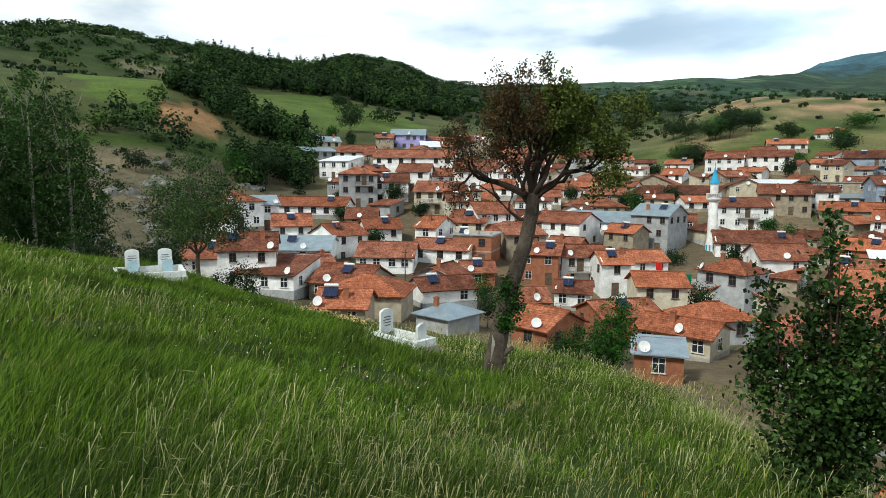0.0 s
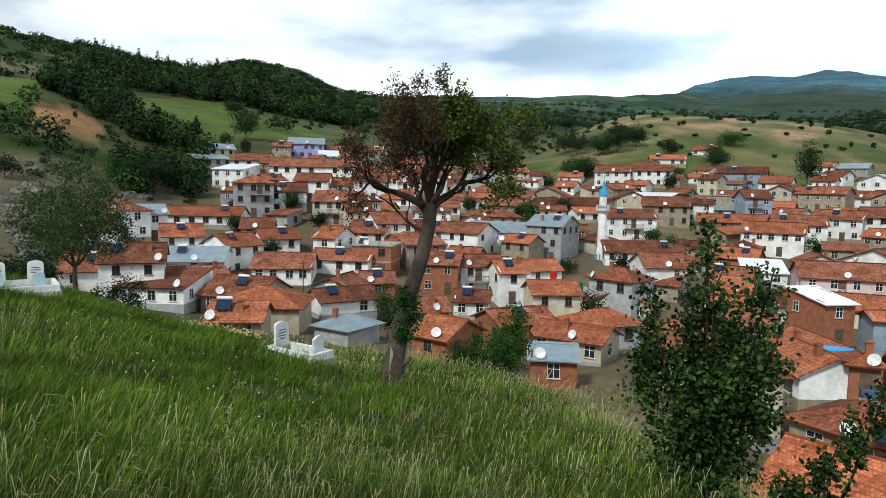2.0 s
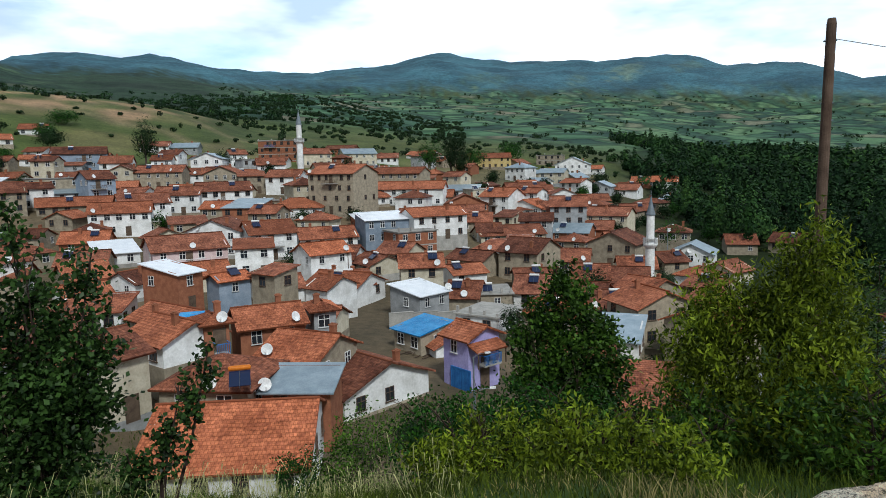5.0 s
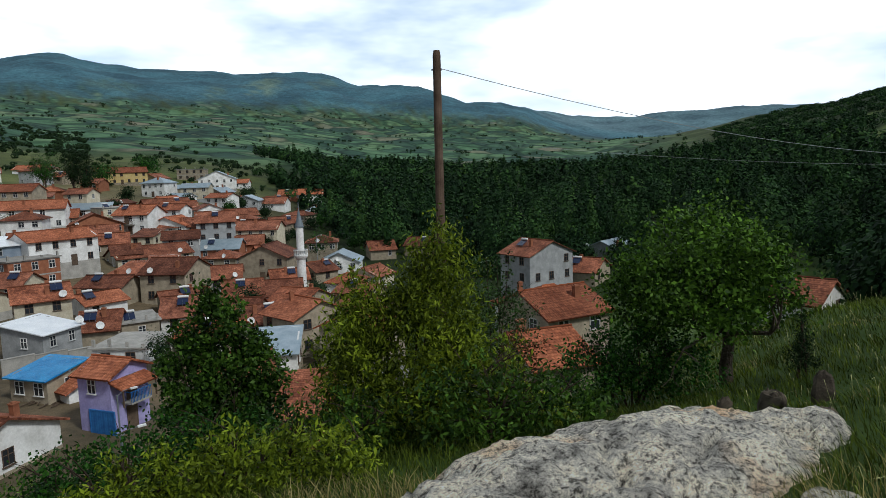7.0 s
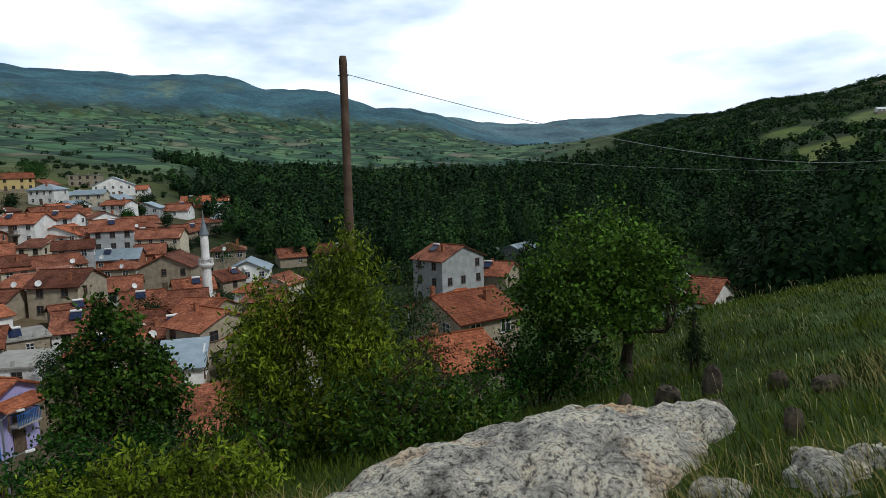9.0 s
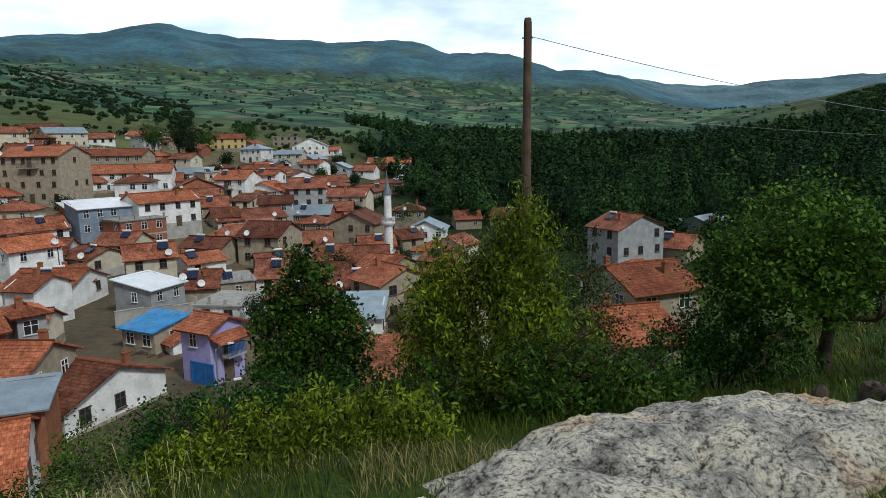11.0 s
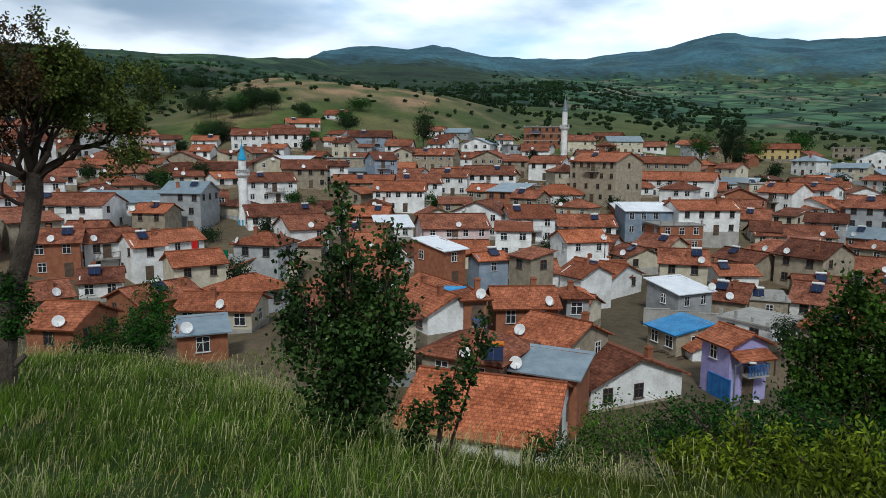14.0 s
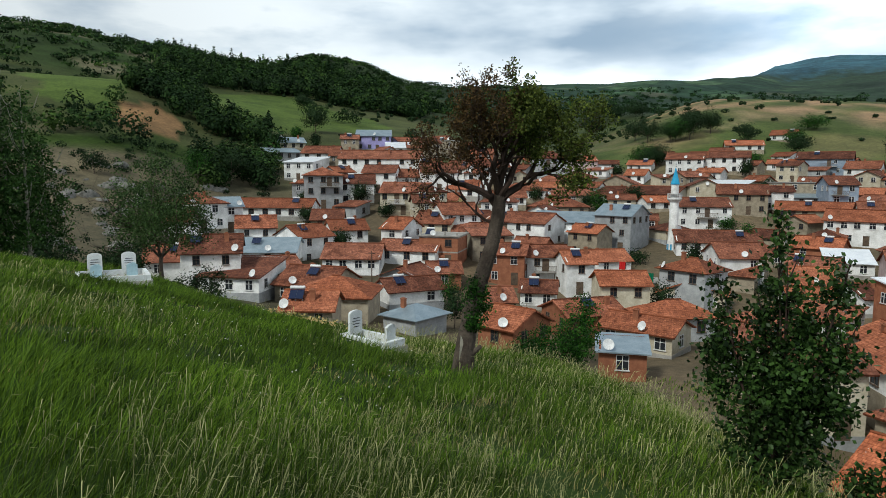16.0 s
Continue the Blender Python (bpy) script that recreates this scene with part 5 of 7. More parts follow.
# ---- trees and bushes ----
def leaf_arrays(c, length, width, rs, up=0.4, droop=0.0, facing=None):
    """Pointed leaves at the places c: corners and faces."""
    n = len(c)
    nrm = rs.normal(size=(n, 3)) + np.array([0, 0, up])
    if facing is not None:
        nrm = 0.34 * nrm + facing
    nrm /= np.linalg.norm(nrm, axis=1, keepdims=True)
    t = rs.normal(size=(n, 3)) + np.array([0, 0, -droop])
    t -= nrm * (t * nrm).sum(1, keepdims=True)
    t /= np.linalg.norm(t, axis=1, keepdims=True) + 1e-9
    s = np.cross(nrm, t)
    k = rs.uniform(0.65, 1.25, (n, 1))
    L, W = length * k / 2, width * k / 2
    v = np.stack([c - t * L, c + s * W - t * L * 0.1, c + t * L, c - s * W - t * L * 0.1], 1).reshape(-1, 3)
    return v, np.arange(4 * n).reshape(-1, 4)


def clumped(ellipsoids, clumps, per, spread, rs, shell=0.55):
    """Places of leaves: clumps scattered in the outer part of some ellipsoids, leaves about each clump."""
    vol = np.array([e[3] * e[4] * e[5] for e in ellipsoids]) ** 0.7
    out = []
    for e, share in zip(ellipsoids, vol / vol.sum()):
        m = max(3, int(clumps * share))
        d = rs.normal(size=(m, 3))
        d /= np.linalg.norm(d, axis=1, keepdims=True)
        rad = (shell + (1 - shell) * rs.uniform(0, 1, (m, 1)) ** 0.6) * rs.uniform(0.75, 1.12, (m, 1))
        centre = np.array(e[:3]) + d * rad * np.array(e[3:])
        pts = centre[:, None] + rs.normal(size=(m, per, 3)) * spread * rs.uniform(0.6, 1.4, (m, 1, 1))
        out.append(pts.reshape(-1, 3))
    return np.concatenate(out)


def grow(kit, p, d, length, radius, depth, rs, ends, lift=0.15, splits=(2, 3), thin=0.62, wander=0.28):
    """A limb and its branches; ends gathers places for leaves."""
    pts, p, d = [Vector(p)], Vector(p), Vector(d).normalized()
    steps = 3
    for i in range(steps):
        d = (d + Vector(rs.normal(size=3)) * wander + Vector((0, 0, lift))).normalized()
        p = p + d * length / steps
        pts.append(p.copy())
    kit.tube(pts, [radius * (1 - (1 - thin) * i / steps) for i in range(steps + 1)], 7 if radius > 0.05 else (5 if radius > 0.015 else 3))
    if depth <= 2:
        ends += [tuple(q) for q in pts[1:]]
    if depth == 0:
        return
    for k in range(rs.randint(splits[0], splits[1] + 1)):
        start = pts[-1] if k < 2 else pts[-2]
        side = Vector(rs.normal(size=3)).cross(d).normalized()
        nd = (d + side * rs.uniform(0.5, 0.95)).normalized()
        grow(kit, start, nd, length * rs.uniform(0.6, 0.85), radius * thin * rs.uniform(0.75, 1), depth - 1, rs, ends, lift, splits, thin, wander)


def leafy(parent, name, pts, length, width, mat, rs, up=0.4, droop=0.0, heart=None):
    """pts are in the parent's own space; heart: leaves turn away from this place."""
    pts = np.asarray(pts, float)
    away = None
    if heart is not None:
        away = pts - np.array(heart)
        away /= np.linalg.norm(away, axis=1, keepdims=True) + 1e-6
    v, f = leaf_arrays(pts, length, width, rs, up, droop, away)
    return part(name, fast_mesh(name, v, f, [mat]), parent)


def bush(name, x, y, base, ellipsoids, clumps, per, spread, length, width, mat, words, seed, stems=5, droop=0.0, shell=0.5, category="bush"):
    """A bush with stems of its own; the ellipsoids are given from its foot."""
    rs = np.random.RandomState(seed)
    root = thing(name, x, y, base, 0, words, category)
    k = Kit()
    for i in range(stems):
        e = ellipsoids[i % len(ellipsoids)]
        top = Vector((e[0] + rs.uniform(-0.6, 0.6) * e[3], e[1] + rs.uniform(-0.6, 0.6) * e[4], e[2] + 0.75 * e[5]))
        foot = Vector((rs.uniform(-0.12, 0.12), rs.uniform(-0.12, 0.12), -0.3))
        mid = foot.lerp(top, 0.5) + Vector((rs.uniform(-0.1, 0.1), rs.uniform(-0.1, 0.1), 0.1))
        k.tube([foot, foot.lerp(mid, 0.5), mid, mid.lerp(top, 0.5), top], [0.03, 0.025, 0.018, 0.012, 0.004], 6)
        for j in range(7):
            s = mid.lerp(top, rs.uniform(-0.4, 0.9))
            q = s + Vector((rs.uniform(-1, 1) * e[3] * 0.6, rs.uniform(-1, 1) * e[4] * 0.6, rs.uniform(0.1, 0.6) * e[5]))
            k.tube([s, s.lerp(q, 0.5) + Vector((0, 0, 0.04)), q], [0.012, 0.008, 0.003], 4)
    part("stem_growth", k.mesh("stem_growth", M["twig"]), root)
    leafy(root, "foliage", clumped(ellipsoids, clumps, per, spread, rs, shell), length, width, mat, rs, 0.4, droop)
    return root


# The lone thorn tree on the slope, half of it bare.
def thorn_tree():
    rs = np.random.RandomState(12)
    root = thing("thorn_tree", 2.22, 14.3, -5.05, 0, "old thorn tree with a bent grey trunk and half bare crown", "tree")
    k, ends = Kit(), []
    trunk = [(-0.05, 0, -0.3), (0.0, 0, 0.3), (0.06, 0, 0.9), (0.2, 0.03, 1.7), (0.42, 0.02, 2.5), (0.66, -0.02, 3.3), (0.8, 0, 4.0), (0.84, 0, 4.5)]
    k.tube(trunk, [0.36, 0.275, 0.23, 0.205, 0.185, 0.17, 0.165, 0.15], 14)
    k.tube([(0.1, -0.05, 0.55), (0.3, -0.12, 0.75), (0.42, -0.14, 0.85)], [0.09, 0.07, 0.055], 8)
    part("trunk", k.mesh("trunk", M["bark"]), root)
    part("bare_wood", Kit().poly([(-0.12, -0.215, 0.5), (0.0, -0.222, 0.45), (-0.02, -0.215, 1.0), (-0.08, -0.205, 1.15)], 0.02).mesh("bare_wood", M["pale_bark"]), root, None, "pale patch without bark")
    limbs = Kit()
    for z, d, ln, rad in ((4.0, (-1.0, 0.3, 0.9), 1.05, 0.11), (4.4, (-0.6, -0.5, 1.3), 1.0, 0.09), (4.4, (-0.1, 0.4, 1.4), 1.05, 0.10), (4.4, (0.45, -0.3, 1.3), 1.0, 0.09), (4.1, (1.1, 0.2, 0.8), 1.05, 0.11), (3.7, (-1.2, -0.2, 0.5), 0.9, 0.05), (4.3, (0.8, 0.5, 1.2), 1.0, 0.08), (4.0, (-0.7, 0.6, 0.9), 0.9, 0.07), (4.2, (0.6, -0.7, 0.8), 0.9, 0.07)):
        grow(limbs, (0.8, 0, z + 0.15), (d[0] * 0.8, d[1] * 0.8, d[2]), ln * 1.02, rad, 5, rs, ends, 0.13, (2, 3), 0.62, 0.32)
    part("branchwork", limbs.mesh("branchwork", M["twig"]), root)
    ends = np.array(ends)
    ends = ends[(ends[:, 2] > 3.9)]
    pick = rs.uniform(size=len(ends))
    green = ends[(ends[:, 0] > 1.0) & (pick < 0.75)]
    rust = ends[(ends[:, 0] <= 1.2) & (pick < 0.42)]
    leafy(root, "green_foliage", (green[:, None] + rs.normal(size=(len(green), 13, 3)) * 0.085).reshape(-1, 3), 0.075, 0.05, M["leaf_haw"], rs)
    leafy(root, "rusty_foliage", (rust[:, None] + rs.normal(size=(len(rust), 9, 3)) * 0.075).reshape(-1, 3), 0.065, 0.042, M["leaf_rust"], rs)
    low = clumped([(0.3, -0.12, 2.0, 0.32, 0.3, 0.6), (0.25, -0.2, 1.5, 0.24, 0.2, 0.35)], 110, 22, 0.06, rs, 0.4)
    leafy(root, "trunk_growth", low, 0.07, 0.045, M["leaf_mid"], rs)


thorn_tree()

# Wild pear in front of the roofs.
bush("pear_bush", 5.85, 6.85, ground(5.85, 6.85), [(0.05, 0.05, 2.35, 0.42, 0.42, 1.15), (-0.55, 0.35, 1.7, 0.4, 0.4, 0.85), (0.5, -0.45, 1.8, 0.42, 0.42, 1.15), (0, 0, 0.9, 0.7, 0.65, 1.0), (-0.05, 0.05, 3.35, 0.14, 0.14, 0.5), (0.5, -0.5, 2.9, 0.15, 0.15, 0.45), (-0.6, 0.45, 2.55, 0.14, 0.14, 0.4), (0.15, -0.1, 1.5, 0.7, 0.6, 1.2)],
     560, 25, 0.085, 0.08, 0.056, M["leaf_pear"], "dense dark green wild pear bush with glossy leaves", 3, 9, 0.2, 0.25)
bush("pear_shoot", 6.6, 5.75, ground(6.6, 5.75), [(0.45, -0.5, 1.85, 0.1, 0.1, 0.4), (0.3, -0.3, 1.4, 0.13, 0.13, 0.45), (0.1, -0.1, 0.95, 0.16, 0.16, 0.45), (-0.15, 0.15, 0.5, 0.22, 0.22, 0.45)], 130, 15, 0.06, 0.075, 0.052, M["leaf_pear"], "loose leaning shoots of wild pear", 4, 4, 0.2, 0.2)
bush("elm_bush", 14.95, 3.5, ground(14.95, 3.5), [(0, 0, 3.7, 0.62, 0.62, 1.0), (-0.3, 0.5, 2.8, 0.7, 0.72, 1.0), (0.2, -0.6, 2.7, 0.7, 0.72, 1.0), (0, 0, 1.7, 1.2, 1.25, 1.3), (-0.1, 0.1, 4.5, 0.22, 0.22, 0.4), (0.1, 0.65, 3.5, 0.34, 0.34, 0.5), (0.1, -0.75, 3.3, 0.3, 0.3, 0.45), (-0.3, 0, 0.9, 1.3, 1.5, 1.0)],
     1050, 24, 0.10, 0.11, 0.066, M["leaf_elm"], "bushy young elm with fine green leaves", 5, 8, 0.1, 0.3)
bush("peach_bush", 13.2, -0.4, ground(13.2, -0.4), [(0.1, -0.6, 2.6, 0.75, 0.8, 1.1), (0, -0.1, 1.7, 1.2, 1.5, 1.2), (-0.3, 0.9, 1.4, 0.9, 0.7, 1.3), (-0.5, -1.2, 1.1, 1.0, 1.1, 1.1), (-0.7, -2.0, 0.7, 0.9, 0.9, 0.7), (0.0, 0.85, 2.5, 0.45, 0.45, 0.8), (0.2, -0.7, 3.65, 0.3, 0.33, 0.5), (0.1, -0.35, 3.2, 0.35, 0.35, 0.5), (0.0, 0.25, 2.6, 0.4, 0.4, 0.7), (-1.0, -0.2, 0.6, 1.1, 1.5, 0.9)],
     1700, 26, 0.11, 0.12, 0.036, M["leaf_bright"], "large yellow green bush with long drooping leaves", 6, 9, 1.1, 0.3)
bush("low_bush", 9.9, 2.7, ground(9.9, 2.7), [(0, 0.2, 0.3, 0.7, 0.8, 0.4), (-0.4, 0.8, 0.25, 0.5, 0.6, 0.35), (0.3, -0.6, 0.35, 0.6, 0.6, 0.4), (0, -0.2, 0.75, 0.2, 0.22, 0.3), (0.1, 0.5, 0.7, 0.18, 0.18, 0.28)], 300, 22, 0.08, 0.1, 0.033, M["leaf_bright"], "low bright green bush with drooping leaves", 8, 7, 0.9, 0.25)
bush("low_bush", 8.9, 1.0, ground(8.9, 1.0), [(0, 0, 0.35, 0.7, 0.8, 0.4), (0.1, 0.5, 0.45, 0.3, 0.35, 0.35), (0, -0.5, 0.5, 0.3, 0.3, 0.4), (-0.4, 0.2, 0.25, 0.5, 0.7, 0.3), (0.2, -1.0, 0.3, 0.5, 0.5, 0.35)], 240, 22, 0.075, 0.095, 0.032, M["leaf_bright"], "low bright green bush in the steep grass", 18, 7, 0.9, 0.25)
bush("low_bush", 11.8, 4.2, ground(11.8, 4.2), [(0, 0, 0.8, 1.3, 1.3, 1.1), (0.4, 1.0, 0.7, 1.0, 0.9, 0.9), (0.3, -0.9, 0.7, 1.0, 0.9, 0.9)], 420, 22, 0.09, 0.08, 0.05, M["leaf_mid"], "low dark green bush on the slope", 9, 6, 0.2, 0.3)
bush("low_bush", 12.7, 2.6, ground(12.7, 2.6), [(0, 0, 0.8, 1.0, 1.2, 1.0), (0.2, 1.0, 0.7, 0.9, 0.9, 0.9), (-0.6, 0.2, 0.5, 0.9, 1.1, 0.7)], 420, 22, 0.09, 0.08, 0.05, M["leaf_mid"], "dark green bush at the foot of the young elm", 17, 6, 0.2, 0.3)
bush("low_bush", 11.6, 0.9, ground(11.6, 0.9), [(0, 0, 0.5, 0.9, 1.2, 0.7), (0.2, -0.9, 0.5, 0.8, 0.9, 0.7)], 240, 22, 0.09, 0.11, 0.042, M["leaf_elm"], "low green bush below the rock", 10, 6, 0.9, 0.3)
bush("low_bush", 11.0, -1.6, ground(11.0, -1.6), [(0, 0, 0.5, 0.9, 1.1, 0.8), (0.2, -1.1, 0.5, 0.8, 0.9, 0.7)], 200, 22, 0.09, 0.11, 0.042, M["leaf_elm"], "low green bush beside the rock", 15, 6, 0.6, 0.3)
bush("low_bush", 15.3, -5.0, ground(15.3, -5.0), [(0, 0, 1.1, 0.9, 0.9, 1.1), (0, 0.8, 0.8, 0.9, 0.8, 0.9), (-0.2, -0.9, 0.8, 0.8, 0.8, 0.9)], 380, 22, 0.09, 0.08, 0.05, M["leaf_mid"], "dark green bush under the spreading tree", 16, 6, 0.2, 0.3)
bush("thin_shrub", 18.8, -2.3, ground(18.8, -2.3), [(0, 0, 3.6, 0.7, 0.8, 1.0), (0, -0.3, 2.5, 0.9, 1.0, 1.0), (0, 0, 1.4, 0.9, 1.0, 0.9)], 260, 18, 0.11, 0.08, 0.05, M["leaf_pear"], "thin dark shrub with sparse leaves", 11, 7, 0.2, 0.3)
bush("rusty_shrub", 18.0, -2.9, ground(18.0, -2.9), [(0, 0, 1.6, 0.6, 0.6, 0.5)], 40, 12, 0.1, 0.08, 0.05, M["leaf_rust"], "small reddish dry shrub on the bank", 12, 4, 0.2, 0.3)
bush("thicket", 6.2, 22.2, ground(6.2, 22.2), [(0, 0, 0.9, 1.4, 1.0, 1.0), (0.9, 0.2, 1.3, 0.8, 0.8, 1.3), (-1.0, 0, 0.7, 0.9, 0.8, 0.7), (1.1, 0.2, 2.4, 0.35, 0.35, 0.6)], 420, 22, 0.10, 0.09, 0.06, M["leaf_mid"], "tangled green thicket on the edge of the slope", 13, 8, 0.1, 0.35)
bush("thicket", 12.5, 17.5, ground(12.5, 17.5), [(0, 0, 0.5, 1.6, 1.0, 0.7)], 140, 18, 0.12, 0.09, 0.06, M["leaf_mid"], "low scrub below the meadow's edge", 14, 5, 0.1, 0.4)


def slope_tree(x, y, h, w, trunk, words, seed, mat, clumps=420, per=24, size=0.08, foot=0.35, lean=0.0):
    """A tree with a bare trunk, limbs and a wide uneven crown."""
    rs = np.random.RandomState(seed)
    z = ground(x, y)
    root = thing("tree", x, y, z, 0, words, "tree")
    k, ends = Kit(), []
    t0 = h * foot
    k.tube([(0, 0, -0.4), (0.03, 0.02, t0 * 0.4), (-0.04, 0, t0 * 0.8), (0.02, 0, t0 * 1.1)], [trunk * 1.3, trunk, trunk * 0.9, trunk * 0.75], 10)
    for i in range(6):
        a = i * 1.05 + rs.uniform(-0.3, 0.3)
        grow(k, (0, 0, t0), (math.cos(a), math.sin(a), 0.9), h * 0.24, trunk * 0.5, 3, rs, ends, 0.1)
    part("trunk", k.mesh("trunk", M["bark"]), root)
    es = [(0, 0, h * 0.68, w * 0.34, w * 0.34, h * 0.3)]
    for i in range(7):
        a = i * 0.9 + rs.uniform(-0.3, 0.3)
        es.append((w * 0.27 * math.cos(a), w * 0.27 * math.sin(a), h * rs.uniform(0.42, 0.72), w * 0.22, w * 0.22, h * 0.17))
    es = [(e[0], e[1] + lean, *e[2:]) for e in es]
    leafy(root, "crown", clumped(es, clumps, per, size * 1.6, rs, 0.45), size, size * 0.62, mat, rs)
    return root


slope_tree(15.35, -7.0, 4.0, 4.3, 0.13, "spreading green tree with a dark trunk above the rock", 21, M["leaf_tree"], 900, 24, 0.105, 0.26, 0.55)
slope_tree(17.6, 11.1, 4.3, 3.4, 0.07, "small open orchard tree below the meadow", 24, M["leaf_tree"], 230, 20, 0.1, 0.3)
bush("low_bush", 16.3, 12.5, ground(16.3, 12.5), [(0, 0, 1.5, 1.0, 1.0, 1.3), (0.7, -0.5, 1.0, 0.9, 0.9, 0.9)], 300, 20, 0.1, 0.09, 0.055, M["leaf_mid"], "dark green shrub beside the orchard tree", 25, 6, 0.1, 0.3)
bush("young_fir", 13.6, -7.6, ground(13.6, -7.6), [(0, 0, 0.35, 0.32, 0.32, 0.35), (0, 0, 0.75, 0.2, 0.2, 0.35), (0, 0, 1.1, 0.08, 0.08, 0.3)], 120, 16, 0.05, 0.06, 0.02, M["leaf_dark"], "small dark pointed evergreen in the grass", 26, 3, 0.0, 0.2)
slope_tree(-15.6, 41.6, 10.8, 7.2, 0.16, "tall loose tree behind the graves", 22, M["leaf_grey"], 800, 24, 0.15, 0.30)
for i, (bx, by, bw) in enumerate(((-19.0, 40.5, 2.2), (-13.2, 41.5, 2.0), (-17.0, 38.8, 1.8), (-22.5, 41.0, 2.0))):
    bush("undergrowth", bx, by, ground(bx, by), [(0, 0, 1.2, bw, 1.4, 1.5), (0.6, 0, 2.0, bw * 0.6, 1, 1.2)], 150, 20, 0.2, 0.15, 0.1, M["leaf_dark"], "dark green undergrowth below the tree", 30 + i, 5, 0.1, 0.4)


def poplar(x, y, h, w, seed):
    rs = np.random.RandomState(seed)
    root = thing("poplar", x, y, ground(x, y), 0, "tall dark green poplar with a pale trunk", "tree", "poplars behind the meadow")
    k = Kit().tube([(0, 0, -0.5), (0.05, 0, h * 0.3), (0, 0.05, h * 0.6), (0, 0, h * 0.95)], [0.19, 0.16, 0.1, 0.02], 8)
    for i in range(16):
        a, z = rs.uniform(0, 6.28), h * rs.uniform(0.2, 0.85)
        k.tube([(0, 0, z), (0.25 * w * math.cos(a), 0.25 * w * math.sin(a), z + 0.9), (0.36 * w * math.cos(a), 0.36 * w * math.sin(a), z + 2.0)], [0.05, 0.035, 0.012], 5)
    part("trunk", k.mesh("trunk", M["pale_bark"]), root)
    es = [(rs.uniform(-0.2, 0.2), rs.uniform(-0.2, 0.2), h * (0.24 + 0.095 * i), w * 0.5 * s, w * 0.5 * s, h * 0.10) for i, s in enumerate((0.75, 0.95, 1, 1, 0.9, 0.75, 0.55, 0.32))]
    leafy(root, "crown", clumped(es, 420, 16, 0.24, rs, 0.4), 0.22, 0.16, M["leaf_poplar"], rs)


for i, (b, r, h) in enumerate(((-41.5, 57, 15.5), (-39.8, 60, 16.0), (-35.6, 61, 14.5), (-34.2, 63, 17), (-32.8, 61, 18.2), (-31.6, 64, 18.5), (-30.4, 61, 17.5), (-29.2, 63, 14.5), (-33.5, 66, 17.5), (-43.5, 58, 14))):
    poplar(HILL[0] + r * math.sin(radians(b)), HILL[1] + r * math.cos(radians(b)), h * 1.05, 4.2, 50 + i)


def village_tree(x, y, h, w):
    """A tree among the houses or on the hills."""
    seed = int(abs(x * 13 + y * 7)) % 9973
    rs = np.random.RandomState(seed)
    root = thing("village_tree", x, y, ground(x, y), 0, "dark green leafy tree with an uneven crown", "tree", "trees of the village")
    k = Kit().tube([(0, 0, -0.5), (0.05, 0, h * 0.25), (0, 0.05, h * 0.6)], [0.04 * h * 0.5, 0.03 * h * 0.5, 0.05], 7)
    for i in range(5):
        a = i * 1.26
        k.tube([(0, 0, h * 0.25), (w * 0.2 * math.cos(a), w * 0.2 * math.sin(a), h * 0.45), (w * 0.34 * math.cos(a), w * 0.34 * math.sin(a), h * 0.62)], [0.012 * h, 0.009 * h, 0.01], 5)
    part("trunk", k.mesh("trunk", M["bark"]), root)
    es = [(0, 0, h * 0.6, w * 0.4, w * 0.4, h * 0.4)] + [(w * 0.25 * math.cos(a), w * 0.25 * math.sin(a), h * rs.uniform(0.35, 0.7), w * 0.26, w * 0.26, h * 0.22) for a in np.linspace(0, 6, 6)]
    sz = 0.12 + 0.0014 * math.hypot(x, y)
    leafy(root, "crown", clumped(es, int(90 + 8 * h * 2), 9, sz * 1.3, rs, 0.45), sz, sz * 0.75, M["leaf_dark"] if seed % 4 else M["leaf_mid"], rs, 0.6, 0, (0, 0, h * 0.45))


village_tree(-47.6, 172.0, 11.1, 9.2)
village_tree(-53.5, 164.0, 9.5, 9.5)
village_tree(-40.2, 264.6, 10.6, 11.5)
village_tree(-61.1, 359.4, 7.5, 12.6)
village_tree(-27.0, 161.3, 3.5, 3.7)
village_tree(-12.1, 168.8, 4.7, 3.8)
village_tree(34.1, 186.9, 5.9, 4.9)
village_tree(47.3, 179.5, 5.1, 4.1)
village_tree(47.8, 170.1, 9.1, 5.5)
village_tree(59.9, 179.5, 6.8, 6.8)
village_tree(80.7, 234.8, 9.8, 12.8)
village_tree(86.1, 233.4, 8.5, 8.5)
village_tree(99.1, 301.4, 10.9, 16.3)
village_tree(107.1, 273.1, 10.1, 12.6)
village_tree(120.5, 292.5, 9.8, 7.6)
village_tree(-10.6, 115.7, 3.4, 4.3)
village_tree(-70.7, 147.8, 5.7, 7.1)
village_tree(151.3, 203.3, 19.9, 9.1)
village_tree(139.2, 238.6, 8.5, 10.4)
village_tree(168.7, 185.4, 7.7, 6.8)
village_tree(204.2, 177.2, 4.6, 5.1)
village_tree(242.1, 143.0, 14.9, 12.0)
village_tree(218.5, 119.8, 22.1, 7.2)
village_tree(215.5, 113.9, 19.1, 6.6)
village_tree(92.6, 101.8, 4.7, 4.7)
village_tree(90.5, 80.7, 4.8, 6.3)
village_tree(276.2, 140.3, 11.1, 15.8)
village_tree(338.6, 148.9, 11.3, 15.8)
village_tree(121.8, 106.6, 5.0, 5.5)
village_tree(117.6, 281.4, 10.5, 15.7)
village_tree(130.0, 259.9, 7.5, 10.0)
village_tree(170.7, 31.1, 9.2, 9.5)
village_tree(275.5, 80.1, 7.3, 7.3)
village_tree(36.9, 32.9, 3.5, 3.8)
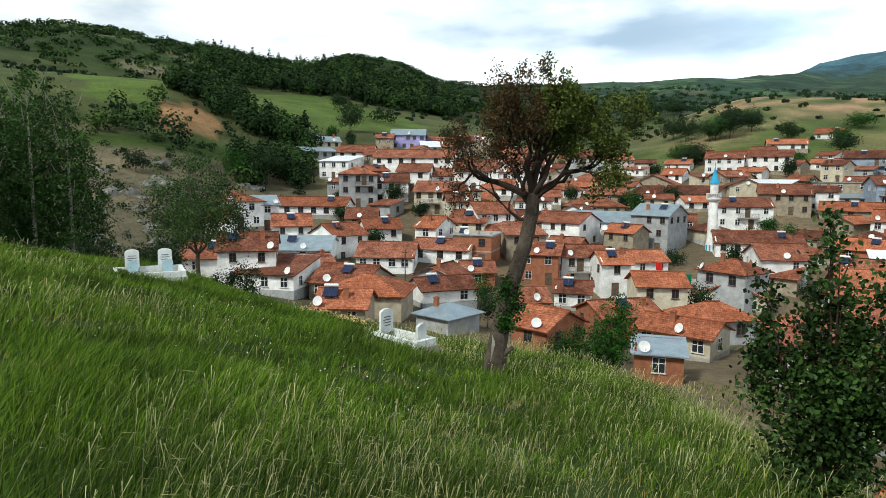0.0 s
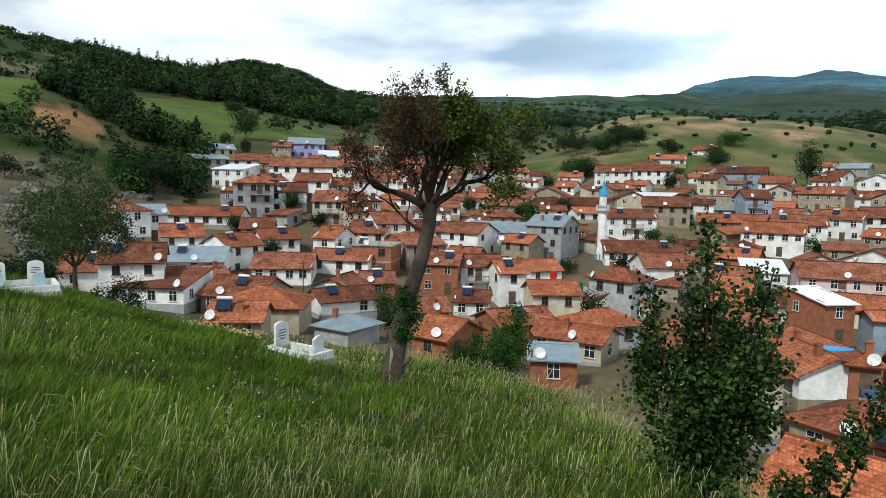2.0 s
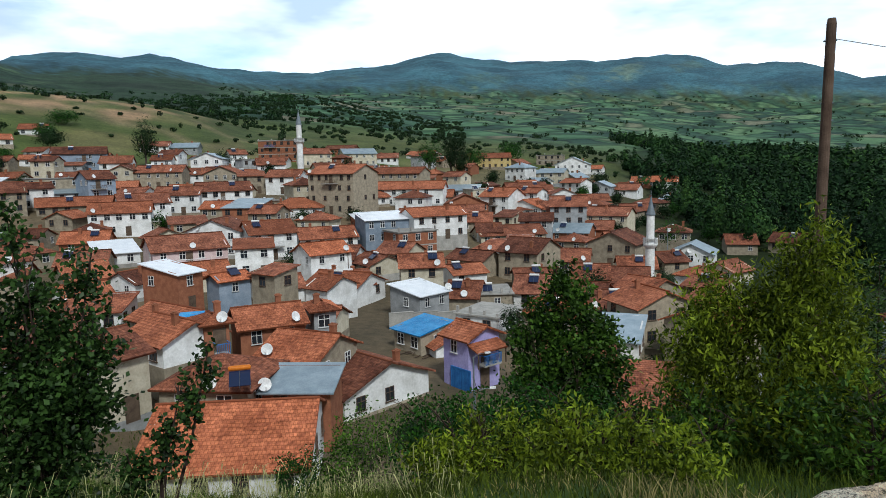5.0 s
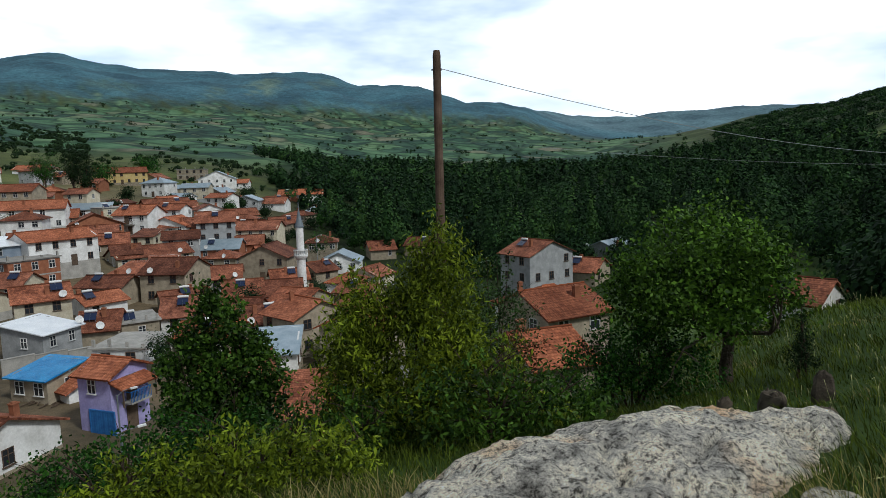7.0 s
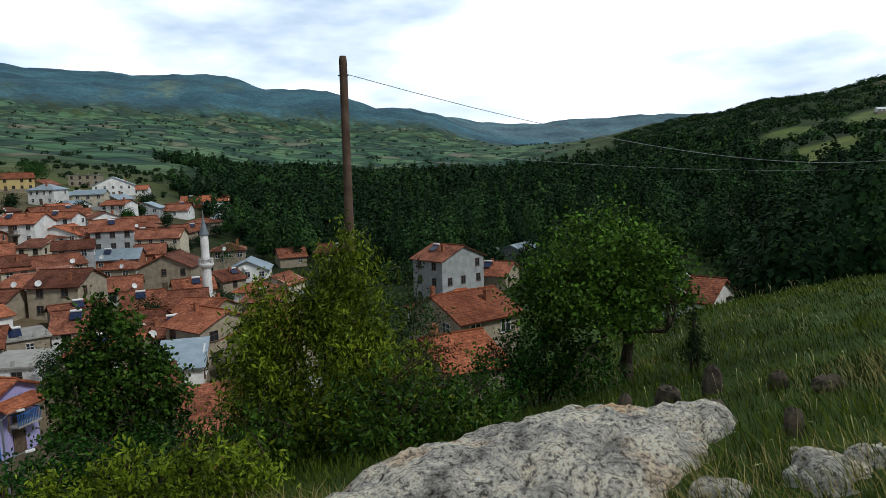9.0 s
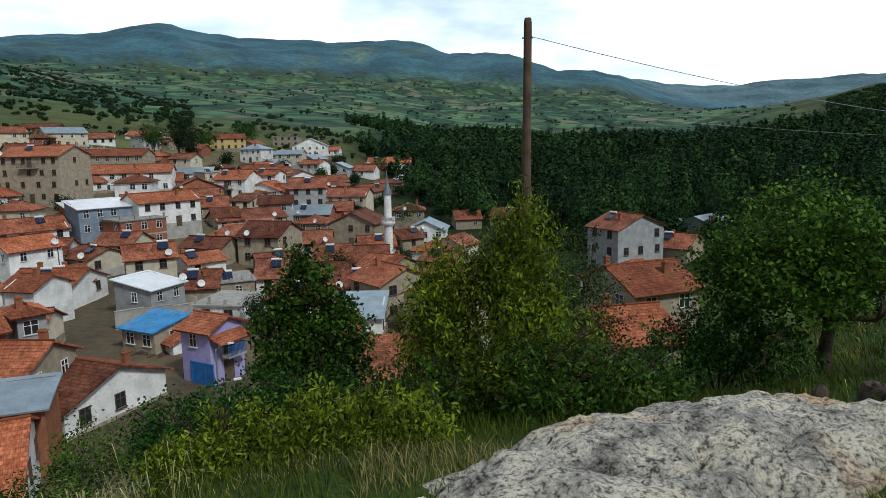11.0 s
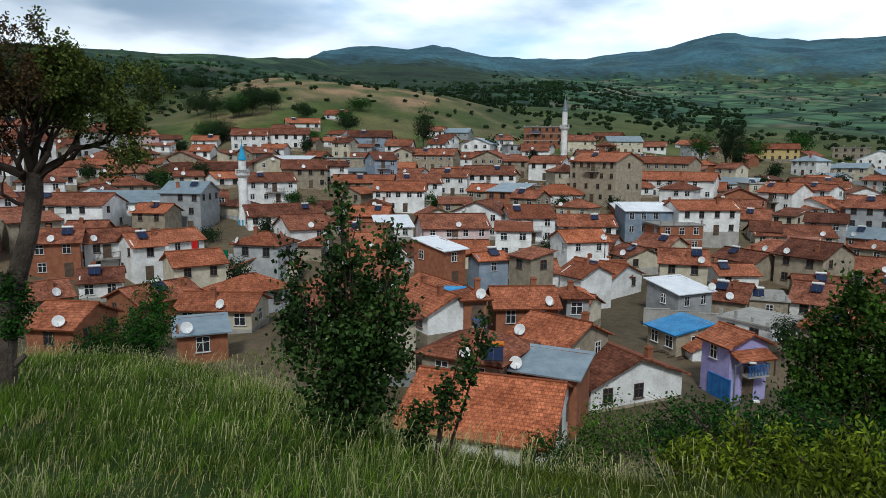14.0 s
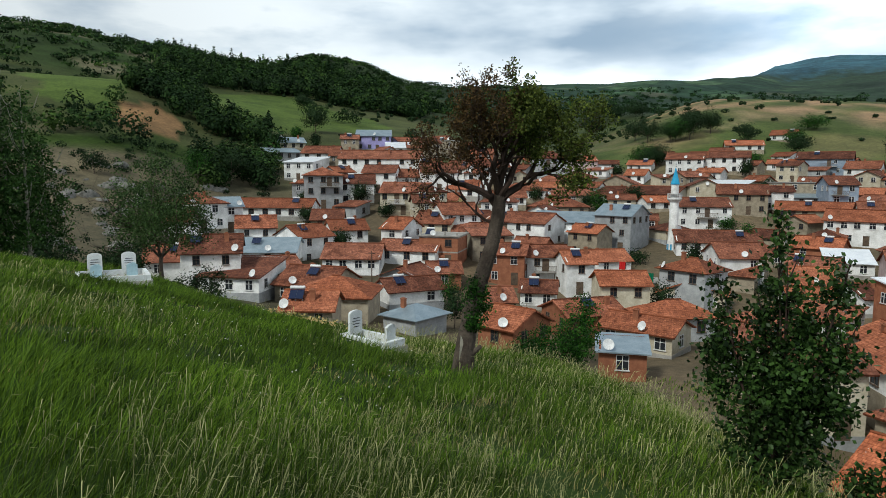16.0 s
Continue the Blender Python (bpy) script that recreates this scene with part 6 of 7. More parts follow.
village_tree(42.1, 25.6, 2.7, 2.7)
village_tree(33.1, 34.4, 1.8, 1.8)
village_tree(162.1, 560.3, 18.0, 20.0)
village_tree(99.2, 285.1, 11.4, 15.5)
village_tree(104.9, 273.5, 9.0, 11.0)
village_tree(112.3, 271.7, 12.6, 15.1)
village_tree(123.1, 276.9, 11.9, 9.3)
village_tree(167.5, 277.6, 6.7, 13.9)
village_tree(81.7, 232.5, 8.4, 10.5)
village_tree(110.4, 424.1, 15.0, 22.5)
village_tree(185.7, 569.3, 13.4, 25.7)
village_tree(144.9, 251.5, 7.4, 8.4)


rng_green = random.Random(41)
gardens = []
for step in range(900):
    b, r = rng_green.uniform(-12, 82), rng_green.uniform(62, 262)
    x, y = HILL[0] + r * math.sin(radians(b)), HILL[1] + r * math.cos(radians(b))
    if len(gardens) > 72 or min(math.hypot(x - a, y - c) for a, c in built) < 5.6 or min([math.hypot(x - a, y - c) for a, c in gardens] + [99]) < 7 or (55 < b < 64 and r < 100):
        continue
    gardens.append((x, y))
    village_tree(round(x, 1), round(y, 1), rng_green.uniform(2.2, 6.5), rng_green.uniform(2.4, 5.5))


def woodland(name, words, places, heights, widths, per, size, mat, seed, pointed=0.25):
    """Many trees far off, joined: clumps of leaves in upright crowns."""
    rs = np.random.RandomState(seed)
    n = len(places)
    z0 = land(places[:, 0], places[:, 1])
    d = rs.normal(size=(n, per, 3))
    d /= np.linalg.norm(d, axis=2, keepdims=True)
    d *= (0.55 + 0.5 * rs.uniform(size=(n, per, 1)))
    slim = np.where(rs.uniform(size=n) < pointed, 0.5, 1.0)
    taper = 1 - 0.45 * np.clip(d[..., 2], 0, 1) * (slim[:, None] < 0.9)
    tall = np.where(slim < 0.9, heights * 1.35, heights)
    c = np.empty((n, per, 3))
    c[..., 0] = places[:, 0, None] + d[..., 0] * widths[:, None] * 0.5 * slim[:, None] * taper
    c[..., 1] = places[:, 1, None] + d[..., 1] * widths[:, None] * 0.5 * slim[:, None] * taper
    c[..., 2] = z0[:, None] + tall[:, None] * (0.52 + 0.48 * d[..., 2])
    k = np.repeat(size, per)[:, None] if np.ndim(size) else size
    away = d.reshape(-1, 3) / np.linalg.norm(d.reshape(-1, 3), axis=1, keepdims=True)
    v, f = leaf_arrays(c.reshape(-1, 3), k, k * 0.85, rs, 0.8, 0, away)
    me = fast_mesh(name, v, f, [mat])
    kinds = np.array([(0.75, 0.8, 0.85), (1.0, 1.0, 1.0), (0.55, 0.62, 0.7), (1.35, 1.3, 1.1), (1.9, 1.75, 1.6), (2.6, 2.2, 1.7), (0.9, 1.0, 0.75)])
    tint = kinds[rs.choice(7, n, p=(0.2, 0.21, 0.16, 0.18, 0.14, 0.06, 0.05))] * rs.uniform(0.75, 1.2, (n, 1))
    cols = np.ones((len(v), 4), np.float32)
    cols[:, :3] = np.repeat(tint, per * 4, axis=0)
    me.color_attributes.new("kind_tint", "FLOAT_COLOR", "POINT").data.foreach_set("color", cols.ravel())
    tagged(new(name, me), words, "trees", kind="stuff")


def spread(rs, n, b0, b1, r0, r1, keep=None):
    """Places scattered evenly over a sector of bearings and distances."""
    b = np.radians(rs.uniform(b0, b1, n))
    r = np.sqrt(rs.uniform(r0**2, r1**2, n))
    if keep is not None:
        k = keep(np.degrees(b), r)
        b, r = b[k], r[k]
    return np.stack([HILL[0] + r * np.sin(b), HILL[1] + r * np.cos(b)], 1)


rsw = np.random.RandomState(77)


def valley_edge(b):
    return np.interp(b, [74, 78, 81, 84, 88, 91, 95, 102, 108, 113, 117, 120, 124, 140], [430, 270, 205, 172, 158, 142, 132, 132, 128, 118, 104, 80, 62, 55])


def clear(b, r):
    """Outside the pastures of the far slope."""
    return np.min([np.hypot((b - q[0]) / q[2], (r - q[1]) / q[3]) for q in PASTURES], axis=0) > 1.0


w1 = spread(rsw, 6400, 74, 140, 55, 420, lambda b, r: (r > valley_edge(b)) & clear(b, r) & ((b < 121) | (r < 235) | (np.sin(b * 9.1 + r) > 0.6)) & (np.sin(b * 0.9 + r / 23) + np.sin(r / 41 - b * 0.35) > -1.25))
d1 = np.hypot(w1[:, 0], w1[:, 1])
for cut0, cut1, most, per, size, seed in ((0, 165, 230, 420, 0.66, 78), (165, 260, 380, 240, 0.95, 178), (260, 999, 800, 110, 1.5, 278)):
    some = w1[(d1 >= cut0) & (d1 < cut1)][:most]
    woodland("valley_woodland", "dense dark poplar and willow woods filling the valley", some, 4.5 + 11 * rsw.uniform(0, 1, len(some)) ** 1.6, rsw.uniform(4.5, 11, len(some)), per, size, M["leaf_wood"], seed, 0.3)
w2 = spread(rsw, 3400, 72, 122, 420, 860, lambda b, r: r > np.interp(b, [72, 76, 80, 86], [1000, 700, 480, 420]))
w2 = w2[:2000]
woodland("far_woodland", "dark woods stretching down the valley", w2, rsw.uniform(8, 15, len(w2)), rsw.uniform(9, 15, len(w2)), 56, 2.6, M["leaf_wood"], 79)
w3 = spread(rsw, 2900, 112, 142, 300, 1500, clear)
woodland("scrub_of_far_slope", "dark oak scrub covering the far slope", w3, rsw.uniform(4, 8, len(w3)), rsw.uniform(8, 16, len(w3)), 30, 2.4, M["leaf_wood"], 80, 0.0)
w4 = spread(rsw, 4200, -62, 10, 440, 1000, lambda b, r: (rsw.uniform(size=len(b)) < np.clip((r - 440) / 90, 0, 0.9)) & ~inside(UPPER_FIELD, b, r) & ~inside(LOWER_FIELD, b, r))
woodland("hill_woodland", "low dark oak scrub up to the ridge", w4, rsw.uniform(2.5, 5.5, len(w4)), rsw.uniform(7, 15, len(w4)), 34, 2.0, M["leaf_hill"], 81, 0.0)
for shape, r0, r1, tries, low, high, per, size, seed, name, words in ((OAK_BELT, 400, 690, 2600, 7, 13, 90, 1.7, 85, "oak_belt", "dense dark oak wood above the hill field"), (OAK_GROVE, 225, 455, 1500, 6, 10, 150, 1.1, 86, "oak_grove", "dense dark grove between the hill fields"), (GARDEN_GROVE, 160, 220, 330, 5, 9, 170, 0.8, 87, "garden_grove", "dark garden trees above the white houses")):
    some = spread(rsw, tries, -24, 3, r0, r1, lambda b, r: inside(shape, b, r))
    woodland(name, words, some, rsw.uniform(low, high, len(some)), rsw.uniform(low * 0.9, high * 0.95, len(some)), per, size, M["leaf_hill"], seed, 0.1)
lone = np.array([(-9.0, 322), (-8.4, 330), (-9.4, 334), (-6.8, 318), (-6.2, 322), (-5.6, 312), (-24.0, 236), (-24.6, 212), (-26.4, 204), (-25.0, 196), (-23.0, 198), (-22.4, 190), (-13.2, 236), (-12.4, 228), (-14.0, 240), (-27.5, 205), (-28.4, 200), (-26.8, 214)], float)
lone = np.stack([HILL[0] + lone[:, 1] * np.sin(np.radians(lone[:, 0])), HILL[1] + lone[:, 1] * np.cos(np.radians(lone[:, 0]))], 1)
woodland("field_edge_trees", "dark rounded trees on the edges of the hill fields", lone, rsw.uniform(5, 9, len(lone)), rsw.uniform(6, 10, len(lone)), 190, 0.9, M["leaf_hill"], 88, 0.0)
w5 = np.concatenate([spread(rsw, 420, -62, -13, 85, 230), spread(rsw, 300, -62, 4, 230, 440, lambda b, r: ~inside(UPPER_FIELD, b, r) & ~inside(LOWER_FIELD, b, r)), spread(rsw, 230, 10, 52, 270, 560), spread(rsw, 900, 38, 62, 520, 1250), spread(rsw, 160, 54, 76, 300, 620)])
d5 = np.hypot(w5[:, 0], w5[:, 1])
woodland("hill_scrub", "scattered dark bushes on the dry hillsides", w5, rsw.uniform(1.2, 3.2, len(w5)) * np.clip(d5 / 400, 0.8, 1.6), rsw.uniform(2, 5, len(w5)) * np.clip(d5 / 400, 0.8, 2.0), 44, np.clip(d5 / 330, 0.35, 2.0), M["leaf_dark"], 82, 0.0)
w6 = spread(rsw, 2600, 42, 110, 700, 2500, lambda b, r: np.sin(r / 34 + 2 * np.sin(b / 5)) * np.sin(b * 1.4 + r / 170) > 0.35)
woodland("field_trees", "scattered trees and hedges between the valley fields", w6, rsw.uniform(4, 8, len(w6)), rsw.uniform(7, 14, len(w6)), 26, 2.6, M["leaf_dark"], 83, 0.1)
w7 = spread(rsw, 1100, 3, 48, 600, 1500)
woodland("plateau_scrub", "dark scrub on the plateau behind the village", w7, rsw.uniform(4, 8, len(w7)), rsw.uniform(8, 16, len(w7)), 30, 2.4, M["leaf_wood"], 84, 0.0)


# ---- rocks ----
M["rock"], gn, gl, gb = shader("grey_limestone", 0.9)
gc = gn.new("ShaderNodeTexCoord").outputs["Object"]
k1, k2, k3, k4 = noise_node(gn, gl, gc, 1.3, 9, 0.7), noise_node(gn, gl, gc, 17.0, 8, 0.74), noise_node(gn, gl, gc, 48.0, 4, 0.7), noise_node(gn, gl, gc, 0.8, 3)
c1 = ramp(gn, [(0.36, (0.22, 0.213, 0.20)), (0.43, (0.52, 0.50, 0.465)), (0.50, (0.72, 0.69, 0.62)), (0.54, (0.88, 0.82, 0.70)), (0.68, (0.92, 0.865, 0.74))])
gl.new(k1.outputs[0], c1.inputs[0])
c2 = ramp(gn, [(0.40, (0.17, 0.165, 0.158)), (0.49, (0.95, 0.94, 0.92)), (0.56, (1.05, 1.04, 1.02)), (0.66, (1.5, 1.48, 1.44))])
gl.new(k2.outputs[0], c2.inputs[0])
c3 = ramp(gn, [(0.36, (0.62, 0.61, 0.60)), (0.46, (1.1, 1.09, 1.07)), (0.66, (1.35, 1.33, 1.3))])
gl.new(k3.outputs[0], c3.inputs[0])
c4 = ramp(gn, [(0.57, (1, 1, 1)), (0.70, (0.85, 0.62, 0.43))])
gl.new(k4.outputs[0], c4.inputs[0])
gl.new(mixed(gn, gl, "MULTIPLY", 1.0, mixed(gn, gl, "MULTIPLY", 1.0, mixed(gn, gl, "MULTIPLY", 1.0, c1.outputs[0], c2.outputs[0]), c3.outputs[0]), c4.outputs[0]), gb.inputs["Base Color"])
hsum = gn.new("ShaderNodeMath")
hsum.operation = "ADD"
gl.new(k2.outputs[0], hsum.inputs[0])
gl.new(k3.outputs[0], hsum.inputs[1])
bumped(gn, gl, gb, hsum.outputs[0], 1.0, 0.07)


def rock(name, x, y, z, sx, sy, sz, turn, words, seed, detail=5, rough=0.22, tip=0.0):
    bm = bmesh.new()
    bmesh.ops.create_icosphere(bm, subdivisions=detail, radius=1.0)
    off = Vector((seed * 3.1, seed * 1.7, seed * 2.3))
    for v in bm.verts:
        p = v.co.copy()
        q = Vector((p.x * sx, p.y * sy, p.z * sz))
        d = rough * noise.fractal(q * 0.8 + off, 0.9, 2.1, 6) + 0.10 * noise.noise(q * 2.6 + off)
        crack = abs(noise.noise(Vector((q.x * 0.9, q.y * 0.9, q.z * 2.2)) + off * 2))
        d -= 0.2 * max(0.0, 1 - crack / 0.05) * min(1.0, rough / 0.16)
        d += 0.10 * abs(noise.noise(q * 1.7 + off * 1.3)) + 0.07 * abs(noise.noise(q * 5.0 + off)) - 0.05 * max(0.0, 1 - abs(noise.noise(q * 3.3 + off)) / 0.12) + 0.03 * noise.noise(q * 11 + off)
        if p.z > 0:
            p.z = p.z ** 0.58
        v.co = Vector((p.x * sx, p.y * sy, p.z * sz)) + v.normal * d * min(sx, sz) ** 0.5
    me = bpy.data.meshes.new(name)
    bm.to_mesh(me)
    bm.free()
    me.materials.append(M["rock"])
    me.polygons.foreach_set("use_smooth", [True] * len(me.polygons))
    ob = new(name, me)
    ob.matrix_basis = pose(x, y, z, 0, tip, turn)
    return tagged(ob, words, "rock")


rock("boulder", 6.95, -2.5, -3.62, 3.55, 1.8, 0.86, -46, "broad grey limestone outcrop with pale and rusty lichen", 2, 6, 0.12, 2.0)
rock("boulder", 8.55, -4.85, -3.62, 0.72, 0.85, 0.5, -20, "rough grey limestone block behind the outcrop", 5, 5, 0.42)
rock("stone", 5.85, -4.47, -2.52, 0.42, 0.3, 0.17, -10, "low grey stone in the grass", 31, 5, 0.45)
rock("stone", 5.99, -4.92, -2.45, 0.28, 0.21, 0.17, -10, "low grey stone in the grass", 32, 5, 0.45)
rock("stone", 6.58, -4.76, -2.62, 0.22, 0.16, 0.11, -10, "low grey stone in the grass", 33, 5, 0.45)
rock("stone", 6.29, -3.92, -2.77, 0.22, 0.17, 0.11, -10, "low grey stone in the grass", 34, 5, 0.45)
rock("stone", 6.22, -5.26, -2.45, 0.16, 0.12, 0.08, -10, "low grey stone in the grass", 35, 5, 0.45)
rock("boulder", 5.5, -0.55, -3.05, 1.0, 0.7, 0.45, -50, "low rusty grey limestone shelf", 9, 5, 0.16)
rs_r = np.random.RandomState(5)
M["crag"] = plain("grey_scree", (0.12, 0.118, 0.105), (0.27, 0.262, 0.24), 1.2, 8, 0.95, bump=0.8, depth=0.1)
for i in range(90):
    b, r = radians(rs_r.uniform(-40, -15)), rs_r.uniform(105, 175)
    x, y = HILL[0] + r * math.sin(b), HILL[1] + r * math.cos(b)
    s = rs_r.uniform(0.5, 1.9)
    rock("crag", x, y, ground(x, y) - 0.2 * s, s * 1.2, s, s * 0.8, rs_r.uniform(0, 360), "grey limestone crag on the scrubby slope", 20 + i, 3, 0.5).data.materials[0] = M["crag"]
def uncut_stone(w, t, h, seed):
    """An upright slab broken from the field: rough sides and a chipped top."""
    rs = random.Random(seed)
    k, n, levels = Kit(), 14, (-0.3, 0.02, 0.25, 0.5, 0.72, 0.88, 1.0)
    lean = rs.uniform(-0.12, 0.12) * w
    for q in levels:
        swell = (1.0, 1.0, 1.06, 1.0, 0.9, 0.72, 0.38)[levels.index(q)]
        for i in range(n):
            a = 2 * math.pi * i / n
            cx, cy = math.cos(a), math.sin(a)
            sq = 1 / max(abs(cx), abs(cy)) ** 0.55
            j = rs.uniform(0.86, 1.12) * swell * sq
            k.v.append((w / 2 * cx * j + lean * max(q, 0), t / 2 * cy * j, q * h + (rs.uniform(-0.09, 0.09) * h if q > 0.6 else 0)))
    for r in range(len(levels) - 1):
        for i in range(n):
            m = (i + 1) % n
            k.f.append((r * n + i, r * n + m, (r + 1) * n + m, (r + 1) * n + i))
    k.f.append(tuple((len(levels) - 1) * n + i for i in range(n)))
    return k.mesh("old_headstone", M["headstone"])


for x, y, w, h in ((10.76, -6.37, 0.28, 0.44), (9.49, -6.53, 0.22, 0.26), (8.67, -6.65, 0.38, 0.17), (7.18, -5.14, 0.18, 0.27), (11.27, -5.91, 0.40, 0.34), (9.26, -5.55, 0.28, 0.22), (12.2, -5.6, 0.24, 0.3)):
    ob = new("old_headstone", uncut_stone(w, w * 0.5, h, int(x * 9)))
    ob.matrix_basis = pose(x, y, ground(x, y), (x * 37 % 14) - 7, (x * 53 % 16) - 8, 40 + x * 40 % 50)
    tagged(ob, "weathered brown uncut headstone leaning in the grass", "headstone", "old headstones in the grass")


# ---- graves ----
def stone_mesh(w, h, t, mat, arch=True):
    pts = [(-w / 2, 0), (w / 2, 0), (w / 2, h * 0.82)] + ([(w / 2 * math.cos(a) * 0.96, h * 0.86 + h * 0.14 * math.sin(a)) for a in np.linspace(0.2, math.pi - 0.2, 9)] if arch else [(w * 0.2, h), (-w * 0.2, h * 0.96)]) + [(-w / 2, h * 0.82)]
    return Kit().poly([(x, -t / 2, z) for x, z in pts], t).mesh("headstone", mat)


def grave(x, y, turn, length, width, heads, words):
    """A kerbed grave: heads at -x, feet at +x of its own axis."""
    z = ground(x, y) - 0.1
    root = thing("grave", x, y, z + 0.12, turn, words, "grave", "graves in the meadow")
    L, W, t = length / 2, width / 2, 0.14
    for x0, x1, y0, y1 in ((-L, L, -W, -W + t), (-L, L, W - t, W), (-L, -L + t, -W + t, W - t), (L - t, L, -W + t, W - t)):
        part("kerb", Kit().box(x0, x1, y0, y1, -0.5, 0.22).mesh("kerb", M["marble"]), root)
    part("base_course", Kit().box(-L - 0.06, L + 0.06, -W - 0.06, W + 0.06, -0.8, 0.02).mesh("base_course", M["concrete"]), root)
    for off, pale in heads:
        hs = part("headstone", stone_mesh(0.5, 0.72, 0.09, M["marble"]), root, pose(-L + 0.2, off, 0.18, 0, 0, 90))
        for i, wd in enumerate((0.26, 0.32, 0.3, 0.24)):
            part("inscription", Kit().box(-wd / 2, wd / 2, -0.052, -0.044, 0.46 - i * 0.085, 0.485 - i * 0.085).mesh("inscription", M["ink"]), hs)
        part("footstone", stone_mesh(0.36, 0.5, 0.09, M["bluestone"] if pale else M["marble"], False), root, pose(L - 0.2, off, 0.18, 0, 0, 90))


grave(-10.1, 22.9, -63, 2.0, 2.4, ((-0.55, True), (0.6, True)), "double grave with marble kerb, headstones and pale blue footstones")
grave(-0.25, 17.75, -41, 1.85, 0.85, ((0, False),), "single grave with white marble kerb, headstone and footstone")

# ---- pole and wires ----
pole = thing("utility_pole", 19.8, -1.04, ground(19.8, -1.04), 0, "weathered brown wooden utility pole with one wire", "utility pole")
ph = 2.95 - pole.location.z
part("shaft", Kit().tube([(0, 0, -1.0), (0.02, 0.01, ph * 0.5), (0.0, -0.03, ph - 0.12), (0.0, -0.03, ph)], [0.145, 0.125, 0.105, 0.085], 14).mesh("shaft", M["pole"]), pole)
for i, z in enumerate((ph - 0.5, ph - 1.9, ph - 2.3)):
    part("bolt", Kit().tube([(-0.02, -0.16, z), (-0.02, 0.12, z)], [0.02, 0.02], 6).mesh("bolt", M["lead"]), pole)


def wire(points, words):
    a, b, sag = points
    a, b = Vector(a), Vector(b)
    pts = [a.lerp(b, i / 24) - Vector((0, 0, sag * 4 * (i / 24) * (1 - i / 24))) for i in range(25)]
    tagged(new("wire", Kit().tube(pts, [0.011] * 25, 4).mesh("wire", M["wire"])), words, "wire")


wire(((19.8, -1.1, 2.5), (42.9, -45.0, 1.1), 2.0), "thin overhead wire hung from the wooden pole")
wire(((48, -8, 1.2), (60, -75, 0.2), 1.6), "thin overhead wire over the valley")

# ---- heaters and dishes of the houses below ----
heater(pose(33.9, 34.3, -15.2, 0, 0, -45), "orange")


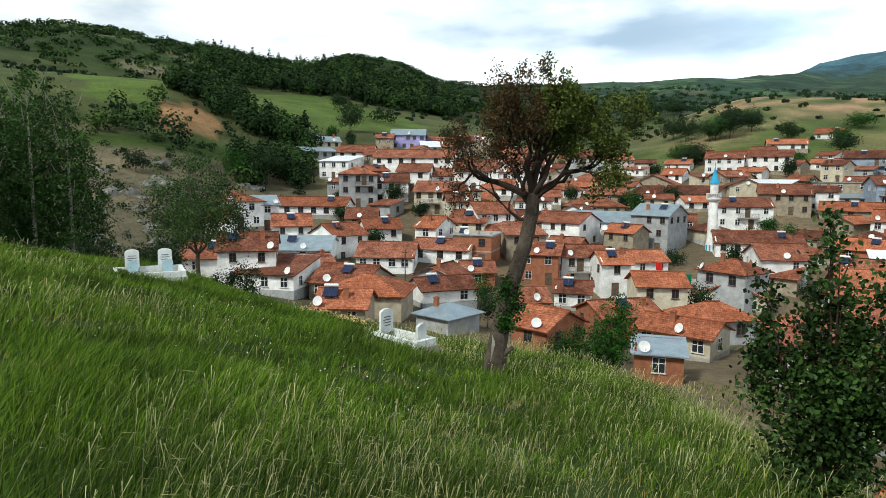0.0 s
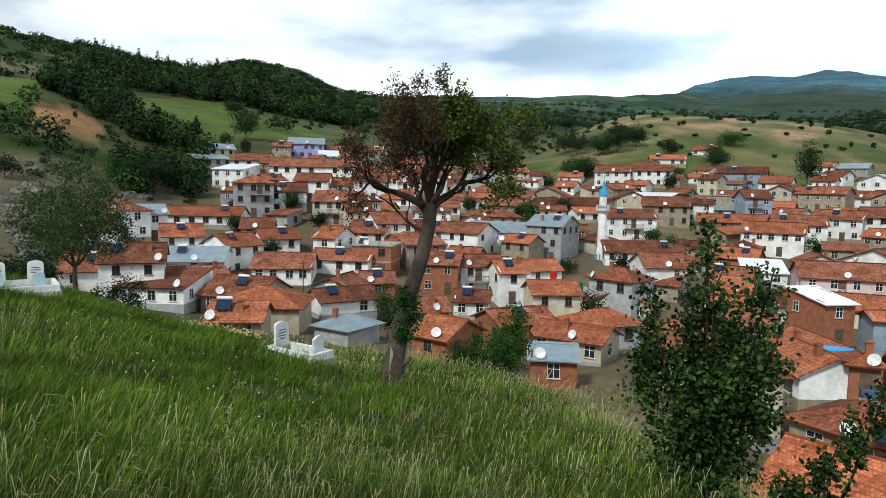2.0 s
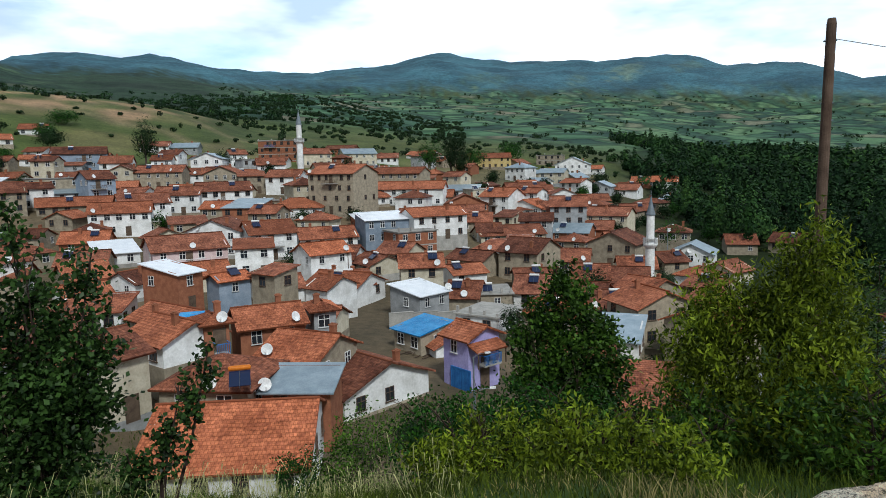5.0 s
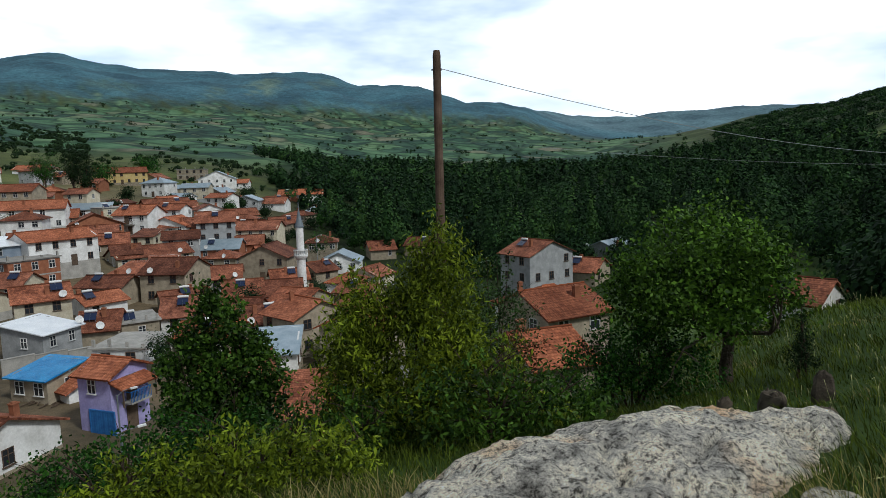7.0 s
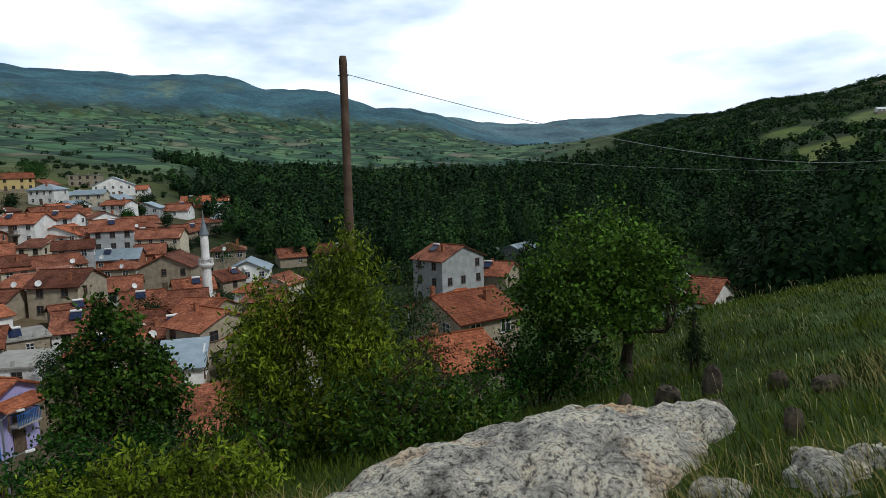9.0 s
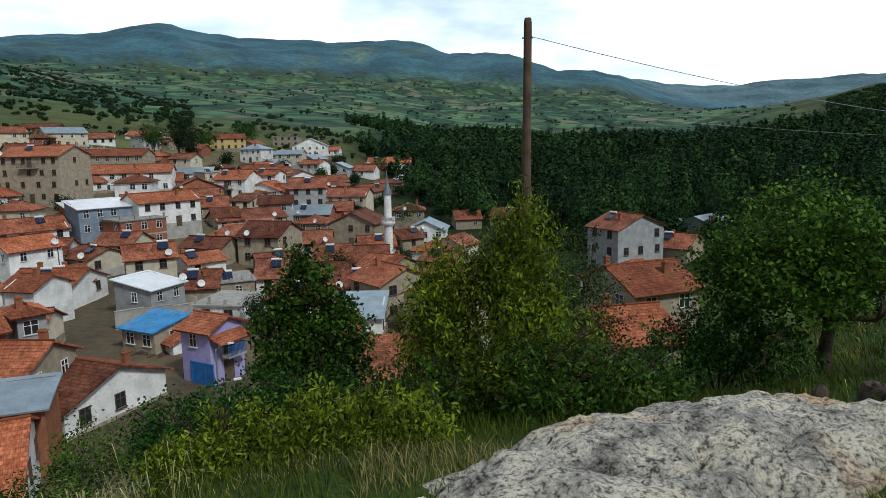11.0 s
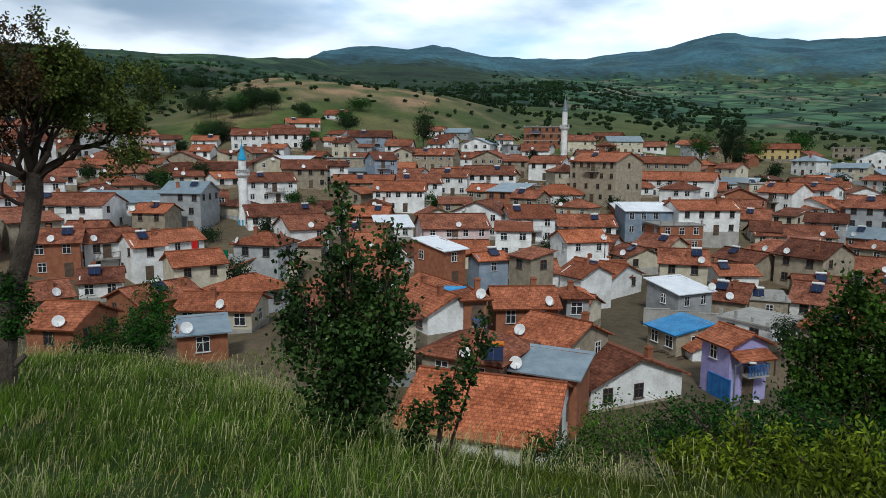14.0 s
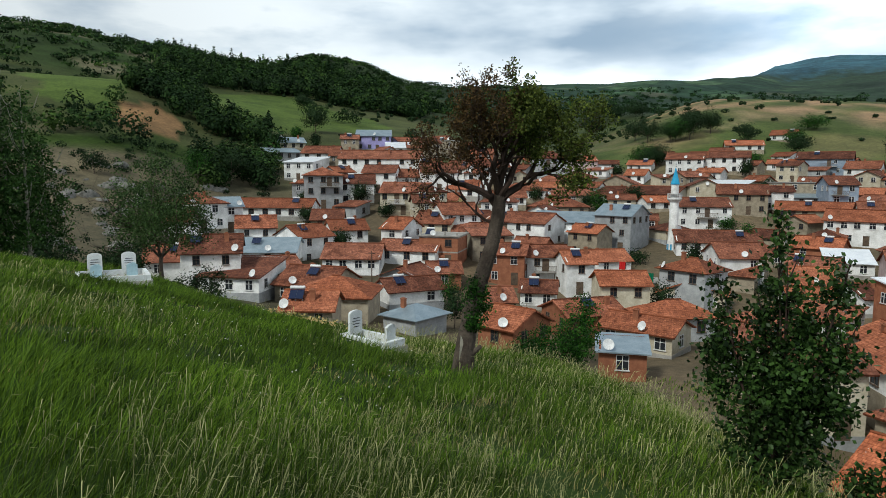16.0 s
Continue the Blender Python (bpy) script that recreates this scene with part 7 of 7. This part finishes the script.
# ---- grass ----
def make_grass():
    rs = np.random.RandomState(99)

    def blades(n, r0, r1, b0, b1, tall, wide, lean):
        r = rs.uniform(r0, r1, n)
        b = np.radians(rs.uniform(b0, b1, n))
        x, y = HILL[0] + r * np.sin(b), HILL[1] + r * np.cos(b)
        # tufts and thin places
        tuft = np.sin(x * 2.3 + 1.5 * np.sin(y * 1.7)) * np.sin(y * 2.1 + x * 0.6) + 0.8 * np.sin(x * 0.7 + 3) * np.sin(y * 0.55 - 1)
        h = tall * rs.uniform(0.5, 1.2, n) * (1 + 0.35 * tuft)
        return x, y, land(x, y), np.maximum(h, 0.05), wide * (0.5 + r / 9), lean, r

    def mesh(name, x, y, z, h, w, lean, r, mat, words, head=False):
        n = len(x)
        a = rs.uniform(0, 2 * np.pi, n)
        side = np.stack([np.cos(a), np.sin(a), np.zeros(n)], 1)
        la = rs.normal(0.6, 0.9, n)
        out = np.stack([np.cos(la), np.sin(la), np.zeros(n)], 1)
        bend = (h * rs.uniform(0.1, 1.0, n) * lean)[:, None]
        p0 = np.stack([x, y, z - 0.03], 1)
        p1 = p0 + np.stack([np.zeros(n), np.zeros(n), h * 0.55], 1) + out * bend * 0.3
        p2 = p0 + np.stack([np.zeros(n), np.zeros(n), h * 0.95], 1) + out * bend
        w = w[:, None]
        if head:
            p1 = p0 + (p2 - p0) * 0.72
            tip = p2 + out * bend * 0.35 - np.stack([np.zeros(n), np.zeros(n), h * 0.05], 1)
            v = np.stack([p0 - side * w * 0.15, p0 + side * w * 0.15, p1 + side * w * 0.25, p1 - side * w * 0.25, p2 + side * w, p2 - side * w, tip, tip + side * w * 0.2], 1).reshape(-1, 3)
            base = np.arange(n)[:, None] * 8
            f = np.concatenate([base + [0, 1, 2, 3], base + [3, 2, 4, 5], base + [5, 4, 7, 6]])
        else:
            v = np.stack([p0 - side * w, p0 + side * w, p1 + side * w * 0.8, p1 - side * w * 0.8, p2 + side * w * 0.12, p2 - side * w * 0.12], 1).reshape(-1, 3)
            base = np.arange(n)[:, None] * 6
            f = np.concatenate([base + [0, 1, 2, 3], base + [3, 2, 4, 5]])
        tagged(new(name, fast_mesh(name, v, f, [mat])), words, "grass", kind="stuff")

    def keep(t, cond):
        return tuple(v[cond] if np.ndim(v) else v for v in t)

    straw_patches = (((-0.0, 11.3, 0.75), (1.7, 6.9, 0.60), (0.1, 11.2, 0.70), (1.6, 7.2, 0.60), (0.8, 0.7, 0.50)))
    g = blades(170000, 1.6, 36, -50, 44, 0.25, 0.0048, 1.15)
    g = keep(g, rs.uniform(6, 44, len(g[0])) > np.degrees(np.arctan2(g[0] - HILL[0], g[1] - HILL[1])))
    bald = np.sin(g[0] * 0.9 + 2.2 * np.sin(g[1] * 0.35)) * np.sin(g[1] * 0.75 + 0.8) > 0.86
    plots = (np.hypot(g[0] + 10.1, g[1] - 22.9) < 1.7) | (np.hypot(g[0] + 0.25, g[1] - 17.75) < 1.2)
    thin = np.any([np.hypot((g[0] - a) * 0.7, g[1] - c) < s for a, c, s in straw_patches], axis=0) & (rs.uniform(size=len(g[0])) < 0.85)
    mesh("meadow_grass", *keep(g, ~bald & ~thin & ~(plots & (rs.uniform(size=len(g[0])) < 0.75))), M["grass"], "tall uneven green meadow grass")
    g = blades(120000, 2.0, 30, 6, 142, 0.18, 0.0047, 1.1)
    g = keep(g, rs.uniform(6, 44, len(g[0])) < np.degrees(np.arctan2(g[0] - HILL[0], g[1] - HILL[1])))
    stone = ((np.abs((g[0] - 6.95) * 0.69 - (g[1] + 2.5) * 0.72) < 2.6) & (np.abs((g[0] - 6.95) * 0.72 + (g[1] + 2.5) * 0.69) < 1.0))
    mesh("slope_grass", *keep(g, ~stone), M["grass_olive"], "uneven green grass round the rocks")
    g = blades(36000, 0.7, 8, 0, 360, 0.2, 0.0042, 0.9)
    away = (g[6] < 2.0) | ((np.degrees(np.arctan2(g[0] - HILL[0], g[1] - HILL[1])) + 50) % 360 > 190)
    mesh("hilltop_grass", *keep(g, away), M["grass"], "short green grass on top of the hill")
    g = blades(36000, 2.0, 32, -50, 62, 0.46, 0.0034, 0.8)
    thick = np.sin(g[0] * 0.5 + 1) * np.sin(g[1] * 0.42) + rs.uniform(-0.8, 0.8, len(g[0])) + np.clip(g[0] * 0.25, -0.6, 0.6) > 0.25
    mesh("seeding_grass", *keep(g, thick), M["seed"], "pale nodding seed heads above the grass", True)
    g = blades(52000, 3, 30, -50, 140, 0.13, 0.0045, 1.2)
    dry = np.sin(g[0] * 0.9 + 2.2 * np.sin(g[1] * 0.35)) * np.sin(g[1] * 0.75 + 0.8) > 0.62
    dry |= np.any([np.hypot((g[0] - a) * 0.7, g[1] - c) < s * 1.1 for a, c, s in straw_patches], axis=0)
    mesh("dry_grass", *keep(g, dry), M["straw"], "dry straw coloured grass in thin patches")
    g = blades(9000, 3.6, 9.5, 74, 118, 0.22, 0.004, 1.3)
    rim = np.abs(np.abs((g[0] - 6.95) * 0.72 + (g[1] + 2.5) * 0.69) - 1.75) < 0.45
    mesh("rim_grass", *keep(g, rim), M["straw"], "dry grass along the edge of the rock")
    g = blades(9000, 3.5, 12, 108, 142, 0.2, 0.0036, 1.3)
    weed = np.sin(g[0] * 1.3 + 0.4) * np.sin(g[1] * 1.1) + rs.uniform(-0.6, 0.6, len(g[0])) > 0.75
    mesh("dry_weeds", *keep(g, weed), M["straw"], "dry brown weeds among the stones")
    g = blades(900, 5, 26, 108, 142, 0.36, 0.0028, 0.8)
    mesh("slope_seed_heads", *g, M["seed"], "pale seed heads above the slope grass", True)
    g = blades(30000, 30, 60, -50, 130, 0.3, 0.005, 0.9)
    mesh("bank_grass", *g, M["grass"], "rough grass on the bank above the houses")


make_grass()


# ---- lilac house: garage, awning; things in the lanes ----
lw, ld = 4.7, 8.0
for child in lilac_house.children:
    if child.name.startswith("wall"):
        xs = [v.co.x for v in child.data.vertices]
        ys = [v.co.y for v in child.data.vertices]
        lw, ld = max(xs) - min(xs), max(ys) - min(ys)
gate = Kit().box(-1.42, -1.3, -0.1, 0.02, 0, 2.42).box(1.3, 1.42, -0.1, 0.02, 0, 2.42).box(-1.3, 1.3, -0.1, 0.02, 2.3, 2.42)
garage = part("garage_door", Kit().box(-1.3, 1.3, -0.04, 0.0, 0, 2.3).mesh("garage_door", M["bluepaint"]), lilac_house, pose(-lw / 2 - 0.01, -ld * 0.2, -0.2, 0, 0, -90), "blue boarded garage door")
part("frame", gate.mesh("frame", M["bluepaint"]), garage)
for i in range(10):
    part("board", Kit().box(-1.3 + i * 0.26, -1.3 + i * 0.26 + 0.245, -0.07, -0.04, 0.0, 2.3).mesh("board", M["bluepaint"]), garage)
awn = {}
slope(awn, (-lw / 2 - 0.1, -ld / 2 - 1.5, 4.15), (lw / 2 - 0.3, -ld / 2 - 1.5, 4.15), (-lw / 2 - 0.1, -ld / 2 + 0.05, 4.75), (lw / 2 - 0.3, -ld / 2 + 0.05, 4.75), True, False)
part("awning", roof_mesh(awn[0], M["n"], "awning"), lilac_house, None, "orange tiled awning over the balcony")
for px in (-lw / 2 + 0.1, lw / 2 - 0.4):
    part("awning_post", Kit().box(px - 0.05, px + 0.05, -ld / 2 - 1.35, -ld / 2 - 1.25, 2.6, 4.15).mesh("awning_post", M["wood"]), lilac_house)


def at_ground(x, y, up=0.0):
    return (x, y, ground(x, y) + up)


def wall_run(x0, y0, x1, y1, height, words, mat="concrete", thick=0.25):
    """A yard wall between two places, stepping with the ground, with a coping."""
    n = max(1, int(math.hypot(x1 - x0, y1 - y0) / 3.0))
    a = math.degrees(math.atan2(y1 - y0, x1 - x0))
    L = math.hypot(x1 - x0, y1 - y0) / n
    root = thing("yard_wall", x0, y0, ground(x0, y0), a, words, "wall", "yard walls")
    for i in range(n):
        px, py = x0 + (x1 - x0) * (i + 0.5) / n, y0 + (y1 - y0) * (i + 0.5) / n
        z = ground(px, py) - root.location.z
        part("wall_bay", Kit().box(0.01, L - 0.01, -thick / 2, thick / 2, -1.2, height).mesh("wall_bay", M[mat]), root, pose(i * L, 0, z))
        part("coping", Kit().box(0.0, L - 0.02, -thick / 2 - 0.06, thick / 2 + 0.06, height + 0.003, height + 0.09).mesh("coping", M["concrete"]), root, pose(i * L, 0, z))


wall_run(71.5, 47.5, 78.5, 40.5, 2.2, "long grey concrete yard wall beside the lane")
wall_run(58, 60, 66, 54, 1.6, "low mud yard wall between old houses", "m_wall")
wall_run(40, 74, 50, 72, 1.5, "low mud yard wall between old houses", "m_wall")
wall_run(24, 84, 34, 86, 1.6, "stone yard wall below the houses", "m_wall")
wall_run(88, 52, 96, 46, 1.6, "grey concrete yard wall beside the lane")
wall_run(-14, 118, 2, 121, 1.8, "pale yard wall under the white house", "c")
wall_run(60, 14, 68, 11, 1.4, "rough stone wall of a ruined yard", "m_wall")
wall_run(40, 8, 44, 14, 1.4, "rough stone wall of a ruined yard", "m_wall")
wall_run(150, 46, 176, 36, 1.8, "pale concrete wall at the village edge")


def street_pole(x, y, h, words, arm=True):
    root = thing("street_lamp" if arm else "village_pole", x, y, ground(x, y), 40, words, "street lamp" if arm else "utility pole", "poles in the lanes")
    part("post", Kit().tube([(0, 0, -0.5), (0, 0, h)], [0.09, 0.06], 8).mesh("post", M["pole"] if not arm else M["lead"]), root)
    if arm:
        part("arm", Kit().tube([(0, 0, h - 0.1), (0, -0.5, h + 0.25), (0, -1.1, h + 0.3)], [0.035, 0.03, 0.03], 6).mesh("arm", M["lead"]), root)
        part("lamp_head", Kit().box(-0.1, 0.1, -1.5, -1.0, h + 0.24, h + 0.36).mesh("lamp_head", M["steel"]), root)
    else:
        part("crossarm", Kit().box(-0.6, 0.6, -0.05, 0.05, h - 0.5, h - 0.4).mesh("crossarm", M["pole"]), root)


street_pole(41.5, 19.5, 5.5, "short wooden lane pole with a lamp head")
street_pole(47.5, 56.0, 6.5, "dark wooden pole between the roofs", False)
street_pole(51.0, 24.5, 5.0, "grey steel street lamp by the lilac house")
street_pole(92, 70, 7, "dark wooden pole between the roofs", False)
street_pole(58, 112, 7, "dark wooden pole beside the lane", False)
street_pole(-6, 96, 7, "dark wooden pole beside the white houses", False)
street_pole(160, 30, 8, "grey steel street lamp at the edge of the wood")


def car(x, y, turn, mat, words):
    root = thing("car", x, y, ground(x, y) + 0.02, turn, words, "car")
    bm = bmesh.new()
    prof = [(-2.0, 0.3), (2.0, 0.3), (2.05, 0.62), (1.95, 0.85), (1.05, 0.95), (0.55, 1.42), (-1.0, 1.45), (-1.75, 1.0), (-2.05, 0.9)]
    left, right = [bm.verts.new((px, -0.78, pz)) for px, pz in prof], [bm.verts.new((px, 0.78, pz)) for px, pz in prof]
    bm.faces.new(left)
    bm.faces.new(list(reversed(right)))
    for i in range(len(prof)):
        j = (i + 1) % len(prof)
        bm.faces.new((left[j], left[i], right[i], right[j]))
    bmesh.ops.bevel(bm, geom=bm.edges[:], offset=0.06, segments=2, affect="EDGES")
    me = bpy.data.meshes.new("body")
    bm.to_mesh(me)
    bm.free()
    me.materials.append(mat)
    part("body", me, root)
    for sy in (-0.79, 0.79):
        part("side_window", Kit().poly([(-1.5, 0, 1.0), (0.85, 0, 1.0), (0.48, 0, 1.36), (-0.95, 0, 1.38)] if sy < 0 else [(0.85, 0, 1.0), (-1.5, 0, 1.0), (-0.95, 0, 1.38), (0.48, 0, 1.36)], 0.02).mesh("side_window", M["glass"]), root, pose(0, sy * 1.005, 0))
    part("windscreen", Kit().poly([(1.07, -0.66, 0.98), (1.07, 0.66, 0.98), (0.6, 0.6, 1.4), (0.6, -0.6, 1.4)], 0.02).mesh("windscreen", M["glass"]), root)
    for sx in (-1.25, 1.3):
        for sy in (-0.72, 0.72):
            w = part("wheel", Kit().tube([(0, -0.1, 0), (0, 0.1, 0)], [0.31, 0.31], 18).mesh("wheel", M["inside"]), root, pose(sx, sy, 0.31))
            part("rim", Kit().tube([(0, -0.115, 0), (0, 0.115, 0)], [0.18, 0.18], 14).mesh("rim", M["steel"]), w)
    for sy in (-0.55, 0.55):
        part("headlight", Kit().box(2.0, 2.07, sy - 0.16, sy + 0.16, 0.66, 0.8).mesh("headlight", M["steel"]), root)


car(62.0, 99.0, 60, M["steel"], "white hatchback parked in the village lane")
car(70.5, 40.0, 130, M["lead"], "grey hatchback parked in the village yard")

# Trailer and planks in the yard at the foot of the hill.
tr = thing("farm_trailer", 41.0, 16.2, ground(41.0, 16.2), 35, "small rusty farm trailer with low sides", "trailer")
part("bed", Kit().box(-1.6, 1.6, -0.8, 0.8, 0.6, 0.72).mesh("bed", M["wood"]), tr)
for y0 in (-0.8, 0.74):
    part("side_board", Kit().box(-1.6, 1.6, y0, y0 + 0.06, 0.72, 1.15).mesh("side_board", M["wood"]), tr)
part("tailboard", Kit().box(-1.66, -1.6, -0.8, 0.8, 0.72, 1.15).mesh("tailboard", M["lead"]), tr)
for sy in (-0.9, 0.9):
    part("wheel", Kit().tube([(0, -0.1, 0), (0, 0.1, 0)], [0.36, 0.36], 16).mesh("wheel", M["inside"]), tr, pose(-0.3, sy, 0.36))
part("drawbar", Kit().tube([(1.5, 0, 0.6), (2.8, 0, 0.45)], [0.05, 0.05], 6).mesh("drawbar", M["lead"]), tr)

rp = random.Random(31)
for i in range(26):
    x, y = 66 + rp.uniform(-3, 3), 38 + rp.uniform(-1.5, 1.5)
    p = new("plank", Kit().box(-1.3, 1.3, -0.08, 0.08, 0, 0.04).mesh("plank", M["wood"]))
    p.matrix_basis = pose(x, y, ground(x, y) + 0.05 + 0.03 * (i % 4), 0, rp.uniform(-4, 4), rp.uniform(-25, 25))
    tagged(p, "grey weathered plank lying in the village yard", "plank", "loose planks")
for x, y, mat, wd in ((44, 14, "wood", 1.2), (46, 12.5, "m_wall", 1.6), (43, 17.5, "concrete", 1.0), (61, 88, "m_wall", 1.8), (30, 80, "m_wall", 2.0), (36, 82, "m_wall", 1.5)):
    rock("rubble_heap", x, y, ground(x, y), wd, wd * 0.8, wd * 0.35, x * 9, "low heap of earth and rubble in the yard", int(x), 3, 0.4)

# Washing and cloths.
for x, y, z, turn, mat, w, h, words in ((36.6, 98.0, -16.6, -20, "green", 0.8, 1.9, "green cloth hanging in a doorway"), (34.9, 107.0, -15.4, -20, "red", 1.0, 1.3, "red cloth hung over a balcony"), (74.5, -14.5, -14.6, 80, "p", 2.6, 1.0, "checked washing on a terrace line")):
    k = Kit()
    n = 10
    pts = [(-w / 2 + w * i / n, 0.06 * math.sin(i * 1.9)) for i in range(n + 1)]
    for (xa, ya), (xb, yb) in zip(pts, pts[1:]):
        b = len(k.v)
        k.v += [(xa, ya, 0), (xb, yb, 0), (xb, yb, h), (xa, ya, h), (xa, ya + 0.02, 0), (xb, yb + 0.02, 0), (xb, yb + 0.02, h), (xa, ya + 0.02, h)]
        k.f += [(b, b + 1, b + 2, b + 3), (b + 5, b + 4, b + 7, b + 6), (b + 3, b + 2, b + 6, b + 7), (b + 1, b, b + 4, b + 5)]
    ob = new("hanging_cloth", k.mesh("hanging_cloth", M[mat]))
    ob.matrix_basis = pose(x, y, z, 0, 0, turn)
    tagged(ob, words, "cloth")

# White flowers and yellow weeds in the grass.
rf = np.random.RandomState(8)
fx, fy = rf.uniform(-9, 2, 260), rf.uniform(7, 20, 260)
fx2, fy2 = rf.normal(-2.6, 0.7, 160), rf.normal(20.3, 0.5, 160)
vv, ff = leaf_arrays(np.stack([fx, fy, land(fx, fy) + rf.uniform(0.12, 0.3, 260)], 1), 0.03, 0.03, rf, 2.0)
tagged(new("meadow_flowers", fast_mesh("meadow_flowers", vv, ff, [M["petal"]])), "tiny white flowers scattered in the meadow", "flowers", kind="stuff")
vv, ff = leaf_arrays(np.stack([fx2, fy2, land(fx2, fy2) + rf.uniform(0.15, 0.3, 160)], 1), 0.09, 0.08, rf, 1.0)
tagged(new("yellow_weeds", fast_mesh("yellow_weeds", vv, ff, [M["y"]])), "patch of yellow flowering weeds near the grave", "flowers", kind="stuff")
